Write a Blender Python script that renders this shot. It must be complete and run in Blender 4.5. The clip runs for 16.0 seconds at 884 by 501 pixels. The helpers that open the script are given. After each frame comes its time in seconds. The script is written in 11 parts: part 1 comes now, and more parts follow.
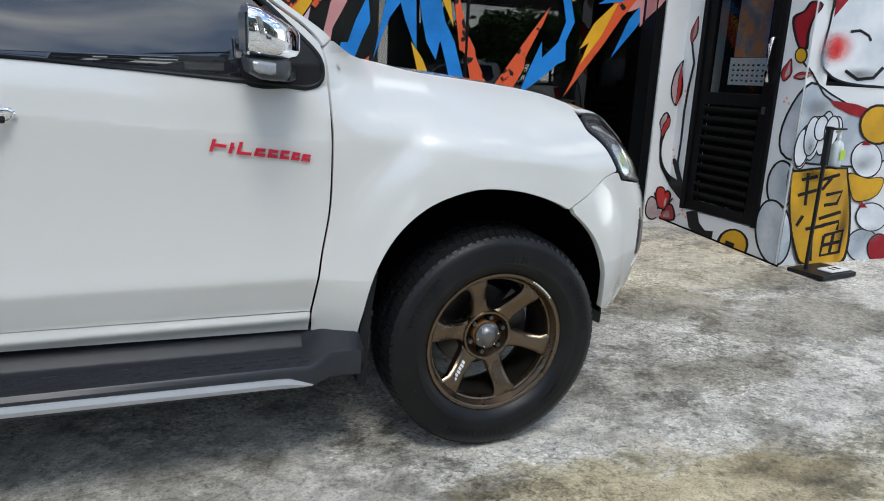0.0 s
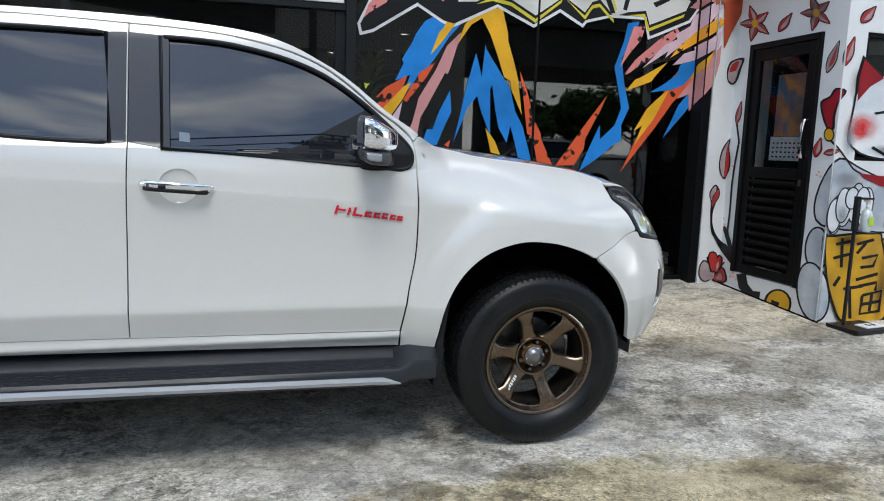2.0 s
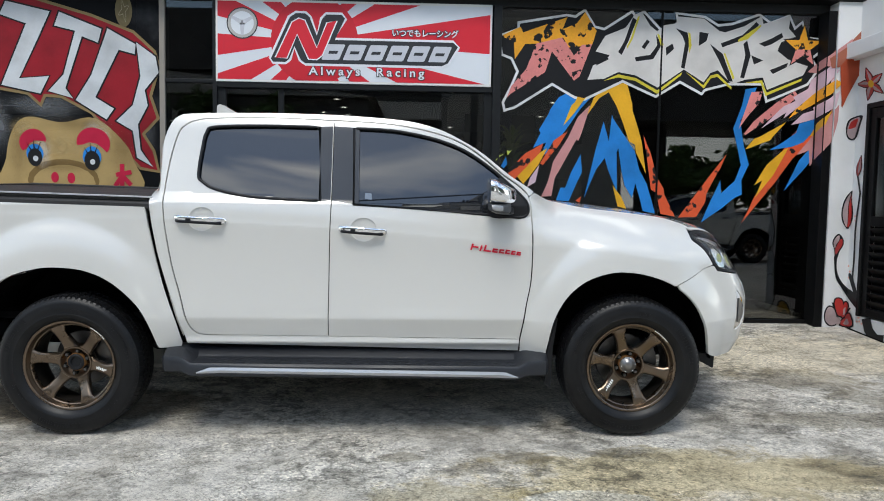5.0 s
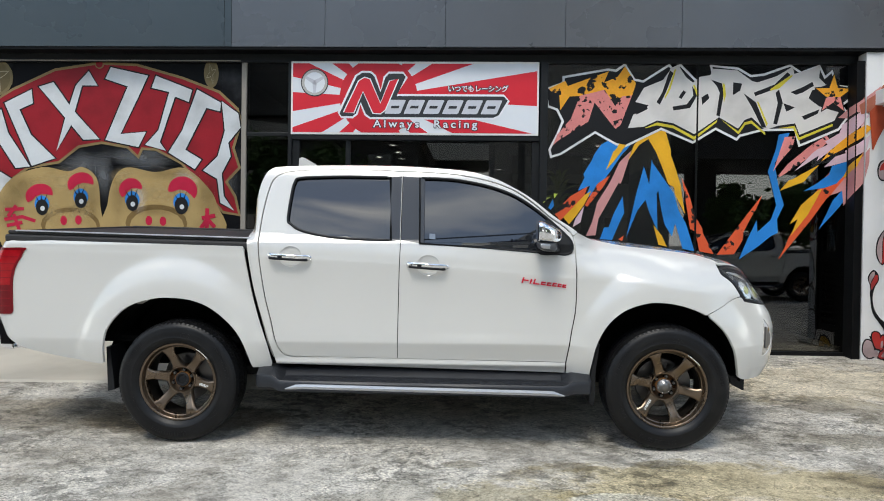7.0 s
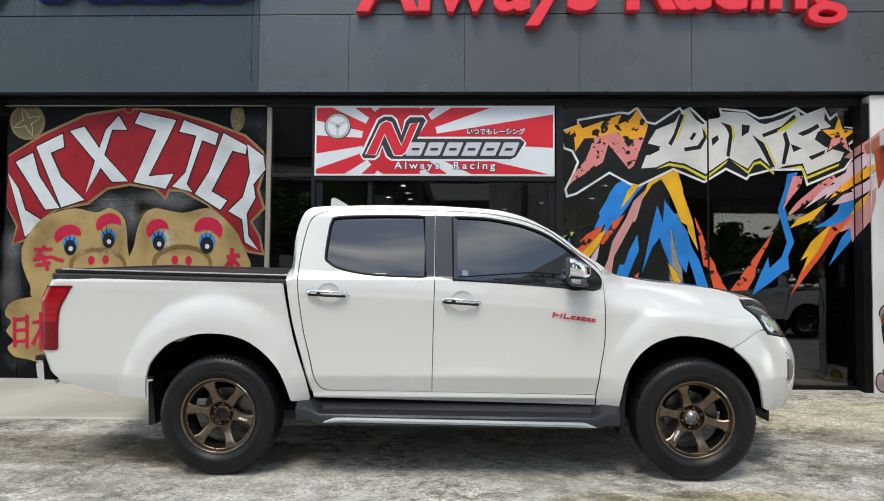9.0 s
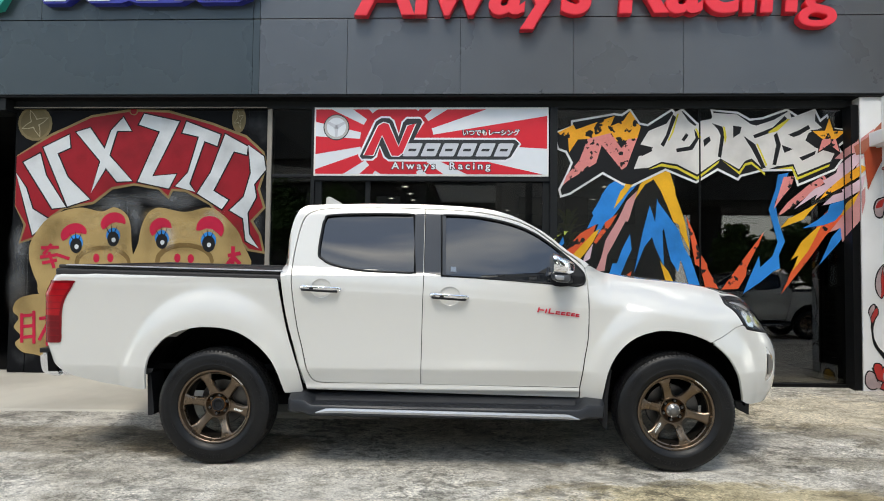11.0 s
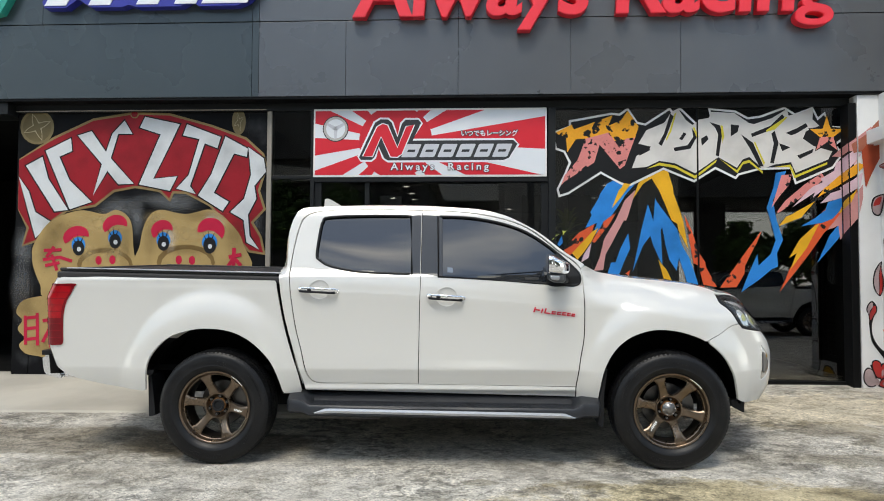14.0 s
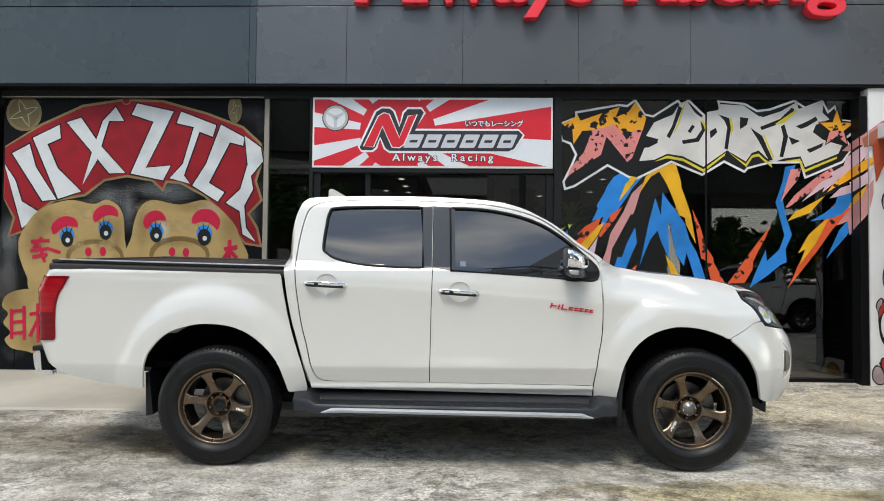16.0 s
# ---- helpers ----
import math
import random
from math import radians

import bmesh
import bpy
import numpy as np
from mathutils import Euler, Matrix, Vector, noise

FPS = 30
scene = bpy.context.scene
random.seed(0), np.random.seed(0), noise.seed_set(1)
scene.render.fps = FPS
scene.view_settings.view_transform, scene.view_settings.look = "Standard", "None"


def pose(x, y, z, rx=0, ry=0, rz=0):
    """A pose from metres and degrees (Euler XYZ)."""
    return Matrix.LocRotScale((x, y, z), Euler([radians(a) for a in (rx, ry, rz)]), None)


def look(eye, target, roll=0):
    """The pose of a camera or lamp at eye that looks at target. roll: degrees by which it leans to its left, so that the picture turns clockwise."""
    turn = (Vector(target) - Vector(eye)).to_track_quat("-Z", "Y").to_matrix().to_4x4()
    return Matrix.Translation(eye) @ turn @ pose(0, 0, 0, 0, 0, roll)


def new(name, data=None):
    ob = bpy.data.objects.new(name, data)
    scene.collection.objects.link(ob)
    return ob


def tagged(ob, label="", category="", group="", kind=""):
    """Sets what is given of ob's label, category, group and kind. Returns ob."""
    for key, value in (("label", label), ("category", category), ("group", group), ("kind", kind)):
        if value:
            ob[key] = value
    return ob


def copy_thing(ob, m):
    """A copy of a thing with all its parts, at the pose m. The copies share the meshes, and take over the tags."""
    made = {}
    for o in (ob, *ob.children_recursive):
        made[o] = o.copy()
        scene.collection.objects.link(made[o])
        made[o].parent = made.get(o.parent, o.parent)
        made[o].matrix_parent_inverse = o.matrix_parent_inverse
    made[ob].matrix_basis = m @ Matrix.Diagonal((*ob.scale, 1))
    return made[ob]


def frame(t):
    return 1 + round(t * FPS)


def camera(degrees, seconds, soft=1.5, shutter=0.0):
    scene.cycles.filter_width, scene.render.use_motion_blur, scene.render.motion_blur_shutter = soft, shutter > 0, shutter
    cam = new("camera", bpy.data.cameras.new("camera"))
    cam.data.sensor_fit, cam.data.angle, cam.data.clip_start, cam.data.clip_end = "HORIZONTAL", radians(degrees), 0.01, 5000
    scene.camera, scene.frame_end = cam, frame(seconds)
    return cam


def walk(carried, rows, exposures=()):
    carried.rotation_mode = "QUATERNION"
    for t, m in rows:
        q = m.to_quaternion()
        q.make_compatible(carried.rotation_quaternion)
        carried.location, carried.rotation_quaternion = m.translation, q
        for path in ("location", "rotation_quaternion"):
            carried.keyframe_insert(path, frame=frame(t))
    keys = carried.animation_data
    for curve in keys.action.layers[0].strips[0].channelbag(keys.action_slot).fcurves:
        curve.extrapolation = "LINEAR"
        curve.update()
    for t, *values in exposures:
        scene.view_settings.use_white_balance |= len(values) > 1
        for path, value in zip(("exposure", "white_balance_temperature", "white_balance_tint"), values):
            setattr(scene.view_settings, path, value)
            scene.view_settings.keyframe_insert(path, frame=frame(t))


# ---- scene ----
cam = camera(63.6, 16.0, soft=1.0)
PATH = [
    (0, (0.515, -2.128, 1.286), (1.233, -0.325, 0.807), 2.7),
    (0.5, (0.432, -2.331, 1.302), (1.119, -0.501, 0.879), 2.4),
    (1, (0.376, -2.528, 1.327), (1.016, -0.669, 0.958), 2.3),
    (1.5, (0.365, -2.748, 1.323), (0.939, -0.859, 0.999), 2.2),
    (2, (0.337, -2.918, 1.328), (0.838, -1.003, 1.041), 1.9),
    (2.5, (0.298, -3.113, 1.333), (0.712, -1.173, 1.077), 1.5),
    (3, (0.328, -3.29, 1.334), (0.651, -1.328, 1.112), 1.1),
    (3.5, (0.384, -3.46, 1.331), (0.628, -1.484, 1.144), 0.8),
    (4, (0.365, -3.622, 1.331), (0.544, -1.636, 1.169), 0.9),
    (4.5, (0.334, -3.787, 1.311), (0.455, -1.796, 1.168), 1.0),
    (5, (0.374, -3.966, 1.306), (0.428, -1.972, 1.172), 1.0),
    (7.5, (0.258, -4.631, 1.302), (0.171, -2.633, 1.31), 0.7),
    (8, (0.173, -4.685, 1.296), (0.087, -2.688, 1.334), 0.6),
    (8.5, (0.118, -4.721, 1.294), (0.036, -2.723, 1.358), 0.5),
    (9, (0.09, -4.733, 1.278), (0.015, -2.736, 1.364), 0.5),
    (11.5, (0.271, -4.931, 1.238), (0.167, -2.936, 1.329), 0.6),
    (12, (0.296, -4.975, 1.239), (0.189, -2.98, 1.331), 0.5),
    (12.5, (0.306, -4.984, 1.237), (0.201, -2.989, 1.333), 0.3),
    (13, (0.323, -4.977, 1.243), (0.219, -2.982, 1.338), 0.2),
    (13.5, (0.322, -4.957, 1.25), (0.213, -2.963, 1.342), 0.2),
    (14, (0.283, -4.919, 1.254), (0.173, -2.925, 1.341), 0.3),
    (14.5, (0.232, -4.85, 1.252), (0.124, -2.855, 1.333), 0.4),
    (15, (0.157, -4.785, 1.263), (0.062, -2.789, 1.342), 0.4),
    (15.5, (0.11, -4.741, 1.265), (0.031, -2.745, 1.341), 0.4),
    (16, (0.091, -4.728, 1.253), (0.022, -2.731, 1.324), 0.6),
]
walk(cam, [(t, look(eye, target, roll)) for t, eye, target, roll in PATH], exposures=[(0.0, 0.30, 6380, 7), (5.0, 0.35, 6570, 7), (11.0, 0.46, 7010, 7), (16.0, 0.46, 7030, 7)])

# ---- world, sun, exposure ----
world = bpy.data.worlds.new("sky")
scene.world = world
world.use_nodes = True
wn, wl = world.node_tree.nodes, world.node_tree.links
wn.clear()
SUN_ELEVATION, SUN_AZIMUTH = radians(57), radians(192)
sky = wn.new("ShaderNodeTexSky")
sky.sky_type, sky.sun_disc = "NISHITA", False
sky.sun_elevation, sky.sun_rotation = SUN_ELEVATION, SUN_AZIMUTH
sky.dust_density, sky.air_density = 0.8, 1.3
tone = wn.new("ShaderNodeMixRGB")
tone.blend_type, tone.inputs[0].default_value = "MULTIPLY", 1.0
tone.inputs[2].default_value = (0.122, 0.132, 0.144, 1)
way, drift = wn.new("ShaderNodeTexCoord"), wn.new("ShaderNodeMapping")
drift.inputs["Location"].default_value, drift.inputs["Scale"].default_value = (1.3, 0.7, 0.1), (0.8, 0.8, 5.0)
cloud = wn.new("ShaderNodeTexNoise")
cloud.inputs["Scale"].default_value, cloud.inputs["Detail"].default_value = 3.2, 8.0
cloud.inputs["Distortion"].default_value = 0.5
wl.new(way.outputs["Generated"], drift.inputs["Vector"]), wl.new(drift.outputs[0], cloud.inputs["Vector"])
# pale haze towards the horizon
height, haze, low = wn.new("ShaderNodeSeparateXYZ"), wn.new("ShaderNodeMapRange"), wn.new("ShaderNodeMixRGB")
haze.inputs["From Min"].default_value, haze.inputs["From Max"].default_value = 0.02, 0.16
haze.inputs["To Min"].default_value, haze.inputs["To Max"].default_value = 0.85, 0.0
low.inputs[2].default_value = (2.9, 2.95, 2.95, 1)
wl.new(way.outputs["Generated"], height.inputs[0]), wl.new(height.outputs["Z"], haze.inputs["Value"]), wl.new(haze.outputs[0], low.inputs[0])
cover = wn.new("ShaderNodeValToRGB")
cover.color_ramp.elements[0].position, cover.color_ramp.elements[1].position = 0.52, 0.72
mix = wn.new("ShaderNodeMixRGB")
mix.inputs[2].default_value = (2.5, 2.48, 2.42, 1)
back = wn.new("ShaderNodeBackground")
back.inputs[1].default_value = 1.0
wout = wn.new("ShaderNodeOutputWorld")
wl.new(sky.outputs[0], tone.inputs[1])
wl.new(cloud.outputs["Fac"], cover.inputs[0])
wl.new(cover.outputs[0], mix.inputs[0])
wl.new(tone.outputs[0], mix.inputs[1])
wl.new(mix.outputs[0], low.inputs[1])
wl.new(low.outputs[0], back.inputs[0])
wl.new(back.outputs[0], wout.inputs[0])

sun = new("sun", bpy.data.lights.new("sun", "SUN"))
sun.data.energy, sun.data.angle, sun.data.color = 1.5, radians(20), (1.0, 0.97, 0.93)
sun.matrix_world = look((0, 0, 0), (-math.sin(SUN_AZIMUTH) * math.cos(SUN_ELEVATION), -math.cos(SUN_AZIMUTH) * math.cos(SUN_ELEVATION), -math.sin(SUN_ELEVATION)))

# ---- materials ----
def material(name, color, rough=0.5, metal=0.0, vary=0.08, scale=8.0, fine=120.0, bump=0.0, coat=0.0, ior=1.45, second=None, patch=1.5, spread=(0.42, 0.6), spec=0.5, coat_ior=1.5, coat_rough=0.03):
    """A surface with grain at two scales; second: a colour that shows in stains."""
    m = bpy.data.materials.new(name)
    m.use_nodes = True
    n, l = m.node_tree.nodes, m.node_tree.links
    b = n["Principled BSDF"]
    b.inputs["Metallic"].default_value = metal
    b.inputs["IOR"].default_value = ior
    b.inputs["Coat Weight"].default_value = coat
    b.inputs["Coat Roughness"].default_value = coat_rough
    b.inputs["Coat IOR"].default_value = coat_ior
    b.inputs["Specular IOR Level"].default_value = spec
    place = n.new("ShaderNodeTexCoord")
    big, small = n.new("ShaderNodeTexNoise"), n.new("ShaderNodeTexNoise")
    big.inputs["Scale"].default_value, big.inputs["Detail"].default_value = scale, 6.0
    small.inputs["Scale"].default_value, small.inputs["Detail"].default_value = fine, 3.0
    for t in (big, small):
        l.new(place.outputs["Object"], t.inputs["Vector"])
    value = n.new("ShaderNodeMath")
    value.operation = "MULTIPLY_ADD"
    l.new(big.outputs["Fac"], value.inputs[0])
    value.inputs[1].default_value, value.inputs[2].default_value = 2 * vary, 1 - vary
    value2 = n.new("ShaderNodeMath")
    value2.operation = "MULTIPLY_ADD"
    l.new(small.outputs["Fac"], value2.inputs[0])
    value2.inputs[1].default_value, value2.inputs[2].default_value = vary, 1 - vary / 2
    both = n.new("ShaderNodeMath")
    both.operation = "MULTIPLY"
    l.new(value.outputs[0], both.inputs[0]), l.new(value2.outputs[0], both.inputs[1])
    shade = n.new("ShaderNodeVectorMath")
    shade.operation = "SCALE"
    l.new(both.outputs[0], shade.inputs["Scale"])
    if second:
        stain, ramp, mix = n.new("ShaderNodeTexNoise"), n.new("ShaderNodeValToRGB"), n.new("ShaderNodeMixRGB")
        stain.inputs["Scale"].default_value, stain.inputs["Detail"].default_value = patch, 8.0
        l.new(place.outputs["Object"], stain.inputs["Vector"])
        ramp.color_ramp.elements[0].position, ramp.color_ramp.elements[1].position = spread
        l.new(stain.outputs["Fac"], ramp.inputs[0])
        l.new(ramp.outputs[0], mix.inputs[0])
        mix.inputs[1].default_value, mix.inputs[2].default_value = (*color, 1), (*second, 1)
        l.new(mix.outputs[0], shade.inputs[0])
    else:
        shade.inputs[0].default_value = color
    l.new(shade.outputs[0], b.inputs["Base Color"])
    r = n.new("ShaderNodeMath")
    r.operation = "MULTIPLY_ADD"
    l.new(big.outputs["Fac"], r.inputs[0])
    swing = rough * min(0.4, 5 * vary)
    r.inputs[1].default_value, r.inputs[2].default_value = swing, rough - swing / 2
    l.new(r.outputs[0], b.inputs["Roughness"])
    if bump:
        bp = n.new("ShaderNodeBump")
        bp.inputs["Strength"].default_value, bp.inputs["Distance"].default_value = bump, 0.004
        l.new(small.outputs["Fac"], bp.inputs["Height"])
        l.new(bp.outputs[0], b.inputs["Normal"])
    return m


PAINT = material("pearl_white_paint", (0.615, 0.604, 0.568), 0.26, vary=0.006, fine=900, coat=1.0, coat_ior=1.7, coat_rough=0.13)
RUBBER = material("tyre_rubber", (0.0058, 0.0060, 0.0068), 0.42, vary=0.2, bump=0.1, second=(0.0085, 0.0085, 0.0088), patch=9, spec=0.32)
BRONZE = material("bronze_alloy", (0.180, 0.136, 0.099), 0.28, metal=0.97, vary=0.06, fine=600)
CHROME = material("chrome", (0.86, 0.86, 0.87), 0.05, metal=1.0, vary=0.02)
BUMPERCHROME = material("worn_bumper_chrome", (0.74, 0.74, 0.75), 0.12, metal=1.0, vary=0.1)
STEEL = material("brake_steel", (0.13, 0.125, 0.12), 0.4, metal=0.9, vary=0.15)
SILVER = material("silver_trim", (0.52, 0.53, 0.55), 0.32, metal=0.55, vary=0.04)
TRIM = material("black_trim", (0.013, 0.0135, 0.015), 0.42, vary=0.1, fine=500, bump=0.05, spec=0.25)
SATIN = material("satin_pillar_film", (0.045, 0.05, 0.06), 0.25, vary=0.05, spec=0.35)
STEPPLASTIC = material("step_plastic", (0.020, 0.0215, 0.025), 0.36, vary=0.12, fine=400, bump=0.1, spec=0.45)
UNDER = material("underbody_black", (0.004, 0.004, 0.004), 0.8, vary=0.2, spec=0.05)
TONNEAU = material("bed_cover_vinyl", (0.035, 0.034, 0.034), 0.5, vary=0.1, fine=700, bump=0.12, spec=0.3)
SEAM = material("seam_dark", (0.006, 0.006, 0.006), 0.7, vary=0.1, spec=0.05)
BADGE = material("badge_red", (0.55, 0.012, 0.035), 0.3, vary=0.04)
LAMPRED = material("tail_lens_red", (0.34, 0.003, 0.008), 0.15, vary=0.45, scale=18, coat=0.22, spec=0.3)
LAMPMID = material("tail_lens_rib", (0.23, 0.002, 0.008), 0.2, vary=0.2, scale=30, coat=0.4, spec=0.3)
LAMPDEEP = material("tail_lens_deep", (0.15, 0.002, 0.006), 0.2, vary=0.3, scale=30, coat=0.12, spec=0.3)
LAMPCLEAR = material("lamp_reflector", (0.80, 0.81, 0.78), 0.16, metal=0.95, vary=0.25, scale=40, fine=90, bump=0.5)
BULB = material("lamp_bulb_yellow", (0.55, 0.56, 0.22), 0.12, metal=0.5, vary=0.2, scale=60, coat=0.6)
LAMPGREY = material("lamp_housing_grey", (0.085, 0.088, 0.09), 0.2, metal=0.7, vary=0.3, scale=25)
CAPGREY = material("cap_grey_metal", (0.20, 0.195, 0.19), 0.3, metal=0.8, vary=0.1)
MIRRORGREY = material("mirror_housing_grey", (0.055, 0.058, 0.062), 0.4, vary=0.08, spec=0.3)
MIRRORLAMP = material("mirror_lamp_lens", (0.34, 0.35, 0.36), 0.12, metal=0.35, vary=0.2, scale=60, coat=0.6)
BARRELSHADE = material("wheel_barrel_shaded", (0.020, 0.017, 0.014), 0.5, metal=0.5, vary=0.2, spec=0.2)
STICKER = material("sticker_pale_blue", (0.16, 0.20, 0.26), 0.4, vary=0.3, scale=80)
AMBER = material("amber_ring", (0.26, 0.115, 0.03), 0.45)


def tinted(name, color, ior=1.62, rough=0.01):
    m = bpy.data.materials.new(name)
    m.use_nodes = True
    n, l = m.node_tree.nodes, m.node_tree.links
    b = n["Principled BSDF"]
    b.inputs["Base Color"].default_value = (*color, 1)
    b.inputs["IOR"].default_value = ior
    dust = n.new("ShaderNodeTexNoise")
    dust.inputs["Scale"].default_value = 6.0
    r = n.new("ShaderNodeMath")
    r.operation = "MULTIPLY_ADD"
    l.new(dust.outputs["Fac"], r.inputs[0])
    r.inputs[1].default_value, r.inputs[2].default_value = rough, rough * 0.4
    l.new(r.outputs[0], b.inputs["Roughness"])
    return m


def clear(name, tint, rough=0.0, ior=1.5):
    m = bpy.data.materials.new(name)
    m.use_nodes = True
    n, l = m.node_tree.nodes, m.node_tree.links
    n.remove(n["Principled BSDF"])
    see, gloss, mix = n.new("ShaderNodeBsdfTransparent"), n.new("ShaderNodeBsdfGlossy"), n.new("ShaderNodeMixShader")
    tilt, steep, fres = n.new("ShaderNodeLayerWeight"), n.new("ShaderNodeMath"), n.new("ShaderNodeMath")
    head_on = ((ior - 1) / (ior + 1)) ** 2
    tilt.inputs["Blend"].default_value = 0.5
    steep.operation, fres.operation = "POWER", "MULTIPLY_ADD"
    steep.inputs[1].default_value, fres.inputs[1].default_value, fres.inputs[2].default_value = 5.0, 1 - head_on, head_on
    l.new(tilt.outputs["Facing"], steep.inputs[0]), l.new(steep.outputs[0], fres.inputs[0])
    see.inputs[0].default_value = (*tint, 1)
    gloss.inputs["Roughness"].default_value = rough
    l.new(fres.outputs[0], mix.inputs[0]), l.new(see.outputs[0], mix.inputs[1]), l.new(gloss.outputs[0], mix.inputs[2])
    l.new(mix.outputs[0], n["Material Output"].inputs[0])
    return m


def glow(name, color, strength):
    m = bpy.data.materials.new(name)
    m.use_nodes = True
    b = m.node_tree.nodes["Principled BSDF"]
    b.inputs["Base Color"].default_value = (*color, 1)
    b.inputs["Emission Color"].default_value, b.inputs["Emission Strength"].default_value = (*color, 1), strength
    return m


CARGLASS = tinted("tinted_car_glass", (0.010, 0.012, 0.016), 1.84)
LENS = clear("clear_lamp_lens", (0.9, 0.9, 0.9))
SHOPGLASS = clear("shop_glass", (0.40, 0.41, 0.41), 0.0, 1.72)
DOORGLASS = clear("door_glass", (0.74, 0.76, 0.76), 0.0, 1.42)
DOWNLIGHT = glow("downlight_glow", (1.0, 0.95, 0.85), 9.0)

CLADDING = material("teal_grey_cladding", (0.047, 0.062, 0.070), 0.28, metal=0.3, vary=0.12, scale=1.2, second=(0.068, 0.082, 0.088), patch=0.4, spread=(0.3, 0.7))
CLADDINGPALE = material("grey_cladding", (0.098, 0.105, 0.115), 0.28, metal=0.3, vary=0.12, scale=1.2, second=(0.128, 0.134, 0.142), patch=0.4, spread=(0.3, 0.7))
FRAME = material("black_window_frame", (0.0055, 0.0056, 0.006), 0.45, vary=0.12, spec=0.15)
SHOPFRAME = material("charcoal_shop_frame", (0.014, 0.015, 0.0158), 0.42, vary=0.12, spec=0.25)
PANEL = material("dark_painted_door", (0.0045, 0.0047, 0.0055), 0.55, vary=0.2, second=(0.05, 0.052, 0.055), patch=2.2, spread=(0.58, 0.82), bump=0.05, spec=0.12)
PLASTER = material("white_painted_plaster", (0.74, 0.74, 0.735), 0.7, vary=0.04, scale=3, second=(0.66, 0.66, 0.65), patch=1.1, fine=160, bump=0.12)
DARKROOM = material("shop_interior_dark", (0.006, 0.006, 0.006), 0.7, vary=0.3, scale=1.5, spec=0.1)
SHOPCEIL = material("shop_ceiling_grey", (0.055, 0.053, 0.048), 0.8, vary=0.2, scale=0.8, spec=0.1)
BEIGE = material("beige_post", (0.28, 0.25, 0.21), 0.6, vary=0.1)
WHITEEDGE = material("sign_edge_white", (0.78, 0.78, 0.74), 0.4, vary=0.03)
LETTERRED = material("letter_red", (0.80, 0.025, 0.045), 0.32, vary=0.03)
LETTEREDGE = material("letter_edge_red", (0.82, 0.035, 0.055), 0.4, vary=0.03)

# ---- helpers for meshes ----
def part(name, bm, mat, parent=None, label="", smooth=False):
    """Links a bmesh as one mesh object."""
    me = bpy.data.meshes.new(name)
    bm.normal_update()
    bm.to_mesh(me)
    bm.free()
    return link(name, me, mat, parent, label, smooth)


def link(name, me, mat, parent=None, label="", smooth=False):
    me.materials.append(mat)
    if smooth:
        me.polygons.foreach_set("use_smooth", [True] * len(me.polygons))
        if smooth != "all":
            me.set_sharp_from_angle(angle=radians(38))
    ob = new(name, me)
    if parent:
        ob.parent = parent
    if label:
        ob["label"] = label
    return ob


def thing(name, label, category, group="", kind="", at=None):
    ob = new(name)
    ob.empty_display_size = 0.1
    if at:
        ob.matrix_world = at
    return tagged(ob, label, category, group, kind)


def box(bm, lo, hi, bevel=0.0, m=None):
    """An upright box between two corners, its edges rounded by bevel."""
    size = [max(b - a, 1e-5) for a, b in zip(lo, hi)]
    mid = [(a + b) / 2 for a, b in zip(lo, hi)]
    t = Matrix.Translation(mid) @ Matrix.Diagonal((*size, 1))
    if m:
        t = m @ t
    r = bmesh.ops.create_cube(bm, size=1, matrix=t)
    if bevel:
        edges = list({e for v in r["verts"] for e in v.link_edges})
        bmesh.ops.bevel(bm, geom=edges, offset=bevel, segments=2, profile=0.5, affect="EDGES")
    return bm


def boxes(*spans, bevel=0.0):
    bm = bmesh.new()
    for lo, hi in spans:
        box(bm, lo, hi, bevel)
    return bm


def rod(bm, a, b, r, r2=None, n=16, caps=True):
    a, b = Vector(a), Vector(b)
    m = Matrix.Translation((a + b) / 2) @ (b - a).to_track_quat("Z", "Y").to_matrix().to_4x4()
    bmesh.ops.create_cone(bm, cap_ends=caps, segments=n, radius1=r, radius2=r if r2 is None else r2, depth=(b - a).length, matrix=m)
    return bm


def lathe(profile, n=64, closed=False):
    """Turns (radius, along) pairs about the y axis."""
    bm = bmesh.new()
    rings = []
    for r, y in profile:
        rings.append([bm.verts.new((r * math.cos(2 * math.pi * i / n), y, r * math.sin(2 * math.pi * i / n))) for i in range(n)])
    pairs = list(zip(rings, rings[1:])) + ([(rings[-1], rings[0])] if closed else [])
    for a, b in pairs:
        for i in range(n):
            j = (i + 1) % n
            bm.faces.new((a[i], a[j], b[j], b[i]))
    bmesh.ops.recalc_face_normals(bm, faces=bm.faces)
    return bm


def prism(bm, outline, y0, y1, m=None):
    """A plate with an outline in x and z, from y0 to y1."""
    a = [bm.verts.new((x, y0, z)) for x, z in outline]
    b = [bm.verts.new((x, y1, z)) for x, z in outline]
    n = len(outline)
    bm.faces.new(a), bm.faces.new(b[::-1])
    for i in range(n):
        bm.faces.new((a[i], b[i], b[(i + 1) % n], a[(i + 1) % n]))
    if m:
        bmesh.ops.transform(bm, matrix=m, verts=a + b)
    bmesh.ops.recalc_face_normals(bm, faces=bm.faces)
    return bm


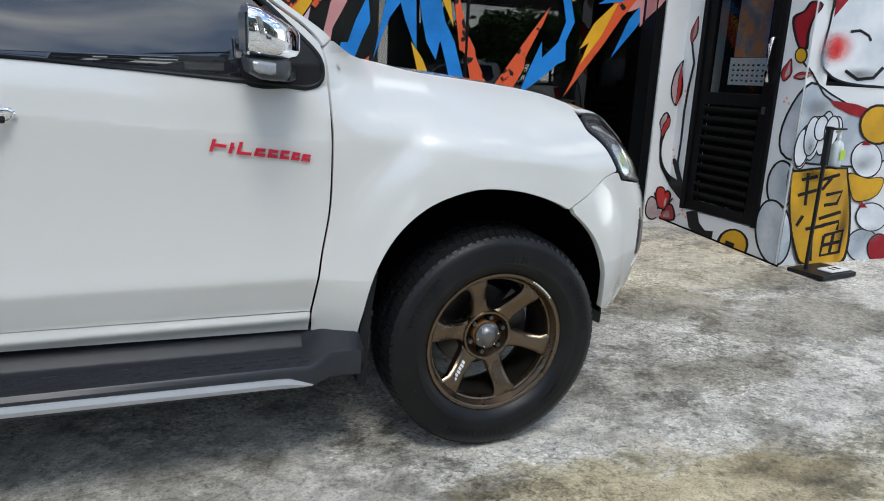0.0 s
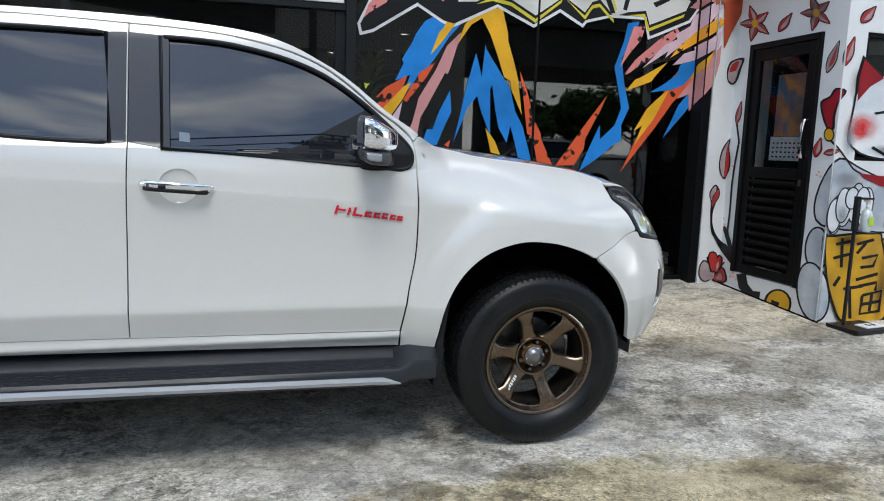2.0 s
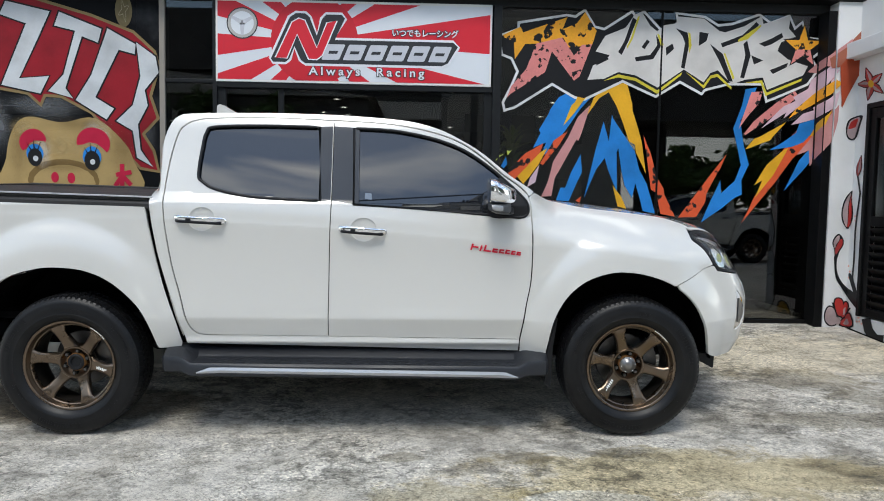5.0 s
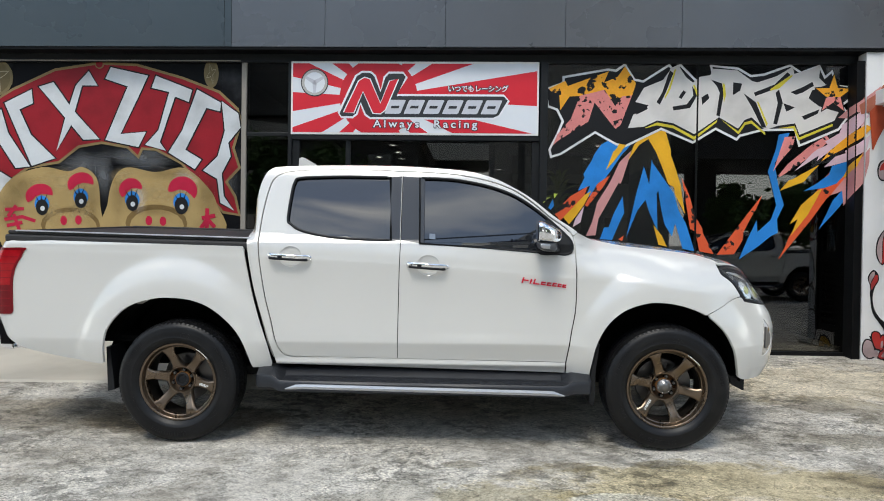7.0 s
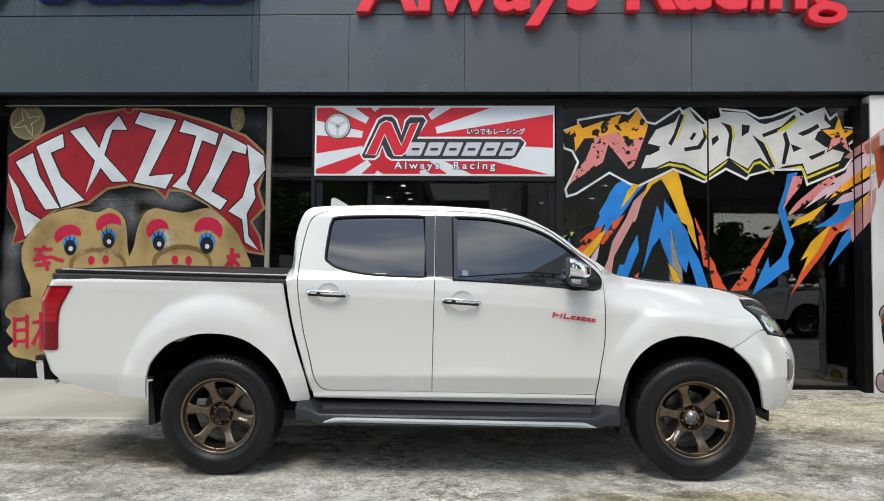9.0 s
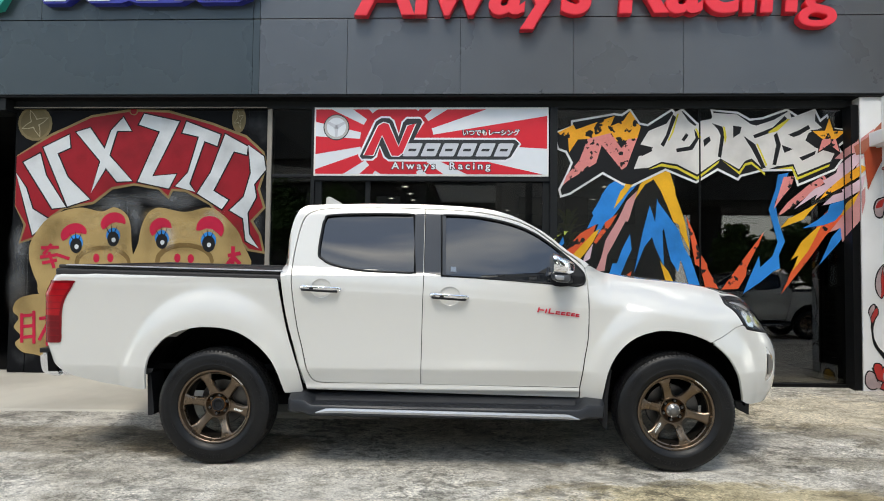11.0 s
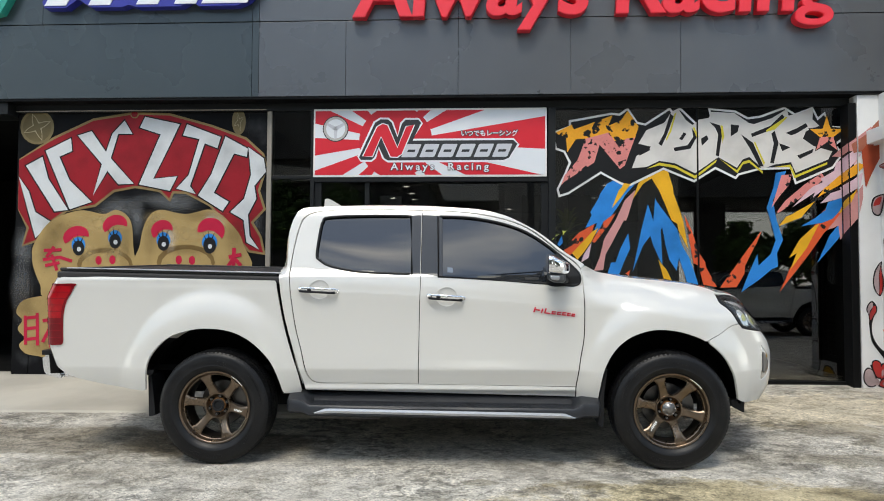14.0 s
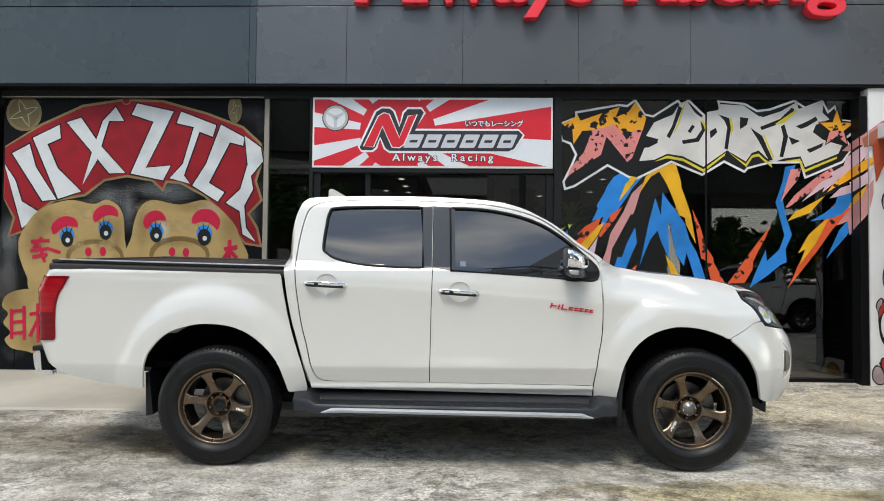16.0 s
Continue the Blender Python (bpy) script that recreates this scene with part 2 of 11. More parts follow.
def tube(points, r, n=8, closed=False):
    """A bent round bar along a line of points."""
    bm = bmesh.new()
    pts = [Vector(p) for p in points]
    k = len(pts)
    rings = []
    for i, p in enumerate(pts):
        a, b = (pts[i - 1], pts[(i + 1) % k]) if closed else (pts[max(i - 1, 0)], pts[min(i + 1, k - 1)])
        q = (b - a).to_track_quat("Z", "Y").to_matrix()
        rings.append([bm.verts.new(p + q @ Vector((r * math.cos(2 * math.pi * j / n), r * math.sin(2 * math.pi * j / n), 0))) for j in range(n)])
    for a, b in list(zip(rings, rings[1:])) + ([(rings[-1], rings[0])] if closed else []):
        best = min(range(n), key=lambda s: (a[0].co - b[s].co).length) if closed else 0
        for j in range(n):
            bm.faces.new((a[j], a[(j + 1) % n], b[(j + 1 + best) % n], b[(j + best) % n]))
    if not closed:
        bm.faces.new(rings[0][::-1]), bm.faces.new(rings[-1])
    bmesh.ops.recalc_face_normals(bm, faces=bm.faces)
    return bm


def bend(points, steps=8, closed=False):
    """A smooth line through the points; a point given as (x, z, 1) is a sharp corner."""
    pts = [(p[0], p[1]) for p in points]
    sharp = [len(p) > 2 for p in points]
    n, out = len(pts), []
    for i in range(n if closed else n - 1):
        p1, p2 = pts[i], pts[(i + 1) % n]
        p0 = p1 if sharp[i] or (not closed and i == 0) else pts[i - 1]
        p3 = p2 if sharp[(i + 1) % n] or (not closed and i == n - 2) else pts[(i + 2) % n]
        if sharp[i] and sharp[(i + 1) % n]:
            out.append(p1)
            continue
        for k in range(steps):
            t = k / steps
            out.append(tuple(0.5 * (2 * b + (c - a) * t + (2 * a - 5 * b + 4 * c - d) * t * t + (3 * b - a - 3 * c + d) * t ** 3) for a, b, c, d in zip(p0, p1, p2, p3)))
    if not closed:
        out.append(pts[-1])
    return out


def within(px, pz, loop):
    inside = np.zeros(px.shape, bool)
    n = len(loop)
    for i in range(n):
        (x1, z1), (x2, z2) = loop[i], loop[(i + 1) % n]
        if z1 == z2:
            continue
        hit = ((z1 > pz) != (z2 > pz)) & (px < (x2 - x1) * (pz - z1) / (z2 - z1) + x1)
        inside ^= hit
    return inside


def sheet(name, loops, surface, mat, parent, cell=0.018, thick=0.02, label="", lift=0.0, flip=False):
    """A curved sheet over an outline (and its holes) in s and z, with turned-in edges. surface(s, z) gives x, y and z arrays."""
    allp = np.array([p for lp in loops for p in lp])
    lo, hi = allp.min(0) - cell, allp.max(0) + cell
    nx, nz = int((hi[0] - lo[0]) / cell) + 2, int((hi[1] - lo[1]) / cell) + 2
    gx, gz = lo[0] + cell * np.arange(nx + 1), lo[1] + cell * np.arange(nz + 1)
    cx, cz = np.meshgrid(gx[:-1] + cell / 2, gz[:-1] + cell / 2, indexing="ij")
    keep = within(cx, cz, loops[0])
    for hole in loops[1:]:
        keep &= ~within(cx, cz, hole)
    vx, vz = np.meshgrid(gx, gz, indexing="ij")
    count = np.zeros(vx.shape, int)
    for a in (0, 1):
        for b in (0, 1):
            count[a:a + nx, b:b + nz] += keep
    seg = np.array([(*lp[i], *lp[(i + 1) % len(lp)]) for lp in loops for i in range(len(lp))])
    edge = np.argwhere((count > 0) & (count < 4))
    used = {}
    for i, j in edge:
        p = np.array((vx[i, j], vz[i, j]))
        d = seg[:, 2:] - seg[:, :2]
        t = np.clip(((p - seg[:, :2]) * d).sum(1) / np.maximum((d * d).sum(1), 1e-12), 0, 1)
        q = seg[:, :2] + d * t[:, None]
        k = ((q - p) ** 2).sum(1).argmin()
        vx[i, j], vz[i, j] = q[k]
    idx = -np.ones(count.shape, int)
    idx[count > 0] = np.arange((count > 0).sum())
    s, z = vx[count > 0], vz[count > 0]
    P = np.stack(surface(s, z), 1)
    e = 1e-3
    du = np.stack(surface(s + e, z), 1) - np.stack(surface(s - e, z), 1)
    dv = np.stack(surface(s, z + e), 1) - np.stack(surface(s, z - e), 1)
    N = np.cross(du, dv)
    N /= np.maximum(np.linalg.norm(N, axis=1), 1e-12)[:, None]
    if flip:
        N = -N
    P = P + N * lift
    ki, kj = np.nonzero(keep)
    quads = np.stack([idx[ki, kj], idx[ki + 1, kj], idx[ki + 1, kj + 1], idx[ki, kj + 1]], 1)
    if flip:
        quads = quads[:, ::-1]
    edges = {}
    for q in quads.tolist():
        for a, b in zip(q, q[1:] + q[:1]):
            if (b, a) in edges:
                del edges[(b, a)]
            else:
                edges[(a, b)] = 1
    verts, norms, faces = P.tolist(), N.tolist(), quads.tolist()
    if thick:
        for a, b in edges:
            side = np.cross(P[b] - P[a], N[a])
            side /= max(np.linalg.norm(side), 1e-9)
            base = len(verts)
            for v, deep, turn in ((a, 0, 0.6), (b, 0, 0.6), (b, thick, 0.0), (a, thick, 0.0)):
                verts.append((P[v] - N[v] * deep).tolist())
                nn = side + N[v] * turn
                norms.append((nn / np.linalg.norm(nn)).tolist())
            faces.append([base + 1, base, base + 3, base + 2])
    me = bpy.data.meshes.new(name)
    me.from_pydata(verts, [], faces)
    me.polygons.foreach_set("use_smooth", [True] * len(me.polygons))
    me.normals_split_custom_set_from_vertices(norms)
    return link(name, me, mat, parent, label)

# ---- ground ----
def ground_height(x, y):
    ys, xs = min(max(y, -3.6), 2.9), min(max(x, -9), 9)
    under = max(0.0, 1 - max(0.0, abs(xs) - 1.7) / 0.7) * max(0.0, 1 - abs(ys - 1.8) / 1.9 if ys < 1.8 else 1 - (ys - 1.8) / 0.5)
    return 0.06 * (ys + 0.1) + 0.007 * xs - 0.043 * under


def concrete():
    m = bpy.data.materials.new("stained_concrete")
    m.use_nodes = True
    n, l = m.node_tree.nodes, m.node_tree.links
    b = n["Principled BSDF"]
    place = n.new("ShaderNodeTexCoord")
    squash = n.new("ShaderNodeMapping")
    squash.inputs["Rotation"].default_value = (0, 0, radians(28))
    squash.inputs["Scale"].default_value = (0.9, 1.1, 1)
    l.new(place.outputs["Object"], squash.inputs["Vector"])

    def noise_at(scale, detail=6.0, rough=0.6, lacing=0.0):
        t = n.new("ShaderNodeTexNoise")
        t.inputs["Scale"].default_value, t.inputs["Detail"].default_value, t.inputs["Roughness"].default_value = scale, detail, rough
        t.inputs["Distortion"].default_value = lacing
        l.new(squash.outputs[0], t.inputs["Vector"])
        return t

    def ramp_of(src, *stops):
        r = n.new("ShaderNodeValToRGB")
        e = r.color_ramp.elements
        e[0].position, e[0].color = stops[0][0], (*stops[0][1], 1)
        e[1].position, e[1].color = stops[-1][0], (*stops[-1][1], 1)
        for p, c in stops[1:-1]:
            e.new(p).color = (*c, 1)
        l.new(src, r.inputs[0])
        return r

    def layer(a, c, f, blend="MIX"):
        x = n.new("ShaderNodeMixRGB")
        x.blend_type = blend
        l.new(f, x.inputs[0]) if hasattr(f, "links") else setattr(x.inputs[0], "default_value", f)
        l.new(a, x.inputs[1])
        l.new(c, x.inputs[2]) if hasattr(c, "links") else setattr(x.inputs[2], "default_value", (*c, 1))
        return x.outputs[0]

    def plus(a, k, b):
        """a + k * (b - 0.5)"""
        x, y = n.new("ShaderNodeMath"), n.new("ShaderNodeMath")
        x.operation = y.operation = "MULTIPLY_ADD"
        l.new(b, x.inputs[0])
        x.inputs[1].default_value, x.inputs[2].default_value = k, -0.5 * k
        y.inputs[1].default_value = 1.0
        l.new(a, y.inputs[0]), l.new(x.outputs[0], y.inputs[2])
        return y.outputs[0]

    broad = noise_at(0.85, 5, 0.6, 0.4)
    scab = plus(noise_at(4.6, 15, 0.74, 0.15).outputs["Fac"], 0.75, broad.outputs["Fac"])
    worn = ramp_of(scab, (0.30, (0.27, 0.252, 0.218)), (0.43, (0.45, 0.425, 0.378)), (0.48, (0.585, 0.556, 0.498)), (0.56, (0.63, 0.602, 0.55)), (0.68, (0.68, 0.654, 0.605)))
    dirt = ramp_of(noise_at(0.7, 9, 0.66, 0.7).outputs["Fac"], (0.53, (0, 0, 0)), (0.62, (0.32, 0.32, 0.32)), (0.74, (0.42, 0.42, 0.42)))
    moss = ramp_of(noise_at(0.42, 7, 0.62, 0.3).outputs["Fac"], (0.58, (0, 0, 0)), (0.74, (0.35, 0.35, 0.35)))
    where = ramp_of(noise_at(1.3, 4, 0.6, 0.5).outputs["Fac"], (0.46, (0, 0, 0)), (0.58, (0.85, 0.85, 0.85)))
    flake = ramp_of(noise_at(9.0, 12, 0.72, 0.1).outputs["Fac"], (0.46, (0.42, 0.42, 0.41)), (0.475, (0.8, 0.8, 0.79)), (0.50, (1, 1, 1)), (0.62, (1.12, 1.12, 1.11)))
    speck = ramp_of(noise_at(110, 4, 0.8).outputs["Fac"], (0.33, (0.2, 0.2, 0.2)), (0.45, (0.95, 0.95, 0.95)), (0.66, (1.4, 1.4, 1.4)))
    pits = ramp_of(noise_at(34, 9, 0.8, 0.3).outputs["Fac"], (0.36, (0.3, 0.3, 0.3)), (0.43, (1, 1, 1)), (0.64, (1.12, 1.12, 1.12)))
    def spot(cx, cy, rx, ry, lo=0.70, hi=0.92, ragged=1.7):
        """A ragged patch, such as a stain, round a place on the ground."""
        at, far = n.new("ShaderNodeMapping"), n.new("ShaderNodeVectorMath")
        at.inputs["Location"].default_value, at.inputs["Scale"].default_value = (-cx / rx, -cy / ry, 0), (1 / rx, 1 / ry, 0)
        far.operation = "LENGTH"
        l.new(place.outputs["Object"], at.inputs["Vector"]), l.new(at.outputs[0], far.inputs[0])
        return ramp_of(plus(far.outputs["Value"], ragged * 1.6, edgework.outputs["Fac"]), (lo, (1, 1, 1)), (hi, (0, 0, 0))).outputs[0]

    edgework = noise_at(3.0, 12, 0.74, 0.4)
    c = layer(worn.outputs[0], (0.29, 0.272, 0.232), dirt.outputs[0])
    c = layer(c, (0.40, 0.36, 0.24), moss.outputs[0])
    # two broad patches, browner and darker than the concrete around
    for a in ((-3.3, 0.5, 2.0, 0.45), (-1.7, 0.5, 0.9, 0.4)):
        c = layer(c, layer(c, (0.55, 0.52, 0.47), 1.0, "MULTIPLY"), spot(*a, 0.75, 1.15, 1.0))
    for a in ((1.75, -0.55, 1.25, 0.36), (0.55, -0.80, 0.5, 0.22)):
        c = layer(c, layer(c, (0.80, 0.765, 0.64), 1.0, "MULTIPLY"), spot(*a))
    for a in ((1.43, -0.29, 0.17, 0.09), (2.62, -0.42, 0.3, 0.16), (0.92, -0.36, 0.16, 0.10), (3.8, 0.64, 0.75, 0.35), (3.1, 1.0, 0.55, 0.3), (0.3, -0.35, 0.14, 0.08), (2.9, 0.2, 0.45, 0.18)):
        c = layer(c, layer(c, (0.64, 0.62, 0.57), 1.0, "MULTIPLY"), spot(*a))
    c = layer(c, (0.62, 0.62, 0.60), spot(1.15, -0.83, 0.34, 0.13, 0.80, 0.84, 0.7))
    c = layer(c, layer(c, flake.outputs[0], 1.0, "MULTIPLY"), where.outputs[0])
    c = layer(c, pits.outputs[0], 0.85, "MULTIPLY")
    c = layer(c, speck.outputs[0], 0.6, "MULTIPLY")
    fleck = ramp_of(noise_at(15, 12, 0.86, 0.1).outputs["Fac"], (0.40, (0.28, 0.28, 0.27)), (0.445, (0.92, 0.92, 0.92)), (0.55, (1.03, 1.03, 1.03)), (0.62, (1.22, 1.22, 1.21)))
    c = layer(c, fleck.outputs[0], 0.55, "MULTIPLY")
    for a in ((3.3, 1.7, 1.9, 0.8), (1.9, -0.6, 1.6, 0.4)):
        c = layer(c, layer(c, (1.06, 1.0, 0.86), 1.0, "MULTIPLY"), spot(*a, 0.6, 1.3, 1.0))
    c = layer(c, (1.02, 1.00, 0.965), 1.0, "MULTIPLY")
    net, bent = n.new("ShaderNodeTexVoronoi"), n.new("ShaderNodeMixRGB")
    net.feature = "DISTANCE_TO_EDGE"
    net.inputs["Scale"].default_value = 17.0
    bent.inputs[0].default_value = 0.10
    l.new(squash.outputs[0], bent.inputs[1]), l.new(noise_at(9, 5).outputs["Color"], bent.inputs[2])
    l.new(bent.outputs[0], net.inputs["Vector"])
    hair = ramp_of(net.outputs["Distance"], (0.0, (0.42, 0.41, 0.39)), (0.040, (1, 1, 1)))
    crazed = ramp_of(plus(noise_at(0.95, 6, 0.6).outputs["Fac"], 0.6, noise_at(5.5, 5, 0.6).outputs["Fac"]), (0.42, (0, 0, 0)), (0.52, (0.9, 0.9, 0.9)))
    c = layer(c, layer(c, hair.outputs[0], 1.0, "MULTIPLY"), crazed.outputs[0])
    chip = ramp_of(plus(noise_at(31, 9, 0.75, 0.1).outputs["Fac"], 0.5, noise_at(1.7, 5, 0.6).outputs["Fac"]), (0.385, (0.30, 0.30, 0.29)), (0.415, (0.86, 0.86, 0.85)), (0.55, (1, 1, 1)), (0.60, (1.22, 1.22, 1.22)))
    c = layer(c, chip.outputs[0], 0.55, "MULTIPLY")
    # worn-out aggregate: small stones, pale and dark, where the skin has gone
    stones, shades = n.new("ShaderNodeTexVoronoi"), n.new("ShaderNodeSeparateColor")
    stones.inputs["Scale"].default_value = 85.0
    l.new(squash.outputs[0], stones.inputs["Vector"]), l.new(stones.outputs["Color"], shades.inputs[0])
    grit = ramp_of(shades.outputs[0], (0.0, (0.30, 0.30, 0.29)), (0.28, (0.82, 0.82, 0.81)), (0.72, (1.05, 1.05, 1.04)), (1.0, (1.45, 1.45, 1.42)))
    bare = ramp_of(plus(noise_at(1.1, 7, 0.66, 0.2).outputs["Fac"], 0.5, noise_at(6.0, 6, 0.65).outputs["Fac"]), (0.42, (0.05, 0.05, 0.05)), (0.58, (0.75, 0.75, 0.75)))
    c = layer(c, layer(c, grit.outputs[0], 1.0, "MULTIPLY"), bare.outputs[0])
    # brown-grey films of dirt
    film = ramp_of(plus(noise_at(1.9, 8, 0.66, 0.3).outputs["Fac"], 0.35, noise_at(8.0, 6, 0.7).outputs["Fac"]), (0.50, (0, 0, 0)), (0.60, (0.55, 0.55, 0.55)), (0.72, (0.8, 0.8, 0.8)))
    c = layer(c, layer(c, (0.60, 0.575, 0.53), 1.0, "MULTIPLY"), film.outputs[0])
    crack = n.new("ShaderNodeTexVoronoi")
    crack.feature = "DISTANCE_TO_EDGE"
    crack.inputs["Scale"].default_value = 1.1
    wob = n.new("ShaderNodeMixRGB")
    wob.inputs[0].default_value = 0.22
    l.new(squash.outputs[0], wob.inputs[1])
    l.new(noise_at(2.5, 6).outputs["Color"], wob.inputs[2])
    l.new(wob.outputs[0], crack.inputs["Vector"])
    line = ramp_of(crack.outputs["Distance"], (0.0, (0.55, 0.55, 0.55)), (0.005, (1, 1, 1)))
    c = layer(c, line.outputs[0], 0.7, "MULTIPLY")
    l.new(c, b.inputs["Base Color"])
    rough = ramp_of(noise_at(0.9, 6).outputs["Fac"], (0.4, (0.62, 0.62, 0.62)), (0.65, (0.9, 0.9, 0.9)))
    l.new(rough.outputs[0], b.inputs["Roughness"])
    bp = n.new("ShaderNodeBump")
    bp.inputs["Strength"].default_value, bp.inputs["Distance"].default_value = 0.7, 0.008
    tall = n.new("ShaderNodeMixRGB")
    tall.inputs[0].default_value = 0.5
    l.new(pits.outputs[0], tall.inputs[1]), l.new(speck.outputs[0], tall.inputs[2])
    l.new(tall.outputs[0], bp.inputs["Height"])
    l.new(bp.outputs[0], b.inputs["Normal"])
    return m


CONCRETE = concrete()
APRON = material("smooth_pale_concrete", (0.50, 0.465, 0.39), 0.75, vary=0.1, scale=2.0, second=(0.40, 0.37, 0.31), patch=0.9, fine=200, bump=0.15)
xs = [-600, -150, -50, -20] + [x * 0.5 for x in range(-20, 25)] + [20, 50, 150, 600]
ys = [-600, -150, -50, -20, -12] + [y * 0.4 for y in range(-20, 9)] + [5, 20, 150, 600]
bm = bmesh.new()
rows = [[bm.verts.new((x, y, ground_height(x, y) + (0.006 * noise.noise((x * 0.9, y * 0.9, 0)) if abs(x) < 9 and -7 < y < 3 else 0))) for x in xs] for y in ys]
for ra, rb in zip(rows, rows[1:]):
    for i in range(len(xs) - 1):
        bm.faces.new((ra[i], ra[i + 1], rb[i + 1], rb[i]))
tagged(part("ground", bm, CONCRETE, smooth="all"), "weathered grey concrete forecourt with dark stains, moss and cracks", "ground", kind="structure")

bm = bmesh.new()
a = [(1.34, 0.055), (1.37, 0.075), (2.95, 0.215), (2.95, -0.1), (1.34, -0.1)]
va = [bm.verts.new((-9.0, y, z - 0.03)) for y, z in a]
vb = [bm.verts.new((-0.6, y, z + 0.02)) for y, z in a]
bm.faces.new(va), bm.faces.new(vb[::-1])
for i in range(5):
    bm.faces.new((va[i], vb[i], vb[(i + 1) % 5], va[(i + 1) % 5]))
bmesh.ops.recalc_face_normals(bm, faces=bm.faces)
tagged(part("apron", bm, APRON), "smooth pale concrete apron before the painted shutters", "pavement", kind="structure")

# ---- shop front ----
GLASS_Y = 2.80
fascia = thing("fascia", "dark grey aluminium cladding over the shop front", "fascia", kind="structure")
cols = [-9.36, -5.76, -2.205, -2.13, -1.18, 0.03, 1.22, 2.36, 4.46]
for (z0, z1), edges in (((3.24, 4.055), cols), ((4.065, 5.0), [-9.36, -6.96, -4.56, -2.205, -2.13, 0.03, 2.36, 4.46]), ((5.01, 5.9), [-9.36, -6.96, -4.56, -2.205, -2.13, 0.03, 2.36, 4.46])):
    for x0, x1 in zip(edges, edges[1:]):
        gap = 0.0035
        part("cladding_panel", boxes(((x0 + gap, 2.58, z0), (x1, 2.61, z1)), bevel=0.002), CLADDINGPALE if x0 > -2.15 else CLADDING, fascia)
part("fascia_backing", boxes(((-9.36, 2.612, 3.25), (4.44, 2.9, 5.88))), SEAM, fascia)
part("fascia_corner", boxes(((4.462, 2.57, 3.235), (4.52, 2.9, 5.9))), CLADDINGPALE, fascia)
part("soffit", boxes(((-9.36, 2.59, 3.215), (4.44, 2.95, 3.249))), FRAME, fascia)

tagged(part("wall_upper", boxes(((-9.36, 2.9, 3.25), (4.44, 3.1, 6.1))), CLADDING), "plain dark wall above the shop front", "wall", kind="structure")

front = thing("shop_front", "black framed glazed shop front", "shop front", kind="structure")
spans = [
    ((-4.95, 2.76, 3.13), (4.16, 2.9, 3.215)),      # head
    ((-9.36, 2.62, 3.08), (-4.955, 2.96, 3.212)),
    ((-2.30, 2.803, 0.12), (-2.085, 2.9, 3.13)),     # dark pier beside the shutters
    ((-1.585, 2.74, 0.12), (-1.545, 2.86, 3.13)),
    ((1.0, 2.72, 0.12), (1.075, 2.88, 3.13)),
    ((-1.545, 2.745, 2.335), (1.0, 2.86, 2.395)),
    ((4.08, 2.63, 0.12), (4.16, 2.86, 3.13)),
    ((1.075, 2.76, 0.10), (4.08, 2.86, 0.235)),
    ((-2.03, 2.77, 0.12), (-1.585, 2.86, 0.26)),
    ((-2.03, 2.775, 2.375), (-1.585, 2.85, 2.41)),
    ((-1.545, 2.77, 0.10), (1.0, 2.86, 0.2)),
    ((-1.545, 2.77, 0.2), (-1.47, 2.85, 2.335)),
    ((0.925, 2.77, 0.2), (1.0, 2.85, 2.335)),
    ((-0.99, 2.78, 0.2), (-0.94, 2.84, 2.335)),
    ((2.58, 2.79, 0.235), (2.60, 2.83, 3.13)),
]
for lo, hi in spans:
    part("frame_bar", boxes((lo, hi), bevel=0.004), PANEL if lo[0] == -2.30 else FRAME if lo[0] > 1.07 else SHOPFRAME, front)
part("head_track", boxes(((-4.95, 2.752, 3.135), (-2.09, 2.759, 3.146))), BEIGE, front, "thin pale metal track")
part("edge_post", boxes(((-2.083, 2.775, 0.12), (-2.032, 2.9, 3.13)), bevel=0.004), BEIGE, front, "beige metal edge post")
for x0, x1, z0, z1 in ((-2.03, -1.585, 0.26, 2.375), (-2.03, -1.585, 2.41, 3.13), (-1.47, -0.99, 0.2, 2.335), (-0.94, 0.925, 0.2, 2.335), (1.075, 2.58, 0.235, 3.13), (2.60, 4.08, 0.235, 3.13)):
    p = part("pane", boxes(((x0, GLASS_Y, z0), (x1, GLASS_Y + 0.008, z1))), SHOPGLASS, front)
    p.visible_shadow = False

shutter = thing("door_1", "closed dark painted folding doors with a mural", "door", kind="structure")
for x0, x1, z0, z1 in ((-4.95, -4.76, 0.2, 2.13), (-4.752, -3.644, 0.2, 2.045), (-3.638, -2.53, 0.2, 2.045), (-2.522, -2.302, 0.2, 2.13), (-4.752, -2.53, 2.052, 2.13), (-4.95, -2.302, 2.138, 3.13)):
    part("door_leaf", boxes(((x0, 2.805, z0), (x1, 2.85, z1)), bevel=0.002), PANEL, shutter)
part("door_backing", boxes(((-4.94, 2.85, 0.2), (-2.31, 2.88, 3.13))), SEAM, shutter)

# rooms behind the glass
def room(name, lo, hi, mat, label):
    (x0, y0, z0), (x1, y1, z1) = lo, hi
    r = thing(name, label, "room", kind="structure")
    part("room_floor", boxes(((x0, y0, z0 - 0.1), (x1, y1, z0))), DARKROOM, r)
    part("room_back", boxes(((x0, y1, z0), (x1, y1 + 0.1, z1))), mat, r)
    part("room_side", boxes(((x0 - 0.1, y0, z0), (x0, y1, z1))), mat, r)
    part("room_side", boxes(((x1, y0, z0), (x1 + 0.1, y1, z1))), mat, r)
    return r


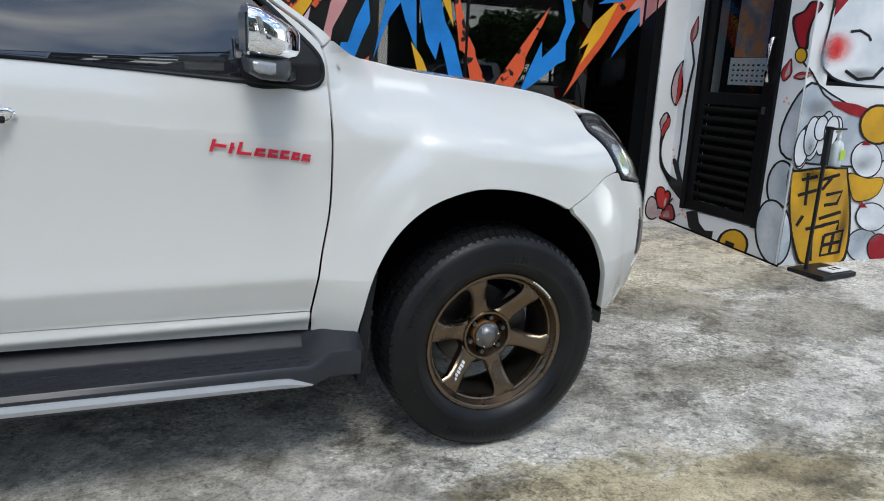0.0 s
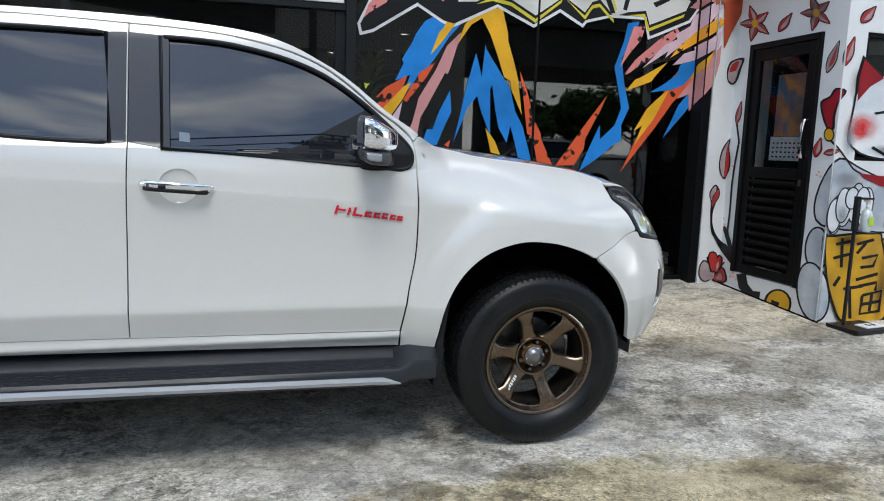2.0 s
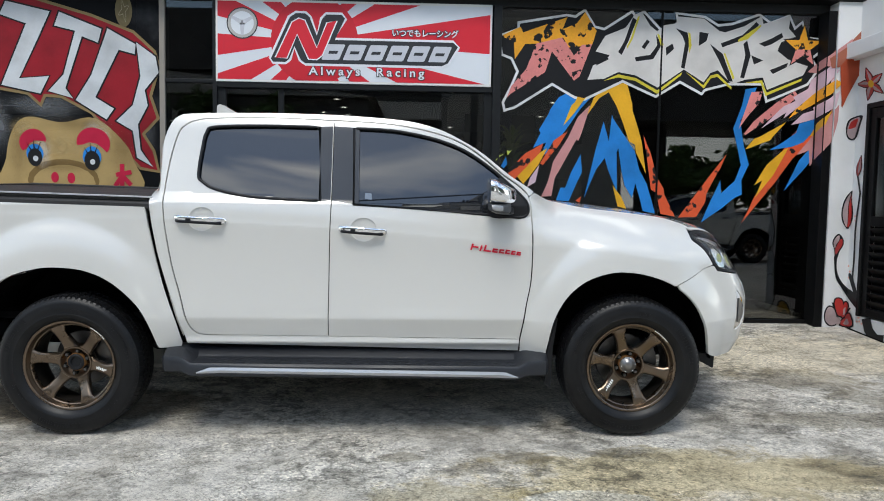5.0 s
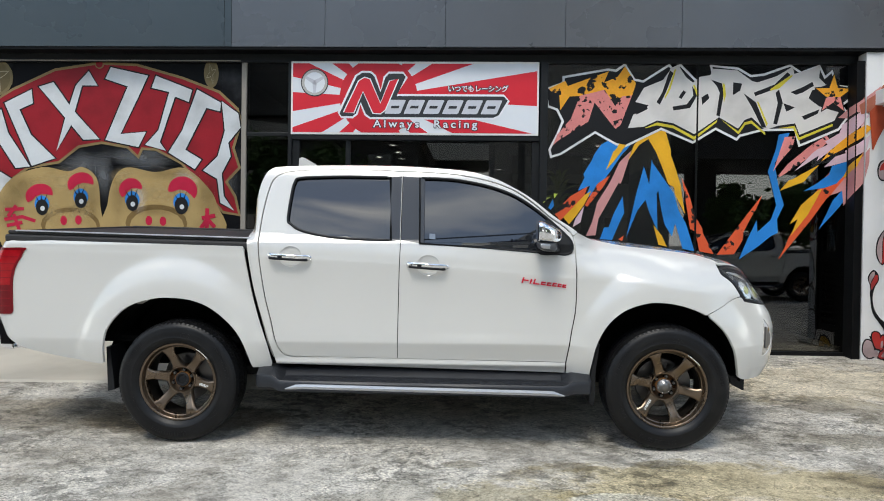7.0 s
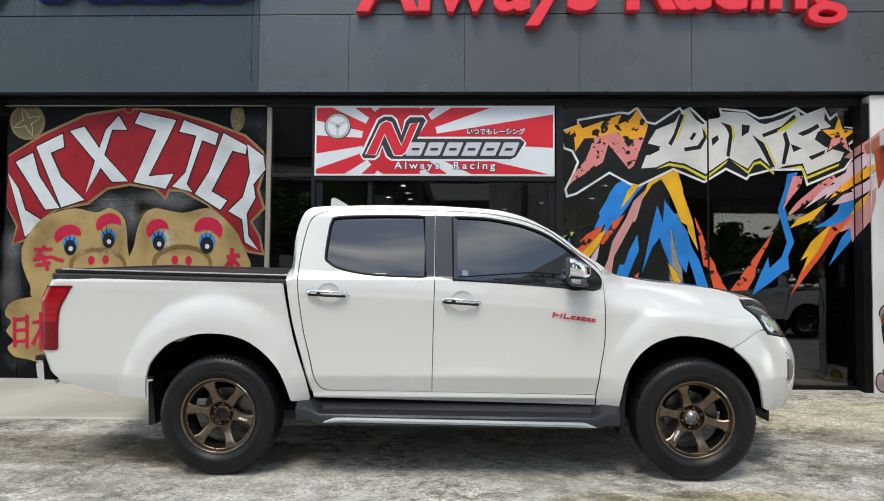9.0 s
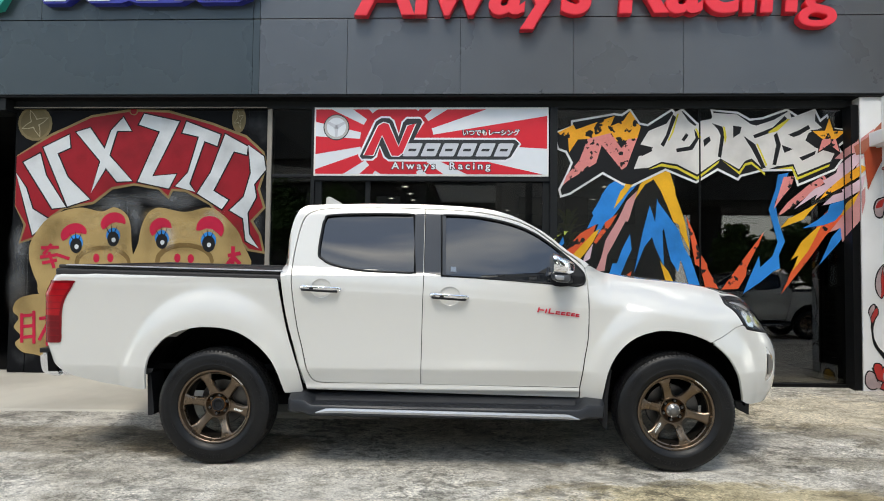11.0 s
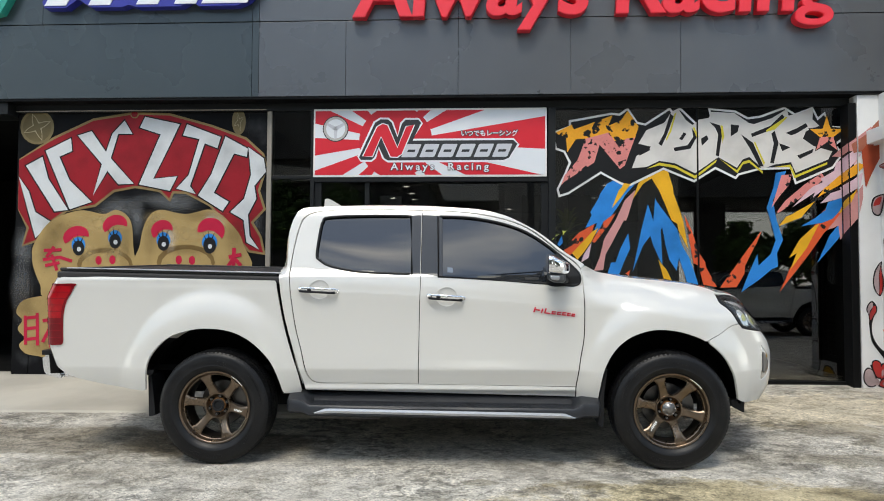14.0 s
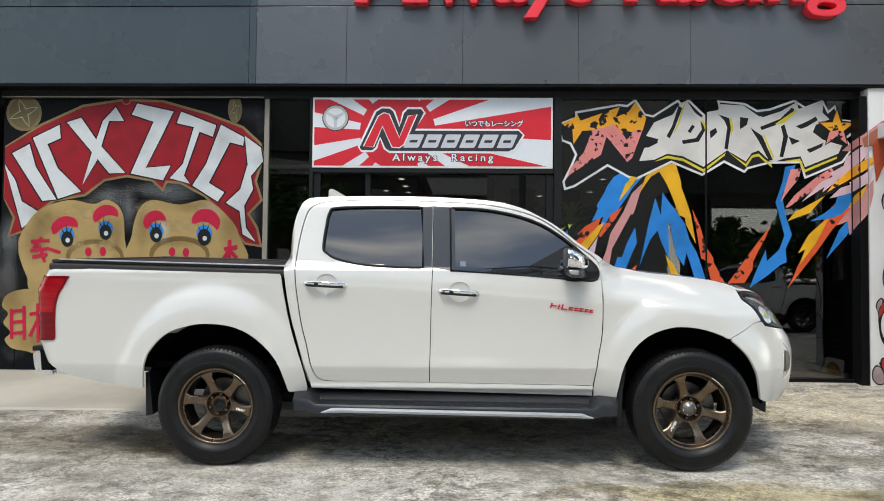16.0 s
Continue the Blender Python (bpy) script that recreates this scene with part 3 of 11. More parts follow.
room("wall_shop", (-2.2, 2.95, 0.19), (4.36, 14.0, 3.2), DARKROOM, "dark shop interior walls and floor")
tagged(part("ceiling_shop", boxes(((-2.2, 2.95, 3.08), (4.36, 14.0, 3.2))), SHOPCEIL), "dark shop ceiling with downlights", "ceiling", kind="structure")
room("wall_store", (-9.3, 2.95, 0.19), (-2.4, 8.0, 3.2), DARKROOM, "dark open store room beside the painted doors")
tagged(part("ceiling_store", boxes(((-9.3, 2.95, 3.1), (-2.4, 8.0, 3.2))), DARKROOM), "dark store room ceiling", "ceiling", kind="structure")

down = thing("ceiling_light", "small round white ceiling downlight, lit", "lamp", group="shop ceiling lights", at=pose(-1.15, 8.6, 3.075))
part("trim_ring", lathe([(0.05, 0.0), (0.075, 0.0), (0.08, 0.012), (0.05, 0.012)], 20, True), WHITEEDGE, down).rotation_euler = (radians(-90), 0, 0)
part("diffuser", rod(bmesh.new(), (0, 0, -0.006), (0, 0, 0.004), 0.05, n=20), DOWNLIGHT, down)
for x, y in ((-1.16, 9.7), (-1.2, 10.8), (0.4, 8.9), (0.11, 10.9), (0.07, 11.9), (0.97, 12.9), (-1.65, 10.5), (1.73, 11.4), (2.6, 8.5), (2.7, 10.5), (3.3, 6.4)):
    copy_thing(down, pose(x, y, 3.075))
tagged(part("ceiling_bulkhead", boxes(((-0.35, 6.2, 2.78), (0.75, 13.9, 3.08)), bevel=0.01), SHOPCEIL), "grey dropped ceiling box inside the shop", "ceiling", kind="structure")

# ---- white side wall with the louvred door ----
wall = thing("wall_side", "white painted masonry wall with blossom and cat murals", "wall", kind="structure")
for lo, hi in (
    ((4.165, 2.62, 0.1), (4.38, 2.9, 3.21)),
    ((4.38, 2.432, 0.1), (4.6, 2.9, 3.21)),
    ((4.38, 1.63, 0.1), (4.56, 2.432, 0.335)),
    ((4.38, 1.63, 2.262), (4.56, 2.432, 3.21)),
    ((4.38, 1.42, 0.05), (4.56, 1.63, 3.21)),
    ((4.56, 1.42, 0.05), (9.0, 1.60, 1.33)),
    ((4.56, 1.42, 2.24), (9.0, 1.60, 3.21)),
    ((6.4, 1.42, 1.33), (9.0, 1.60, 2.24)),
    ((4.48, 1.60, 3.21), (9.0, 2.9, 6.0)),
    ((4.53, 1.425, 3.21), (9.0, 1.60, 6.0)),
):
    part("wall_block", boxes((lo, hi)), PLASTER, wall)
part("ledge", boxes(((4.25, 1.30, 2.69), (4.379, 2.618, 2.83)), bevel=0.006), PLASTER, wall)
win = thing("window_1", "dark glazed window in the white wall, partly painted over", "window", kind="structure")
part("pane", boxes(((4.56, 1.45, 1.33), (6.4, 1.456, 2.24))), tinted("dark_window_glass", (0.02, 0.022, 0.02), 1.6), win)
for lo, hi in (((4.56, 1.43, 2.205), (6.4, 1.47, 2.24)), ((4.56, 1.43, 1.33), (6.4, 1.47, 1.36)), ((4.56, 1.43, 1.36), (4.59, 1.47, 2.205)), ((6.37, 1.43, 1.36), (6.4, 1.47, 2.205))):
    part("window_frame", boxes((lo, hi), bevel=0.003), FRAME, win)

door = thing("door_2", "black aluminium door with a glass pane above louvres, closed", "door", kind="structure", at=pose(0, -0.03, 0))
for lo, hi in (((4.355, 1.662, 0.337), (4.43, 1.705, 2.26)), ((4.355, 2.417, 0.337), (4.43, 2.46, 2.26)), ((4.355, 1.705, 2.215), (4.43, 2.417, 2.26)),
               ((4.372, 1.708, 0.345), (4.41, 1.79, 2.212)), ((4.372, 2.335, 0.345), (4.41, 2.414, 2.212)), ((4.372, 1.79, 2.12), (4.41, 2.335, 2.212)), ((4.372, 1.79, 1.16), (4.41, 2.335, 1.25)), ((4.372, 1.79, 0.345), (4.41, 2.335, 0.42))):
    part("door_frame", boxes((lo, hi), bevel=0.003), FRAME, door)
part("pane", boxes(((4.388, 1.79, 1.25), (4.394, 2.335, 2.12))), DOORGLASS, door).visible_shadow = False
part("wall_joint", tube([(4.377, 1.40 + 0.2 * i, ground_height(4.377, 1.40 + 0.2 * i) + 0.003) for i in range(7)], 0.009, 6), SEAM, wall)
part("louvre_backing", boxes(((4.412, 1.79, 0.42), (4.42, 2.335, 1.16))), SEAM, door)
for i in range(10):
    z = 0.432 + i * 0.0725
    bm = bmesh.new()
    box(bm, (-0.004, 1.792, -0.036), (0.004, 2.333, 0.036), 0.002, Matrix.Translation((4.385, 0, z + 0.034)) @ Matrix.Rotation(radians(-38), 4, "Y"))
    part("louvre_slat", bm, FRAME, door)
part("pull_handle", tube([(4.375, 1.722, 1.33), (4.33, 1.722, 1.345), (4.315, 1.722, 1.38), (4.315, 1.722, 1.58), (4.33, 1.722, 1.615), (4.375, 1.722, 1.63)], 0.013, 10), CHROME, door, "curved chrome pull handle", smooth="all")
part("door_lock", boxes(((4.362, 1.735, 1.12), (4.374, 1.765, 1.17)), bevel=0.004), STEEL, door)
tagged(part("wall_behind_door", boxes(((5.3, 1.61, 0.1), (5.4, 2.89, 3.2)))
            , DARKROOM), "dark room wall behind the louvred door", "wall", kind="structure")

# ---- painted murals: flat coats of spray paint, each a hair above the one below ----
def spray(name, color, rough=0.45, vary=0.14, shade=0.72, chips=0, over=None):
    """Sprayed paint with cloudy overlaps; chips: flaked down to black."""
    if chips:
        return material(name, color, rough, vary=0.25, scale=3.0, fine=60.0, second=(0.012, 0.012, 0.012), patch=chips, spread=(0.575, 0.595), spec=0.25)
    return material(name, color, rough, vary=vary, scale=5.0, fine=60.0, second=over or tuple(c * shade for c in color), patch=3.0, spread=(0.45, 0.75), spec=0.25)


SPRAYWHITE, SPRAYBLACK, SPRAYGREY = spray("spray_white", (0.75, 0.75, 0.75)), spray("spray_black", (0.012, 0.012, 0.013)), spray("spray_grey", (0.66, 0.63, 0.595), vary=0.05)
SPRAYORANGE, SPRAYPINK, SPRAYLEMON = spray("spray_orange", (0.85, 0.38, 0.03), chips=12), spray("spray_pink", (0.70, 0.24, 0.22), chips=14), spray("spray_lemon", (0.65, 0.55, 0.05))
SPRAYBLUE, SPRAYYELLOW, SPRAYRED = spray("spray_blue", (0.022, 0.22, 0.62), shade=0.6), spray("spray_yellow", (0.80, 0.42, 0.025)), spray("spray_vermilion", (0.68, 0.10, 0.035), chips=8)
SPRAYROSE, SPRAYMAUVE, SPRAYBROWN, SPRAYRUST = spray("spray_rose", (0.58, 0.27, 0.26)), spray("spray_mauve", (0.66, 0.47, 0.53)), spray("spray_brown", (0.36, 0.12, 0.075)), spray("spray_rust", (0.40, 0.07, 0.03))
GOLDPAINT, BANNERRED, BANNERWHITE = spray("gold_paint", (0.26, 0.185, 0.08)), spray("banner_red", (0.29, 0.012, 0.020), over=(0.19, 0.010, 0.015)), spray("banner_white", (0.60, 0.62, 0.63), vary=0.10)
DISCGOLD, DISCOLIVE, DISCLINE = spray("olive_gold", (0.20, 0.155, 0.075)), spray("dark_olive_gold", (0.135, 0.105, 0.05), over=(0.20, 0.16, 0.08)), spray("pale_gold_line", (0.42, 0.36, 0.23))
TANPAINT, TANDARK, PATCHRED = spray("tan_paint", (0.40, 0.28, 0.115), shade=0.72), spray("tan_shade", (0.19, 0.12, 0.042)), spray("patch_red", (0.48, 0.015, 0.05))
PETALRED, PETALGREY, DOTPEACH, COINGOLD = spray("petal_red", (0.42, 0.035, 0.03), over=(0.16, 0.05, 0.05)), spray("petal_grey", (0.42, 0.32, 0.32), over=(0.12, 0.10, 0.10)), spray("dot_peach", (0.78, 0.42, 0.33)), spray("coin_gold", (0.62, 0.34, 0.02), over=(0.36, 0.20, 0.03))
MURALWHITE, MURALGREY = spray("mural_white", (0.74, 0.75, 0.76), vary=0.06, over=(0.48, 0.52, 0.56)), spray("mural_grey", (0.36, 0.40, 0.44), vary=0.15, over=(0.70, 0.72, 0.74))

graffiti = thing("graffiti", "bright spray-painted lightning mural on the shop glass", "mural", kind="structure")
doorpaint = thing("door_mural", "red banner mural with tan round forms on the doors", "mural", kind="structure")
wallpaint = thing("wall_mural", "blossom and round white forms painted on the white wall", "mural", kind="structure")


def coat(name, mat, home, outline, place, smooth):
    pts = bend(outline, 5, True) if smooth else outline
    bm = bmesh.new()
    f = bm.faces.new([bm.verts.new(place(a, z)) for a, z in pts])
    f.normal_update()
    bmesh.ops.triangulate(bm, faces=[f], ngon_method="EAR_CLIP")
    part(name, bm, mat, home)


def graffiti_shape(name, mat, level, outline, smooth=False):
    coat(name, mat, graffiti, outline, lambda a, z: (a, GLASS_Y - 0.0015 - 0.0012 * level, z), smooth)


def door_shape(name, mat, level, outline, smooth=False):
    coat(name, mat, doorpaint, outline, lambda a, z: (a, 2.8005 - 0.0012 * level, z), smooth)


def arrow_shape(name, mat, level, outline, smooth=False):
    coat(name, mat, graffiti, outline, lambda a, z: (a, 2.6185 - 0.0012 * level, z), smooth)


def frame_shape(name, mat, level, outline, smooth=False):
    coat(name, mat, graffiti, outline, lambda a, z: (a, 2.6285 - 0.0012 * level, z), smooth)


def frameside_shape(name, mat, level, outline, smooth=False):
    coat(name, mat, graffiti, outline, lambda a, z: (4.0785 - 0.0004 * level, a, z), smooth)


def strip_shape(name, mat, level, outline, smooth=False):
    coat(name, mat, wallpaint, outline, lambda a, z: (a, 2.6185 - 0.0012 * level, z), smooth)


def sidewall_shape(name, mat, level, outline, smooth=False):
    coat(name, mat, wallpaint, outline, lambda a, z: (4.3785 - 0.0012 * level, a, z), smooth)


def catwall_shape(name, mat, level, outline, smooth=False):
    coat(name, mat, wallpaint, outline, lambda a, z: (a, 1.4185 - 0.0012 * level, z), smooth)


graffiti_shape("outline", SPRAYWHITE, 3.0, [(1.037, 2.873), (1.076, 2.689), (1.168, 2.655), (1.223, 2.545), (1.174, 2.423), (1.092, 2.257), (1.114, 2.168), (1.222, 2.201), (1.566, 2.422), (1.776, 2.305), (1.873, 2.285), (2.231, 2.463), (2.551, 2.327), (2.777, 2.467), (2.99, 2.359), (3.023, 2.401), (3.24, 2.46), (3.558, 2.465), (3.603, 2.302), (3.682, 2.334), (4.001, 2.473), (4.104, 2.62), (4.037, 2.724), (4.153, 2.815), (4.152, 2.913), (3.978, 2.928), (3.924, 3.079), (3.853, 3.02), (3.798, 3.132), (3.616, 3.061), (3.506, 3.135), (3.249, 3.041), (3.121, 3.025), (2.994, 3.099), (2.705, 3.127), (2.727, 3.035), (2.606, 2.946), (2.415, 3.136), (2.334, 3.097), (2.302, 3.137), (2.041, 2.966), (1.96, 2.983), (1.857, 3.141), (1.765, 3.075), (1.683, 3.085), (1.225, 3.005), (1.225, 2.945)])
graffiti_shape("outline_inner", SPRAYBLACK, 4.005, [(1.064, 2.858), (1.096, 2.706), (1.184, 2.674), (1.249, 2.546), (1.195, 2.413), (1.116, 2.254), (1.131, 2.197), (1.213, 2.222), (1.565, 2.448), (1.784, 2.327), (1.871, 2.31), (2.23, 2.488), (2.549, 2.353), (2.776, 2.494), (2.984, 2.388), (3.01, 2.421), (3.238, 2.482), (3.575, 2.488), (3.618, 2.332), (3.674, 2.355), (3.987, 2.492), (4.078, 2.62), (4.007, 2.729), (4.13, 2.826), (4.13, 2.892), (3.962, 2.906), (3.915, 3.045), (3.846, 2.985), (3.788, 3.104), (3.613, 3.036), (3.503, 3.109), (3.254, 3.018), (3.116, 3.001), (2.987, 3.076), (2.731, 3.105), (2.752, 3.025), (2.604, 2.916), (2.41, 3.108), (2.327, 3.068), (2.297, 3.106), (2.045, 2.942), (1.946, 2.963), (1.851, 3.108), (1.771, 3.05), (1.684, 3.062), (1.248, 2.985), (1.248, 2.929)])
graffiti_shape("grey_chunk", SPRAYGREY, 6.009, [(1.896, 2.481), (1.947, 2.617), (2.051, 2.655), (2.099, 2.713), (1.966, 2.746), (2.052, 2.891), (2.242, 2.971), (2.322, 3.093), (2.391, 3.119), (2.472, 2.996), (2.541, 2.944), (2.604, 3.002), (2.717, 3.021), (2.73, 3.085), (2.98, 3.071), (3.129, 2.962), (3.184, 2.949), (3.369, 3.012), (3.528, 3.108), (3.546, 3.037), (3.657, 3.069), (3.8, 3.119), (3.792, 2.998), (3.862, 2.927), (3.723, 2.87), (3.691, 2.791), (3.797, 2.711), (3.99, 2.653), (3.949, 2.568), (3.609, 2.425), (3.564, 2.539), (3.393, 2.514), (3.269, 2.469), (3.131, 2.597), (3.062, 2.571), (2.999, 2.482), (2.807, 2.597), (2.562, 2.424), (2.35, 2.533), (2.186, 2.559), (2.051, 2.494)])
graffiti_shape("dark_gap", SPRAYBLACK, 6.550, [(2.306, 3.068), (2.343, 3.042), (2.27, 2.842), (2.212, 2.719), (2.178, 2.745), (2.235, 2.848)])
graffiti_shape("dark_gap", SPRAYBLACK, 6.554, [(2.398, 2.796), (2.446, 2.867), (2.474, 2.848), (2.427, 2.777)])
graffiti_shape("dark_gap", SPRAYBLACK, 6.558, [(2.531, 2.912), (2.59, 2.825), (2.514, 2.687), (2.35, 2.661), (2.338, 2.7), (2.483, 2.726), (2.546, 2.815)])
graffiti_shape("dark_gap", SPRAYBLACK, 6.562, [(2.627, 2.796), (2.69, 2.834), (2.706, 2.789), (2.636, 2.719)])
graffiti_shape("dark_gap", SPRAYBLACK, 6.566, [(2.717, 2.976), (2.829, 2.937), (2.85, 2.84), (2.813, 2.603), (2.779, 2.616), (2.809, 2.841), (2.779, 2.911)])
graffiti_shape("dark_gap", SPRAYBLACK, 6.570, [(2.941, 2.949), (3.029, 2.936), (3.012, 2.866), (2.94, 2.818)])
graffiti_shape("dark_gap", SPRAYBLACK, 6.574, [(3.046, 2.84), (3.17, 2.75), (3.279, 2.495), (3.235, 2.495), (3.132, 2.699)])
graffiti_shape("dark_gap", SPRAYBLACK, 6.578, [(3.149, 2.846), (3.352, 2.929), (3.478, 3.053), (3.505, 3.025), (3.376, 2.89), (3.164, 2.811)])
graffiti_shape("dark_gap", SPRAYBLACK, 6.582, [(3.398, 2.878), (3.437, 2.743), (3.384, 2.526), (3.347, 2.533), (3.387, 2.743), (3.363, 2.846)])
graffiti_shape("dark_gap", SPRAYBLACK, 6.586, [(3.512, 2.852), (3.63, 2.903), (3.724, 2.957), (3.742, 2.918), (3.63, 2.848), (3.568, 2.826)])
graffiti_shape("dark_gap", SPRAYBLACK, 6.590, [(3.443, 2.743), (3.56, 2.698), (3.473, 2.657)])
graffiti_shape("dark_gap", SPRAYBLACK, 6.594, [(3.626, 2.609), (3.8, 2.682), (3.784, 2.638), (3.657, 2.574)])
graffiti_shape("dark_gap", SPRAYBLACK, 6.598, [(1.96, 2.662), (2.074, 2.713), (2.092, 2.675), (1.979, 2.617)])
graffiti_shape("yellow_edge", SPRAYLEMON, 5.100, [(2.051, 2.475), (2.186, 2.539), (2.35, 2.51), (2.562, 2.398), (2.794, 2.574), (2.782, 2.542), (2.562, 2.366), (2.349, 2.482), (2.186, 2.51)])
graffiti_shape("yellow_edge", SPRAYLEMON, 5.104, [(2.826, 2.574), (2.999, 2.456), (3.062, 2.546), (3.131, 2.565), (3.269, 2.444), (3.269, 2.418), (3.13, 2.536), (3.068, 2.52), (3.005, 2.424)])
graffiti_shape("yellow_edge", SPRAYLEMON, 5.108, [(3.393, 2.488), (3.557, 2.514), (3.608, 2.399), (3.939, 2.539), (3.933, 2.514), (3.598, 2.367), (3.545, 2.488)])
graffiti_shape("yellow_edge", SPRAYLEMON, 6.662, [(2.353, 3.074), (2.372, 3.08), (2.314, 2.874), (2.263, 2.777), (2.257, 2.797), (2.295, 2.88)])
graffiti_shape("yellow_edge", SPRAYLEMON, 6.666, [(2.541, 2.918), (2.559, 2.918), (2.606, 2.822), (2.584, 2.803)])
graffiti_shape("yellow_edge", SPRAYLEMON, 6.670, [(2.835, 2.943), (2.857, 2.93), (2.872, 2.821), (2.852, 2.744)])
graffiti_shape("yellow_edge", SPRAYLEMON, 6.674, [(3.179, 2.756), (3.195, 2.756), (3.292, 2.533), (3.279, 2.507)])
graffiti_shape("yellow_edge", SPRAYLEMON, 6.678, [(3.514, 3.025), (3.533, 3.018), (3.401, 2.89), (3.314, 2.865), (3.308, 2.881)])
graffiti_shape("orange_chunk", SPRAYORANGE, 5.059, [(1.07, 2.866), (1.254, 2.958), (1.28, 2.905), (1.693, 3.055), (1.647, 2.942), (1.784, 3.001), (1.856, 3.107), (1.969, 2.934), (1.932, 2.808), (1.737, 2.776), (1.404, 2.804), (1.3, 2.798), (1.207, 2.655), (1.195, 2.822)])
graffiti_shape("pink_chunk", SPRAYPINK, 6.063, [(1.404, 2.804), (1.653, 2.869), (1.763, 2.702), (1.835, 2.802), (1.932, 2.814), (1.82, 2.51), (1.768, 2.471), (1.554, 2.737), (1.495, 2.544), (1.18, 2.34), (1.141, 2.3), (1.18, 2.406), (1.318, 2.572)])
graffiti_shape("star_outline", SPRAYBLACK, 7.067, [(3.939, 3.048), (3.996, 2.916), (4.129, 2.896), (4.029, 2.796), (4.05, 2.652), (3.933, 2.722), (3.813, 2.653), (3.84, 2.797), (3.743, 2.899), (3.878, 2.917)])
graffiti_shape("star", SPRAYORANGE, 8.072, [(3.939, 3.029), (3.979, 2.893), (4.111, 2.89), (4.004, 2.805), (4.04, 2.668), (3.934, 2.751), (3.824, 2.669), (3.866, 2.806), (3.762, 2.892), (3.894, 2.894)])
graffiti_shape("star_lower", SPRAYPINK, 9.076, [(4.004, 2.805), (4.04, 2.668), (3.934, 2.751), (3.824, 2.669), (3.866, 2.806), (3.935, 2.807)])
graffiti_shape("paint_flash", SPRAYBLUE, 2.111, [(1.63, 2.312), (1.735, 2.372), (1.974, 2.364), (1.831, 2.2), (1.746, 2.068), (1.582, 1.838), (1.465, 1.739), (1.524, 1.891), (1.4, 1.838), (1.466, 1.976), (1.453, 2.009), (1.538, 2.154), (1.558, 2.207)])
graffiti_shape("paint_flash", SPRAYYELLOW, 3.146, [(1.852, 2.418), (1.955, 2.411), (1.831, 2.239), (1.779, 2.167), (1.681, 2.049), (1.753, 2.24), (1.786, 2.272)])
graffiti_shape("paint_flash", SPRAYYELLOW, 2.18, [(2.085, 2.437), (2.273, 2.462), (2.329, 2.272), (2.335, 2.206), (2.391, 2.048), (2.434, 1.911), (2.483, 1.617), (2.382, 1.813), (2.37, 1.885), (2.312, 1.917), (2.25, 2.081), (2.18, 2.245), (2.104, 2.371), (2.013, 2.312), (1.902, 2.147), (1.961, 2.312)])
graffiti_shape("paint_flash", SPRAYRED, 2.215, [(1.165, 1.614), (1.296, 1.752), (1.329, 1.785), (1.498, 1.884), (1.465, 1.785), (1.374, 1.687), (1.335, 1.634), (1.204, 1.516)])
graffiti_shape("paint_flash", SPRAYYELLOW, 3.249, [(1.256, 1.565), (1.472, 1.798), (1.537, 1.838), (1.465, 1.697), (1.386, 1.582), (1.315, 1.496)])
graffiti_shape("paint_flash", SPRAYRED, 2.284, [(1.596, 1.91), (1.732, 2.009), (1.654, 1.878), (1.497, 1.674), (1.471, 1.693)])
graffiti_shape("paint_flash", SPRAYROSE, 2.318, [(1.817, 2.134), (1.935, 2.252), (1.855, 1.976), (1.829, 1.911), (1.81, 1.924), (1.665, 1.648), (1.613, 1.556), (1.586, 1.386), (1.489, 1.379), (1.548, 1.517), (1.581, 1.648), (1.595, 1.713), (1.732, 1.943)])
graffiti_shape("paint_flash", SPRAYMAUVE, 2.353, [(1.465, 1.68), (1.432, 1.516), (1.353, 1.467), (1.38, 1.555)])
graffiti_shape("paint_flash", SPRAYBLUE, 3.387, [(1.854, 1.786), (1.872, 1.616), (1.826, 1.518), (1.754, 1.341), (1.631, 1.347), (1.671, 1.468), (1.716, 1.468), (1.769, 1.616)])
graffiti_shape("paint_flash", SPRAYBLUE, 3.421, [(1.146, 1.752), (1.159, 1.68), (1.126, 1.64), (1.1, 1.66)])
graffiti_shape("paint_flash", SPRAYBLUE, 2.456, [(2.063, 2.094), (2.101, 1.976), (2.119, 1.911), (2.141, 2.167), (2.222, 1.872), (2.196, 1.813), (2.212, 1.434), (2.117, 1.649), (2.086, 1.754), (2.008, 1.649), (1.896, 1.368), (1.943, 1.583), (1.99, 1.812), (2.016, 1.911)])
graffiti_shape("paint_flash", SPRAYBLUE, 3.49, [(2.147, 2.134), (2.312, 1.904), (2.369, 1.826), (2.419, 1.65), (2.494, 1.52), (2.587, 1.235), (2.466, 1.26), (2.429, 1.39), (2.385, 1.52), (2.358, 1.383), (2.283, 1.5), (2.246, 1.649), (2.209, 1.862)])
graffiti_shape("paint_flash", SPRAYYELLOW, 4.525, [(2.167, 1.499), (2.256, 1.389), (2.306, 1.279), (2.223, 1.298)])
graffiti_shape("paint_flash", SPRAYRED, 3.559, [(1.819, 1.348), (1.87, 1.387), (1.857, 1.329)])
graffiti_shape("paint_flash", SPRAYRED, 2.594, [(2.448, 1.976), (2.523, 1.807), (2.591, 1.585), (2.66, 1.472), (2.666, 1.423), (2.778, 1.21), (2.638, 1.235), (2.589, 1.436), (2.538, 1.462), (2.496, 1.715)])
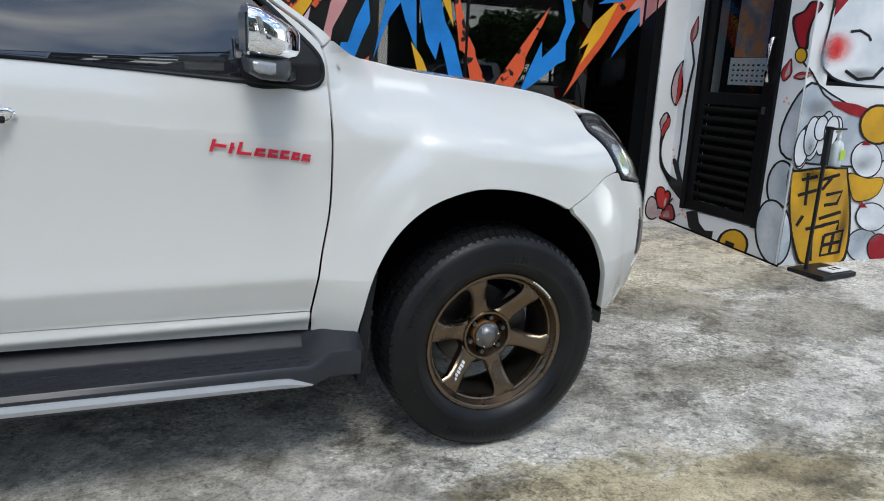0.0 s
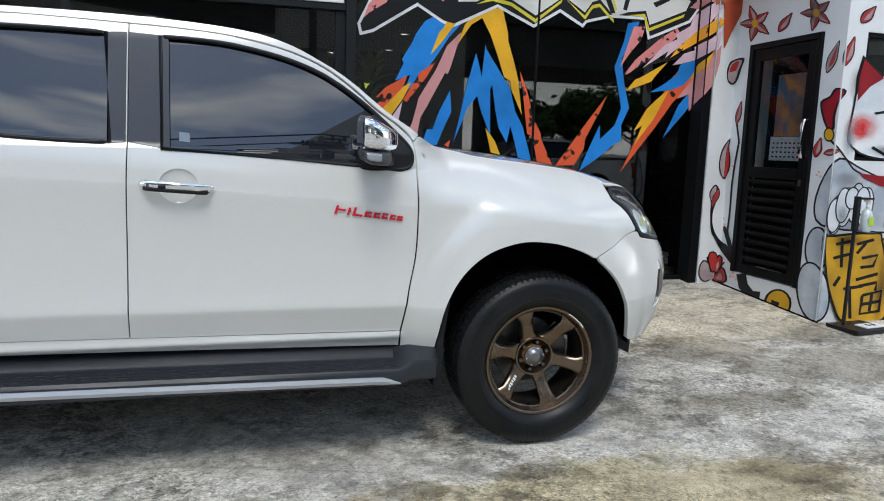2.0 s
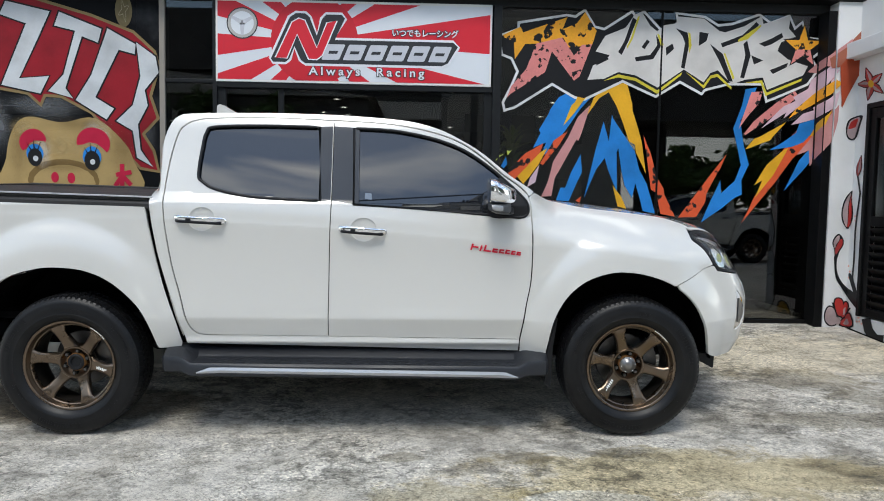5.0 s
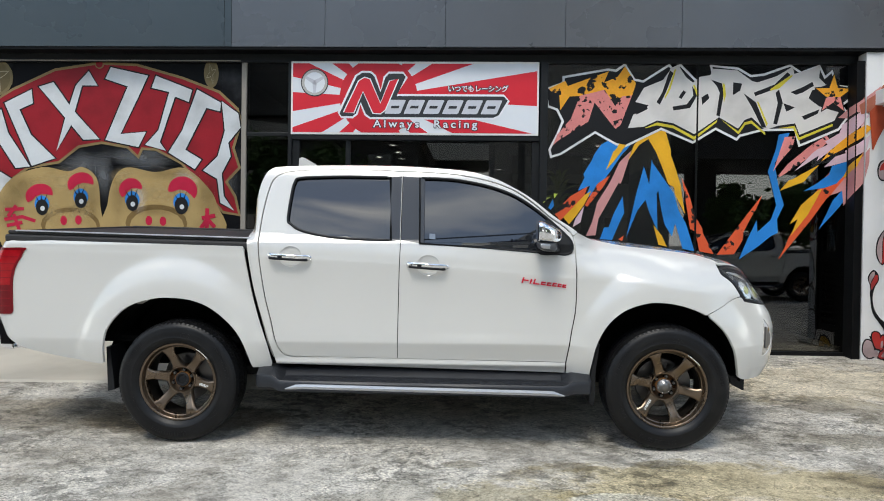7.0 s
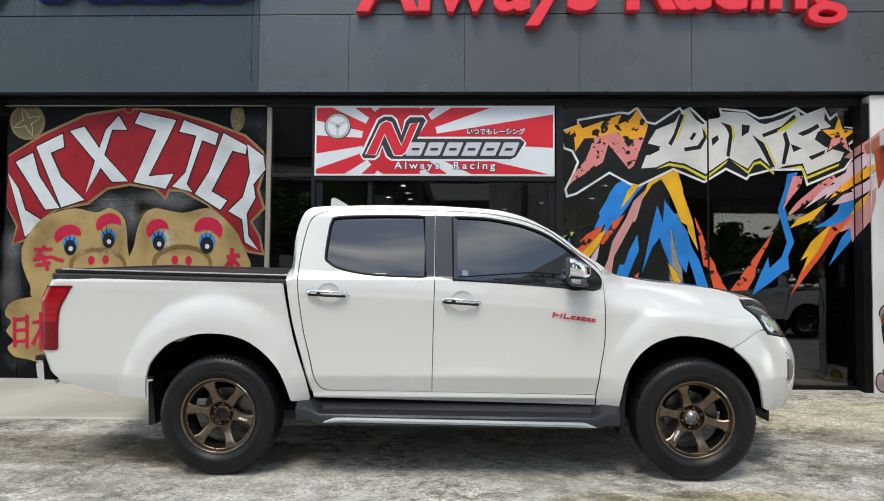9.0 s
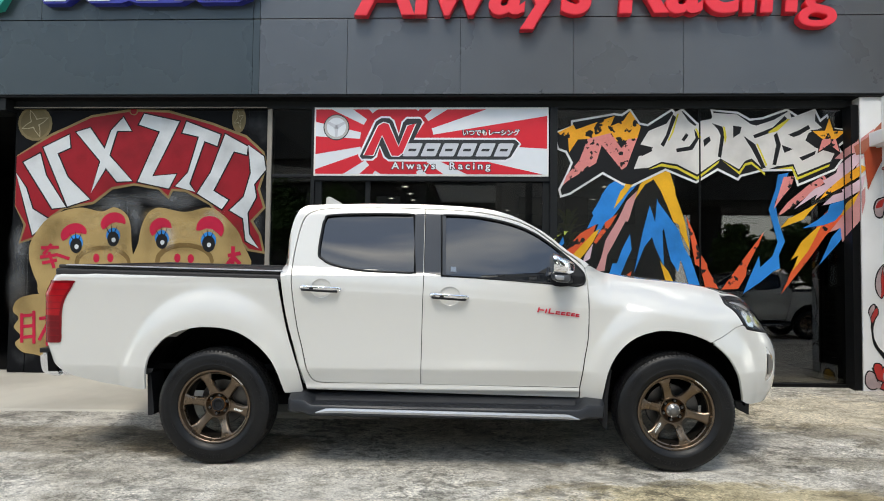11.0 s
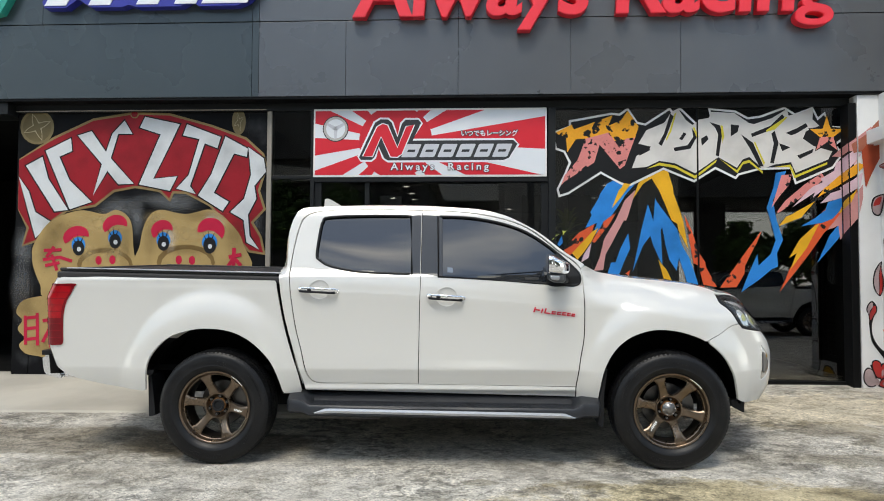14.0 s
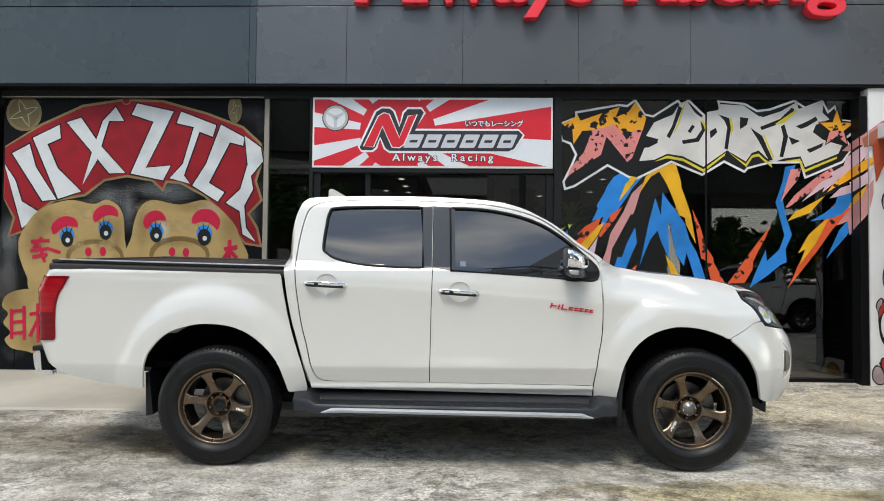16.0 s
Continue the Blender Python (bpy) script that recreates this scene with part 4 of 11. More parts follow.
graffiti_shape("paint_flash", SPRAYRED, 2.628, [(3.249, 1.808), (3.197, 1.678), (3.138, 1.571), (3.073, 1.438), (3.065, 1.354), (3.013, 1.263), (2.981, 1.211), (2.809, 1.204), (2.874, 1.295), (2.977, 1.437), (3.036, 1.522)])
graffiti_shape("paint_flash", SPRAYBLUE, 3.663, [(3.405, 2.426), (3.513, 2.446), (3.447, 2.27), (3.369, 2.133), (3.409, 1.912), (3.469, 1.717), (3.404, 1.571), (3.414, 1.433), (3.344, 1.4), (3.222, 1.296), (3.031, 1.16), (3.109, 1.354), (3.201, 1.561), (3.212, 1.441), (3.34, 1.562), (3.393, 1.711), (3.352, 1.879), (3.304, 2.055), (3.377, 2.27)])
graffiti_shape("paint_flash", SPRAYYELLOW, 3.698, [(3.811, 2.126), (3.702, 2.003), (3.663, 1.951), (3.574, 1.918), (3.427, 1.86), (3.511, 1.964), (3.55, 1.977)])
graffiti_shape("paint_flash", SPRAYBLUE, 4.732, [(4.139, 2.184), (4.054, 2.016), (3.984, 1.938), (3.87, 1.893), (3.661, 1.86), (3.801, 1.944), (3.91, 2.029), (3.937, 2.113)])
graffiti_shape("paint_flash", SPRAYBLUE, 4.766, [(4.097, 1.938), (4.1, 1.815), (4.017, 1.702), (3.818, 1.473), (3.89, 1.628), (3.949, 1.763)])
graffiti_shape("paint_flash", SPRAYRED, 3.801, [(4.196, 2.197), (4.149, 2.042), (3.893, 1.789), (3.731, 1.556), (3.422, 1.162), (3.487, 1.291), (3.527, 1.394), (3.729, 1.75), (3.891, 2.035), (4.057, 2.155)])
graffiti_shape("paint_flash", SPRAYYELLOW, 4.835, [(3.844, 1.886), (3.772, 1.744), (3.707, 1.621), (3.54, 1.401), (3.606, 1.572), (3.529, 1.523), (3.64, 1.718), (3.787, 1.854)])
arrow_shape("paint_arrow", SPRAYBROWN, 1.18, [(4.45, 3.025), (4.376, 2.733), (4.233, 2.657), (4.23, 2.784)])
arrow_shape("paint_arrow", SPRAYRUST, 2.184, [(4.387, 2.688), (4.423, 2.631), (4.23, 2.251), (4.221, 2.657)])
arrow_shape("paint_arrow", SPRAYYELLOW, 3.189, [(4.3, 2.618), (4.238, 2.339), (4.225, 2.561)])
frame_shape("paint_arrow", SPRAYBROWN, 1.194, [(4.132, 2.745), (4.157, 2.777), (4.157, 2.598), (4.128, 2.566)])
frame_shape("paint_arrow", SPRAYROSE, 2.198, [(4.128, 2.566), (4.157, 2.598), (4.157, 2.394), (4.124, 2.362)])
frame_shape("paint_arrow", SPRAYMAUVE, 3.203, [(4.127, 2.49), (4.157, 2.521), (4.157, 2.445), (4.125, 2.407)])
frame_shape("paint_arrow", SPRAYBROWN, 1.207, [(4.119, 2.162), (4.157, 2.273), (4.157, 1.972), (4.114, 1.918)])
graffiti_shape("paint_spike", SPRAYROSE, 5.212, [(3.989, 2.598), (4.077, 2.68), (4.078, 2.681), (4.078, 2.594), (4.075, 2.592)])
frameside_shape("paint_spike", SPRAYROSE, 5.216, [(2.758, 2.688), (2.632, 2.709), (2.632, 2.625), (2.758, 2.602)])
frame_shape("paint_spike", SPRAYROSE, 5.221, [(4.082, 2.712), (4.158, 2.763), (4.158, 2.616), (4.082, 2.625)])
arrow_shape("paint_spike", SPRAYROSE, 5.225, [(4.167, 2.772), (4.17, 2.774), (4.3, 2.877), (4.32, 2.715), (4.184, 2.612), (4.167, 2.614)])
arrow_shape("paint_spike", SPRAYRUST, 9.229, [(4.196, 2.623), (4.321, 2.773), (4.315, 2.45), (4.234, 2.243), (4.214, 2.404)])
frame_shape("paint_spike", SPRAYBROWN, 8.234, [(4.101, 2.694), (4.158, 2.733), (4.158, 2.612), (4.122, 2.602)])
arrow_shape("paint_spike", SPRAYBROWN, 8.239, [(4.167, 2.741), (4.3, 2.831), (4.321, 2.75), (4.196, 2.623), (4.167, 2.615)])
graffiti_shape("paint_spike", SPRAYMAUVE, 6.243, [(3.568, 2.059), (3.743, 2.243), (3.784, 2.278), (3.888, 2.326), (3.865, 2.361), (4.004, 2.444), (4.029, 2.527), (4.078, 2.562), (4.078, 2.406), (4.049, 2.385), (4.078, 2.392), (4.078, 2.383), (3.887, 2.243), (3.782, 2.16), (3.806, 2.219), (3.702, 2.148)])
frameside_shape("paint_spike", SPRAYMAUVE, 6.247, [(2.758, 2.571), (2.632, 2.597), (2.632, 2.445), (2.758, 2.416)])
frame_shape("paint_spike", SPRAYMAUVE, 6.252, [(4.082, 2.6), (4.117, 2.625), (4.158, 2.608), (4.158, 2.539), (4.086, 2.452), (4.082, 2.449)])
arrow_shape("paint_spike", SPRAYMAUVE, 6.256, [(4.167, 2.6), (4.195, 2.589), (4.167, 2.555)])
graffiti_shape("paint_spike", SPRAYORANGE, 7.261, [(3.828, 2.16), (3.898, 2.255), (4.061, 2.396), (4.078, 2.407), (4.078, 2.307), (4.031, 2.278), (3.921, 2.219)])
frameside_shape("paint_spike", SPRAYORANGE, 7.266, [(2.758, 2.417), (2.632, 2.441), (2.632, 2.338), (2.758, 2.315)])
frame_shape("paint_spike", SPRAYORANGE, 7.27, [(4.082, 2.444), (4.158, 2.495), (4.158, 2.395), (4.141, 2.377), (4.082, 2.341)])
arrow_shape("paint_spike", SPRAYORANGE, 7.274, [(4.167, 2.502), (4.227, 2.473), (4.167, 2.408)])
graffiti_shape("paint_spike", SPRAYMAUVE, 6.779, [(3.856, 2.101), (3.966, 2.208), (4.07, 2.243), (4.059, 2.267), (4.078, 2.278), (4.078, 2.159), (3.942, 2.119)])
frameside_shape("paint_spike", SPRAYMAUVE, 6.784, [(2.758, 2.285), (2.632, 2.305), (2.632, 2.19), (2.758, 2.165)])
frame_shape("paint_spike", SPRAYMAUVE, 6.788, [(4.082, 2.308), (4.112, 2.325), (4.158, 2.361), (4.158, 2.24), (4.082, 2.193)])
arrow_shape("paint_spike", SPRAYMAUVE, 6.793, [(4.167, 2.371), (4.209, 2.404), (4.179, 2.254), (4.167, 2.247)])
graffiti_shape("paint_spike", SPRAYPINK, 5.797, [(3.383, 1.976), (3.494, 2.124), (3.541, 2.166), (3.715, 2.314), (3.878, 2.42), (3.912, 2.373), (3.784, 2.255), (3.598, 2.119), (3.453, 2.018)])
graffiti_shape("paint_spike", SPRAYPINK, 5.901, [(3.463, 2.402), (3.567, 2.408), (3.543, 2.302), (3.426, 2.16), (3.355, 2.053), (3.403, 2.207)])
graffiti_shape("paint_spike", SPRAYROSE, 5.506, [(3.926, 1.819), (4.066, 1.996), (4.078, 2.011), (4.078, 1.743), (4.056, 1.714), (4.041, 1.866), (3.995, 1.843)])
frameside_shape("paint_spike", SPRAYROSE, 5.511, [(2.758, 2.035), (2.632, 2.105), (2.632, 1.838), (2.742, 1.78), (2.758, 1.77)])
frame_shape("paint_spike", SPRAYROSE, 5.515, [(4.082, 2.112), (4.109, 2.146), (4.158, 2.209), (4.158, 1.931), (4.082, 1.844)])
arrow_shape("paint_spike", SPRAYROSE, 5.519, [(4.167, 2.226), (4.207, 2.277), (4.204, 2.128), (4.167, 1.974)])
graffiti_shape("paint_spike", SPRAYYELLOW, 7.124, [(4.043, 1.996), (4.078, 2.06), (4.078, 2.008), (4.078, 2.008)])
frameside_shape("paint_spike", SPRAYYELLOW, 7.128, [(2.758, 2.096), (2.732, 2.118), (2.632, 2.155), (2.632, 2.08), (2.758, 2.026)])
frame_shape("paint_spike", SPRAYYELLOW, 7.133, [(4.082, 2.159), (4.149, 2.221), (4.092, 2.094), (4.082, 2.084)])
door_shape("banner_edge", GOLDPAINT, 1.337, [(-4.925, 2.612), (-4.538, 2.857), (-4.083, 3.065), (-3.625, 3.134), (-3.199, 3.119), (-2.712, 2.984), (-2.318, 2.839), (-2.12, 2.66), (-2.079, 2.512), (-2.158, 2.246), (-2.089, 2.04), (-2.226, 1.893), (-2.134, 1.746), (-2.086, 1.535), (-2.279, 1.564), (-2.446, 1.745), (-2.722, 2.069), (-2.996, 2.212), (-3.132, 2.218), (-3.175, 2.123), (-3.298, 2.233), (-3.572, 2.278), (-3.814, 2.234), (-4.023, 2.07), (-4.357, 2.01), (-4.567, 1.861), (-4.684, 1.676), (-4.866, 1.622), (-4.818, 1.831), (-4.925, 2.04)])
door_shape("banner", BANNERRED, 2.342, [(-4.925, 2.596), (-4.524, 2.833), (-4.074, 3.039), (-3.623, 3.107), (-3.202, 3.092), (-2.719, 2.959), (-2.332, 2.816), (-2.144, 2.646), (-2.107, 2.512), (-2.186, 2.246), (-2.119, 2.046), (-2.259, 1.896), (-2.159, 1.736), (-2.115, 1.562), (-2.266, 1.589), (-2.426, 1.763), (-2.705, 2.09), (-2.989, 2.238), (-3.149, 2.245), (-3.184, 2.163), (-3.286, 2.258), (-3.573, 2.305), (-3.826, 2.259), (-4.035, 2.095), (-4.369, 2.036), (-4.588, 1.88), (-4.702, 1.699), (-4.842, 1.647), (-4.788, 1.835), (-4.921, 2.047)])
door_shape("banner_shadow", SPRAYBLACK, 3.396, [(-4.864, 2.538), (-4.645, 2.657), (-4.564, 2.391), (-4.32, 2.025), (-4.503, 2.0)])
door_shape("white_block", BANNERWHITE, 4.431, [(-4.842, 2.533), (-4.654, 2.634), (-4.578, 2.385), (-4.339, 2.034), (-4.495, 2.016)])
door_shape("banner_shadow", SPRAYBLACK, 3.456, [(-4.925, 2.422), (-4.788, 2.251), (-4.707, 2.02), (-4.495, 1.893), (-4.715, 1.698), (-4.821, 2.03)])
door_shape("white_block", BANNERWHITE, 4.52, [(-4.925, 2.416), (-4.801, 2.244), (-4.719, 2.01), (-4.519, 1.891), (-4.709, 1.718), (-4.806, 2.034)])
door_shape("banner_shadow", SPRAYBLACK, 3.514, [(-4.639, 2.708), (-4.318, 2.863), (-4.295, 2.69), (-4.436, 2.626), (-4.319, 2.378), (-4.05, 2.119), (-4.329, 2.021)])
door_shape("white_block", BANNERWHITE, 4.609, [(-4.619, 2.701), (-4.328, 2.844), (-4.311, 2.699), (-4.457, 2.634), (-4.332, 2.369), (-4.07, 2.123), (-4.321, 2.04)])
door_shape("banner_shadow", SPRAYBLACK, 3.574, [(-4.27, 2.88), (-4.085, 2.938), (-3.868, 2.641), (-3.576, 2.319), (-3.774, 2.305), (-3.969, 2.532)])
door_shape("white_block", BANNERWHITE, 4.698, [(-4.249, 2.873), (-4.091, 2.921), (-3.88, 2.631), (-3.592, 2.326), (-3.768, 2.32), (-3.957, 2.542)])
door_shape("banner_shadow", SPRAYBLACK, 3.632, [(-3.713, 3.062), (-3.602, 2.878), (-3.772, 2.874), (-3.892, 2.452), (-4.059, 2.191), (-3.978, 2.552), (-3.864, 2.897)])
door_shape("white_block", BANNERWHITE, 4.787, [(-3.714, 3.039), (-3.619, 2.888), (-3.784, 2.889), (-3.906, 2.458), (-4.057, 2.195), (-3.963, 2.548), (-3.851, 2.889)])
door_shape("banner_shadow", SPRAYBLACK, 3.691, [(-3.486, 3.096), (-3.059, 3.003), (-3.176, 2.747), (-3.353, 2.392), (-3.082, 2.418), (-3.169, 2.231), (-3.552, 2.309), (-3.316, 2.871), (-3.557, 2.951)])
door_shape("white_block", BANNERWHITE, 4.876, [(-3.478, 3.079), (-3.08, 2.993), (-3.19, 2.754), (-3.369, 2.382), (-3.097, 2.408), (-3.178, 2.247), (-3.531, 2.319), (-3.296, 2.88), (-3.535, 2.959)])
door_shape("banner_shadow", SPRAYBLACK, 3.751, [(-3.061, 2.856), (-3.005, 3.011), (-2.594, 2.855), (-2.636, 2.702), (-2.782, 2.756), (-2.933, 2.303), (-2.871, 2.204), (-3.125, 2.266), (-2.978, 2.433), (-2.872, 2.813)])
door_shape("white_block", BANNERWHITE, 4.965, [(-3.041, 2.867), (-2.996, 2.992), (-2.612, 2.846), (-2.646, 2.721), (-2.792, 2.776), (-2.95, 2.3), (-2.882, 2.211), (-3.106, 2.271), (-2.965, 2.425), (-2.853, 2.824)])
door_shape("banner_shadow", SPRAYBLACK, 3.809, [(-2.567, 2.873), (-2.288, 2.722), (-2.301, 2.606), (-2.45, 2.644), (-2.658, 2.228), (-2.486, 2.127), (-2.573, 2.002), (-2.878, 2.189), (-2.725, 2.431)])
door_shape("white_block", BANNERWHITE, 5.054, [(-2.558, 2.852), (-2.304, 2.714), (-2.314, 2.625), (-2.459, 2.661), (-2.678, 2.223), (-2.508, 2.122), (-2.577, 2.022), (-2.857, 2.194), (-2.712, 2.425)])
door_shape("banner_shadow", SPRAYBLACK, 3.869, [(-2.306, 2.746), (-2.109, 2.615), (-2.08, 2.454), (-2.208, 2.295), (-2.182, 2.155), (-2.275, 1.978), (-2.253, 1.751), (-2.152, 1.588), (-2.316, 1.666), (-2.35, 1.913), (-2.511, 2.008), (-2.348, 2.166), (-2.278, 2.425)])
door_shape("white_block", BANNERWHITE, 5.143, [(-2.298, 2.732), (-2.122, 2.606), (-2.096, 2.458), (-2.224, 2.299), (-2.198, 2.157), (-2.29, 1.981), (-2.268, 1.746), (-2.158, 1.594), (-2.302, 1.675), (-2.337, 1.922), (-2.488, 2.01), (-2.335, 2.158), (-2.262, 2.423)])
door_shape("tan_blob", TANPAINT, 5.428, [(-4.509, 1.03), (-4.637, 1.201), (-4.717, 1.384), (-4.739, 1.503), (-4.72, 1.652), (-4.538, 1.906), (-4.205, 2.028), (-3.929, 1.986), (-3.778, 2.034), (-3.623, 1.921), (-3.579, 1.625), (-3.569, 1.036)], True)
door_shape("tan_blob", TANPAINT, 5.432, [(-3.487, 1.33), (-3.501, 1.655), (-3.435, 1.921), (-3.293, 2.034), (-2.991, 1.987), (-2.692, 2.034), (-2.448, 1.848), (-2.338, 1.658), (-2.314, 1.336)], True)
door_shape("tan_blob", TANPAINT, 5.436, [(-4.62, 0.40), (-4.78, 0.43), (-4.86, 0.52), (-4.80, 0.60), (-4.88, 0.70), (-4.83, 0.80), (-4.90, 0.88), (-4.86, 0.992), (-4.724, 1.052), (-4.48, 1.072), (-4.174, 1.032), (-4.148, 0.36), (-4.45, 0.36)], True)
door_shape("tan_blob_edge", TANDARK, 6.441, [(-3.58, 1.424), (-3.597, 1.362), (-3.651, 1.307), (-3.734, 1.265), (-3.837, 1.243), (-3.948, 1.243), (-4.052, 1.264), (-4.138, 1.304), (-4.195, 1.359), (-4.217, 1.422), (-4.199, 1.485), (-4.145, 1.54), (-4.062, 1.581), (-3.958, 1.604), (-3.847, 1.604), (-3.743, 1.582), (-3.657, 1.542), (-3.6, 1.487)])
door_shape("tan_blob_light", TANPAINT, 7.446, [(-3.612, 1.401), (-3.627, 1.346), (-3.674, 1.298), (-3.747, 1.262), (-3.838, 1.243), (-3.935, 1.242), (-4.026, 1.261), (-4.102, 1.296), (-4.152, 1.344), (-4.17, 1.398), (-4.155, 1.453), (-4.108, 1.501), (-4.034, 1.537), (-3.944, 1.557), (-3.847, 1.557), (-3.755, 1.538), (-3.68, 1.503), (-3.63, 1.455)])
door_shape("tan_blob_edge", TANDARK, 6.45, [(-2.649, 1.451), (-2.668, 1.383), (-2.723, 1.323), (-2.81, 1.278), (-2.917, 1.254), (-3.031, 1.253), (-3.139, 1.277), (-3.228, 1.321), (-3.287, 1.381), (-3.309, 1.449), (-3.291, 1.518), (-3.235, 1.578), (-3.148, 1.623), (-3.04, 1.647), (-2.926, 1.647), (-2.817, 1.624), (-2.729, 1.579), (-2.671, 1.52)])
door_shape("tan_blob_light", TANPAINT, 7.455, [(-2.685, 1.428), (-2.701, 1.37), (-2.749, 1.318), (-2.825, 1.28), (-2.918, 1.259), (-3.018, 1.259), (-3.112, 1.279), (-3.19, 1.316), (-3.241, 1.367), (-3.26, 1.426), (-3.244, 1.484), (-3.195, 1.536), (-3.119, 1.574), (-3.026, 1.594), (-2.926, 1.595), (-2.831, 1.575), (-2.754, 1.537), (-2.703, 1.486)])
for cx, cz, w, h, turn, level in ((-4.246, 1.770, 0.150, 0.115, 16, 8.459), (-3.800, 1.895, 0.142, 0.115, 14, 8.463), (-3.268, 1.838, 0.125, 0.115, 22, 8.468), (-2.690, 1.845, 0.155, 0.140, -14, 8.473)):
    hill = [(w * math.cos(radians(a)), h * math.sin(radians(a)) - 0.3 * h) for a in range(-24, 205, 12)]
    hill += [(-w * 0.62, -0.62 * h), (-w * 0.25, -0.34 * h), (w * 0.2, -0.30 * h), (w * 0.62, -0.50 * h)]
    c, k = math.cos(radians(turn)), math.sin(radians(turn))
    door_shape("red_patch", PATCHRED, level, [(cx + x * c - z * k, cz + x * k + z * c) for x, z in hill])
door_shape("blue_patch", SPRAYBLUE, 8.977, [(-4.126, 1.641), (-4.13, 1.611), (-4.143, 1.584), (-4.163, 1.564), (-4.189, 1.554), (-4.216, 1.554), (-4.242, 1.564), (-4.264, 1.584), (-4.279, 1.611), (-4.284, 1.641), (-4.281, 1.672), (-4.268, 1.698), (-4.247, 1.718), (-4.222, 1.729), (-4.194, 1.729), (-4.168, 1.719), (-4.146, 1.699), (-4.132, 1.672)])
door_shape("dark_patch", SPRAYBLACK, 9.482, [(-4.137, 1.606), (-4.14, 1.577), (-4.151, 1.552), (-4.168, 1.534), (-4.19, 1.524), (-4.213, 1.524), (-4.235, 1.534), (-4.254, 1.552), (-4.266, 1.577), (-4.271, 1.606), (-4.268, 1.634), (-4.257, 1.659), (-4.24, 1.678), (-4.218, 1.688), (-4.195, 1.688), (-4.173, 1.678), (-4.154, 1.659), (-4.142, 1.634)])
door_shape("pale_dot", BANNERWHITE, 10.486, [(-4.173, 1.594), (-4.177, 1.578), (-4.189, 1.568), (-4.204, 1.568), (-4.217, 1.578), (-4.222, 1.594), (-4.218, 1.609), (-4.206, 1.619), (-4.191, 1.619), (-4.178, 1.61)])
door_shape("blue_patch", SPRAYBLUE, 8.991, [(-3.709, 1.719), (-3.713, 1.689), (-3.726, 1.662), (-3.746, 1.642), (-3.771, 1.632), (-3.799, 1.632), (-3.825, 1.642), (-3.846, 1.662), (-3.861, 1.689), (-3.866, 1.719), (-3.863, 1.75), (-3.85, 1.776), (-3.829, 1.796), (-3.804, 1.807), (-3.776, 1.807), (-3.75, 1.796), (-3.729, 1.777), (-3.714, 1.75)])
door_shape("dark_patch", SPRAYBLACK, 9.495, [(-3.72, 1.684), (-3.723, 1.656), (-3.734, 1.631), (-3.751, 1.612), (-3.773, 1.602), (-3.796, 1.602), (-3.818, 1.612), (-3.836, 1.63), (-3.848, 1.655), (-3.853, 1.684), (-3.85, 1.712), (-3.839, 1.737), (-3.822, 1.756), (-3.8, 1.765), (-3.777, 1.765), (-3.755, 1.756), (-3.737, 1.737), (-3.725, 1.712)])
door_shape("pale_dot", BANNERWHITE, 10.499, [(-3.756, 1.672), (-3.76, 1.656), (-3.772, 1.647), (-3.787, 1.647), (-3.799, 1.656), (-3.804, 1.672), (-3.8, 1.688), (-3.788, 1.697), (-3.773, 1.697), (-3.761, 1.688)])
door_shape("blue_patch", SPRAYBLUE, 9.004, [(-3.158, 1.697), (-3.162, 1.667), (-3.175, 1.64), (-3.196, 1.62), (-3.221, 1.61), (-3.248, 1.61), (-3.274, 1.62), (-3.295, 1.64), (-3.31, 1.666), (-3.315, 1.697), (-3.311, 1.727), (-3.298, 1.754), (-3.278, 1.773), (-3.252, 1.784), (-3.225, 1.784), (-3.199, 1.774), (-3.178, 1.754), (-3.164, 1.727)])
door_shape("dark_patch", SPRAYBLACK, 9.508, [(-3.17, 1.662), (-3.173, 1.633), (-3.184, 1.608), (-3.201, 1.59), (-3.222, 1.58), (-3.245, 1.58), (-3.267, 1.59), (-3.285, 1.608), (-3.297, 1.633), (-3.302, 1.661), (-3.299, 1.689), (-3.288, 1.714), (-3.271, 1.733), (-3.249, 1.743), (-3.226, 1.743), (-3.204, 1.733), (-3.186, 1.715), (-3.174, 1.69)])
door_shape("pale_dot", BANNERWHITE, 10.513, [(-3.205, 1.65), (-3.21, 1.634), (-3.221, 1.624), (-3.236, 1.624), (-3.249, 1.634), (-3.254, 1.65), (-3.249, 1.665), (-3.238, 1.675), (-3.223, 1.675), (-3.21, 1.665)])
door_shape("blue_patch", SPRAYBLUE, 9.018, [(-2.628, 1.675), (-2.633, 1.641), (-2.647, 1.612), (-2.669, 1.59), (-2.697, 1.579), (-2.727, 1.579), (-2.755, 1.59), (-2.778, 1.612), (-2.794, 1.641), (-2.799, 1.674), (-2.795, 1.707), (-2.781, 1.737), (-2.758, 1.758), (-2.731, 1.77), (-2.701, 1.77), (-2.673, 1.758), (-2.65, 1.737), (-2.634, 1.708)])
door_shape("dark_patch", SPRAYBLACK, 9.522, [(-2.641, 1.639), (-2.644, 1.608), (-2.656, 1.581), (-2.675, 1.561), (-2.699, 1.55), (-2.724, 1.55), (-2.748, 1.561), (-2.767, 1.581), (-2.78, 1.608), (-2.785, 1.639), (-2.782, 1.67), (-2.77, 1.697), (-2.751, 1.717), (-2.728, 1.728), (-2.702, 1.728), (-2.679, 1.718), (-2.659, 1.697), (-2.646, 1.67)])
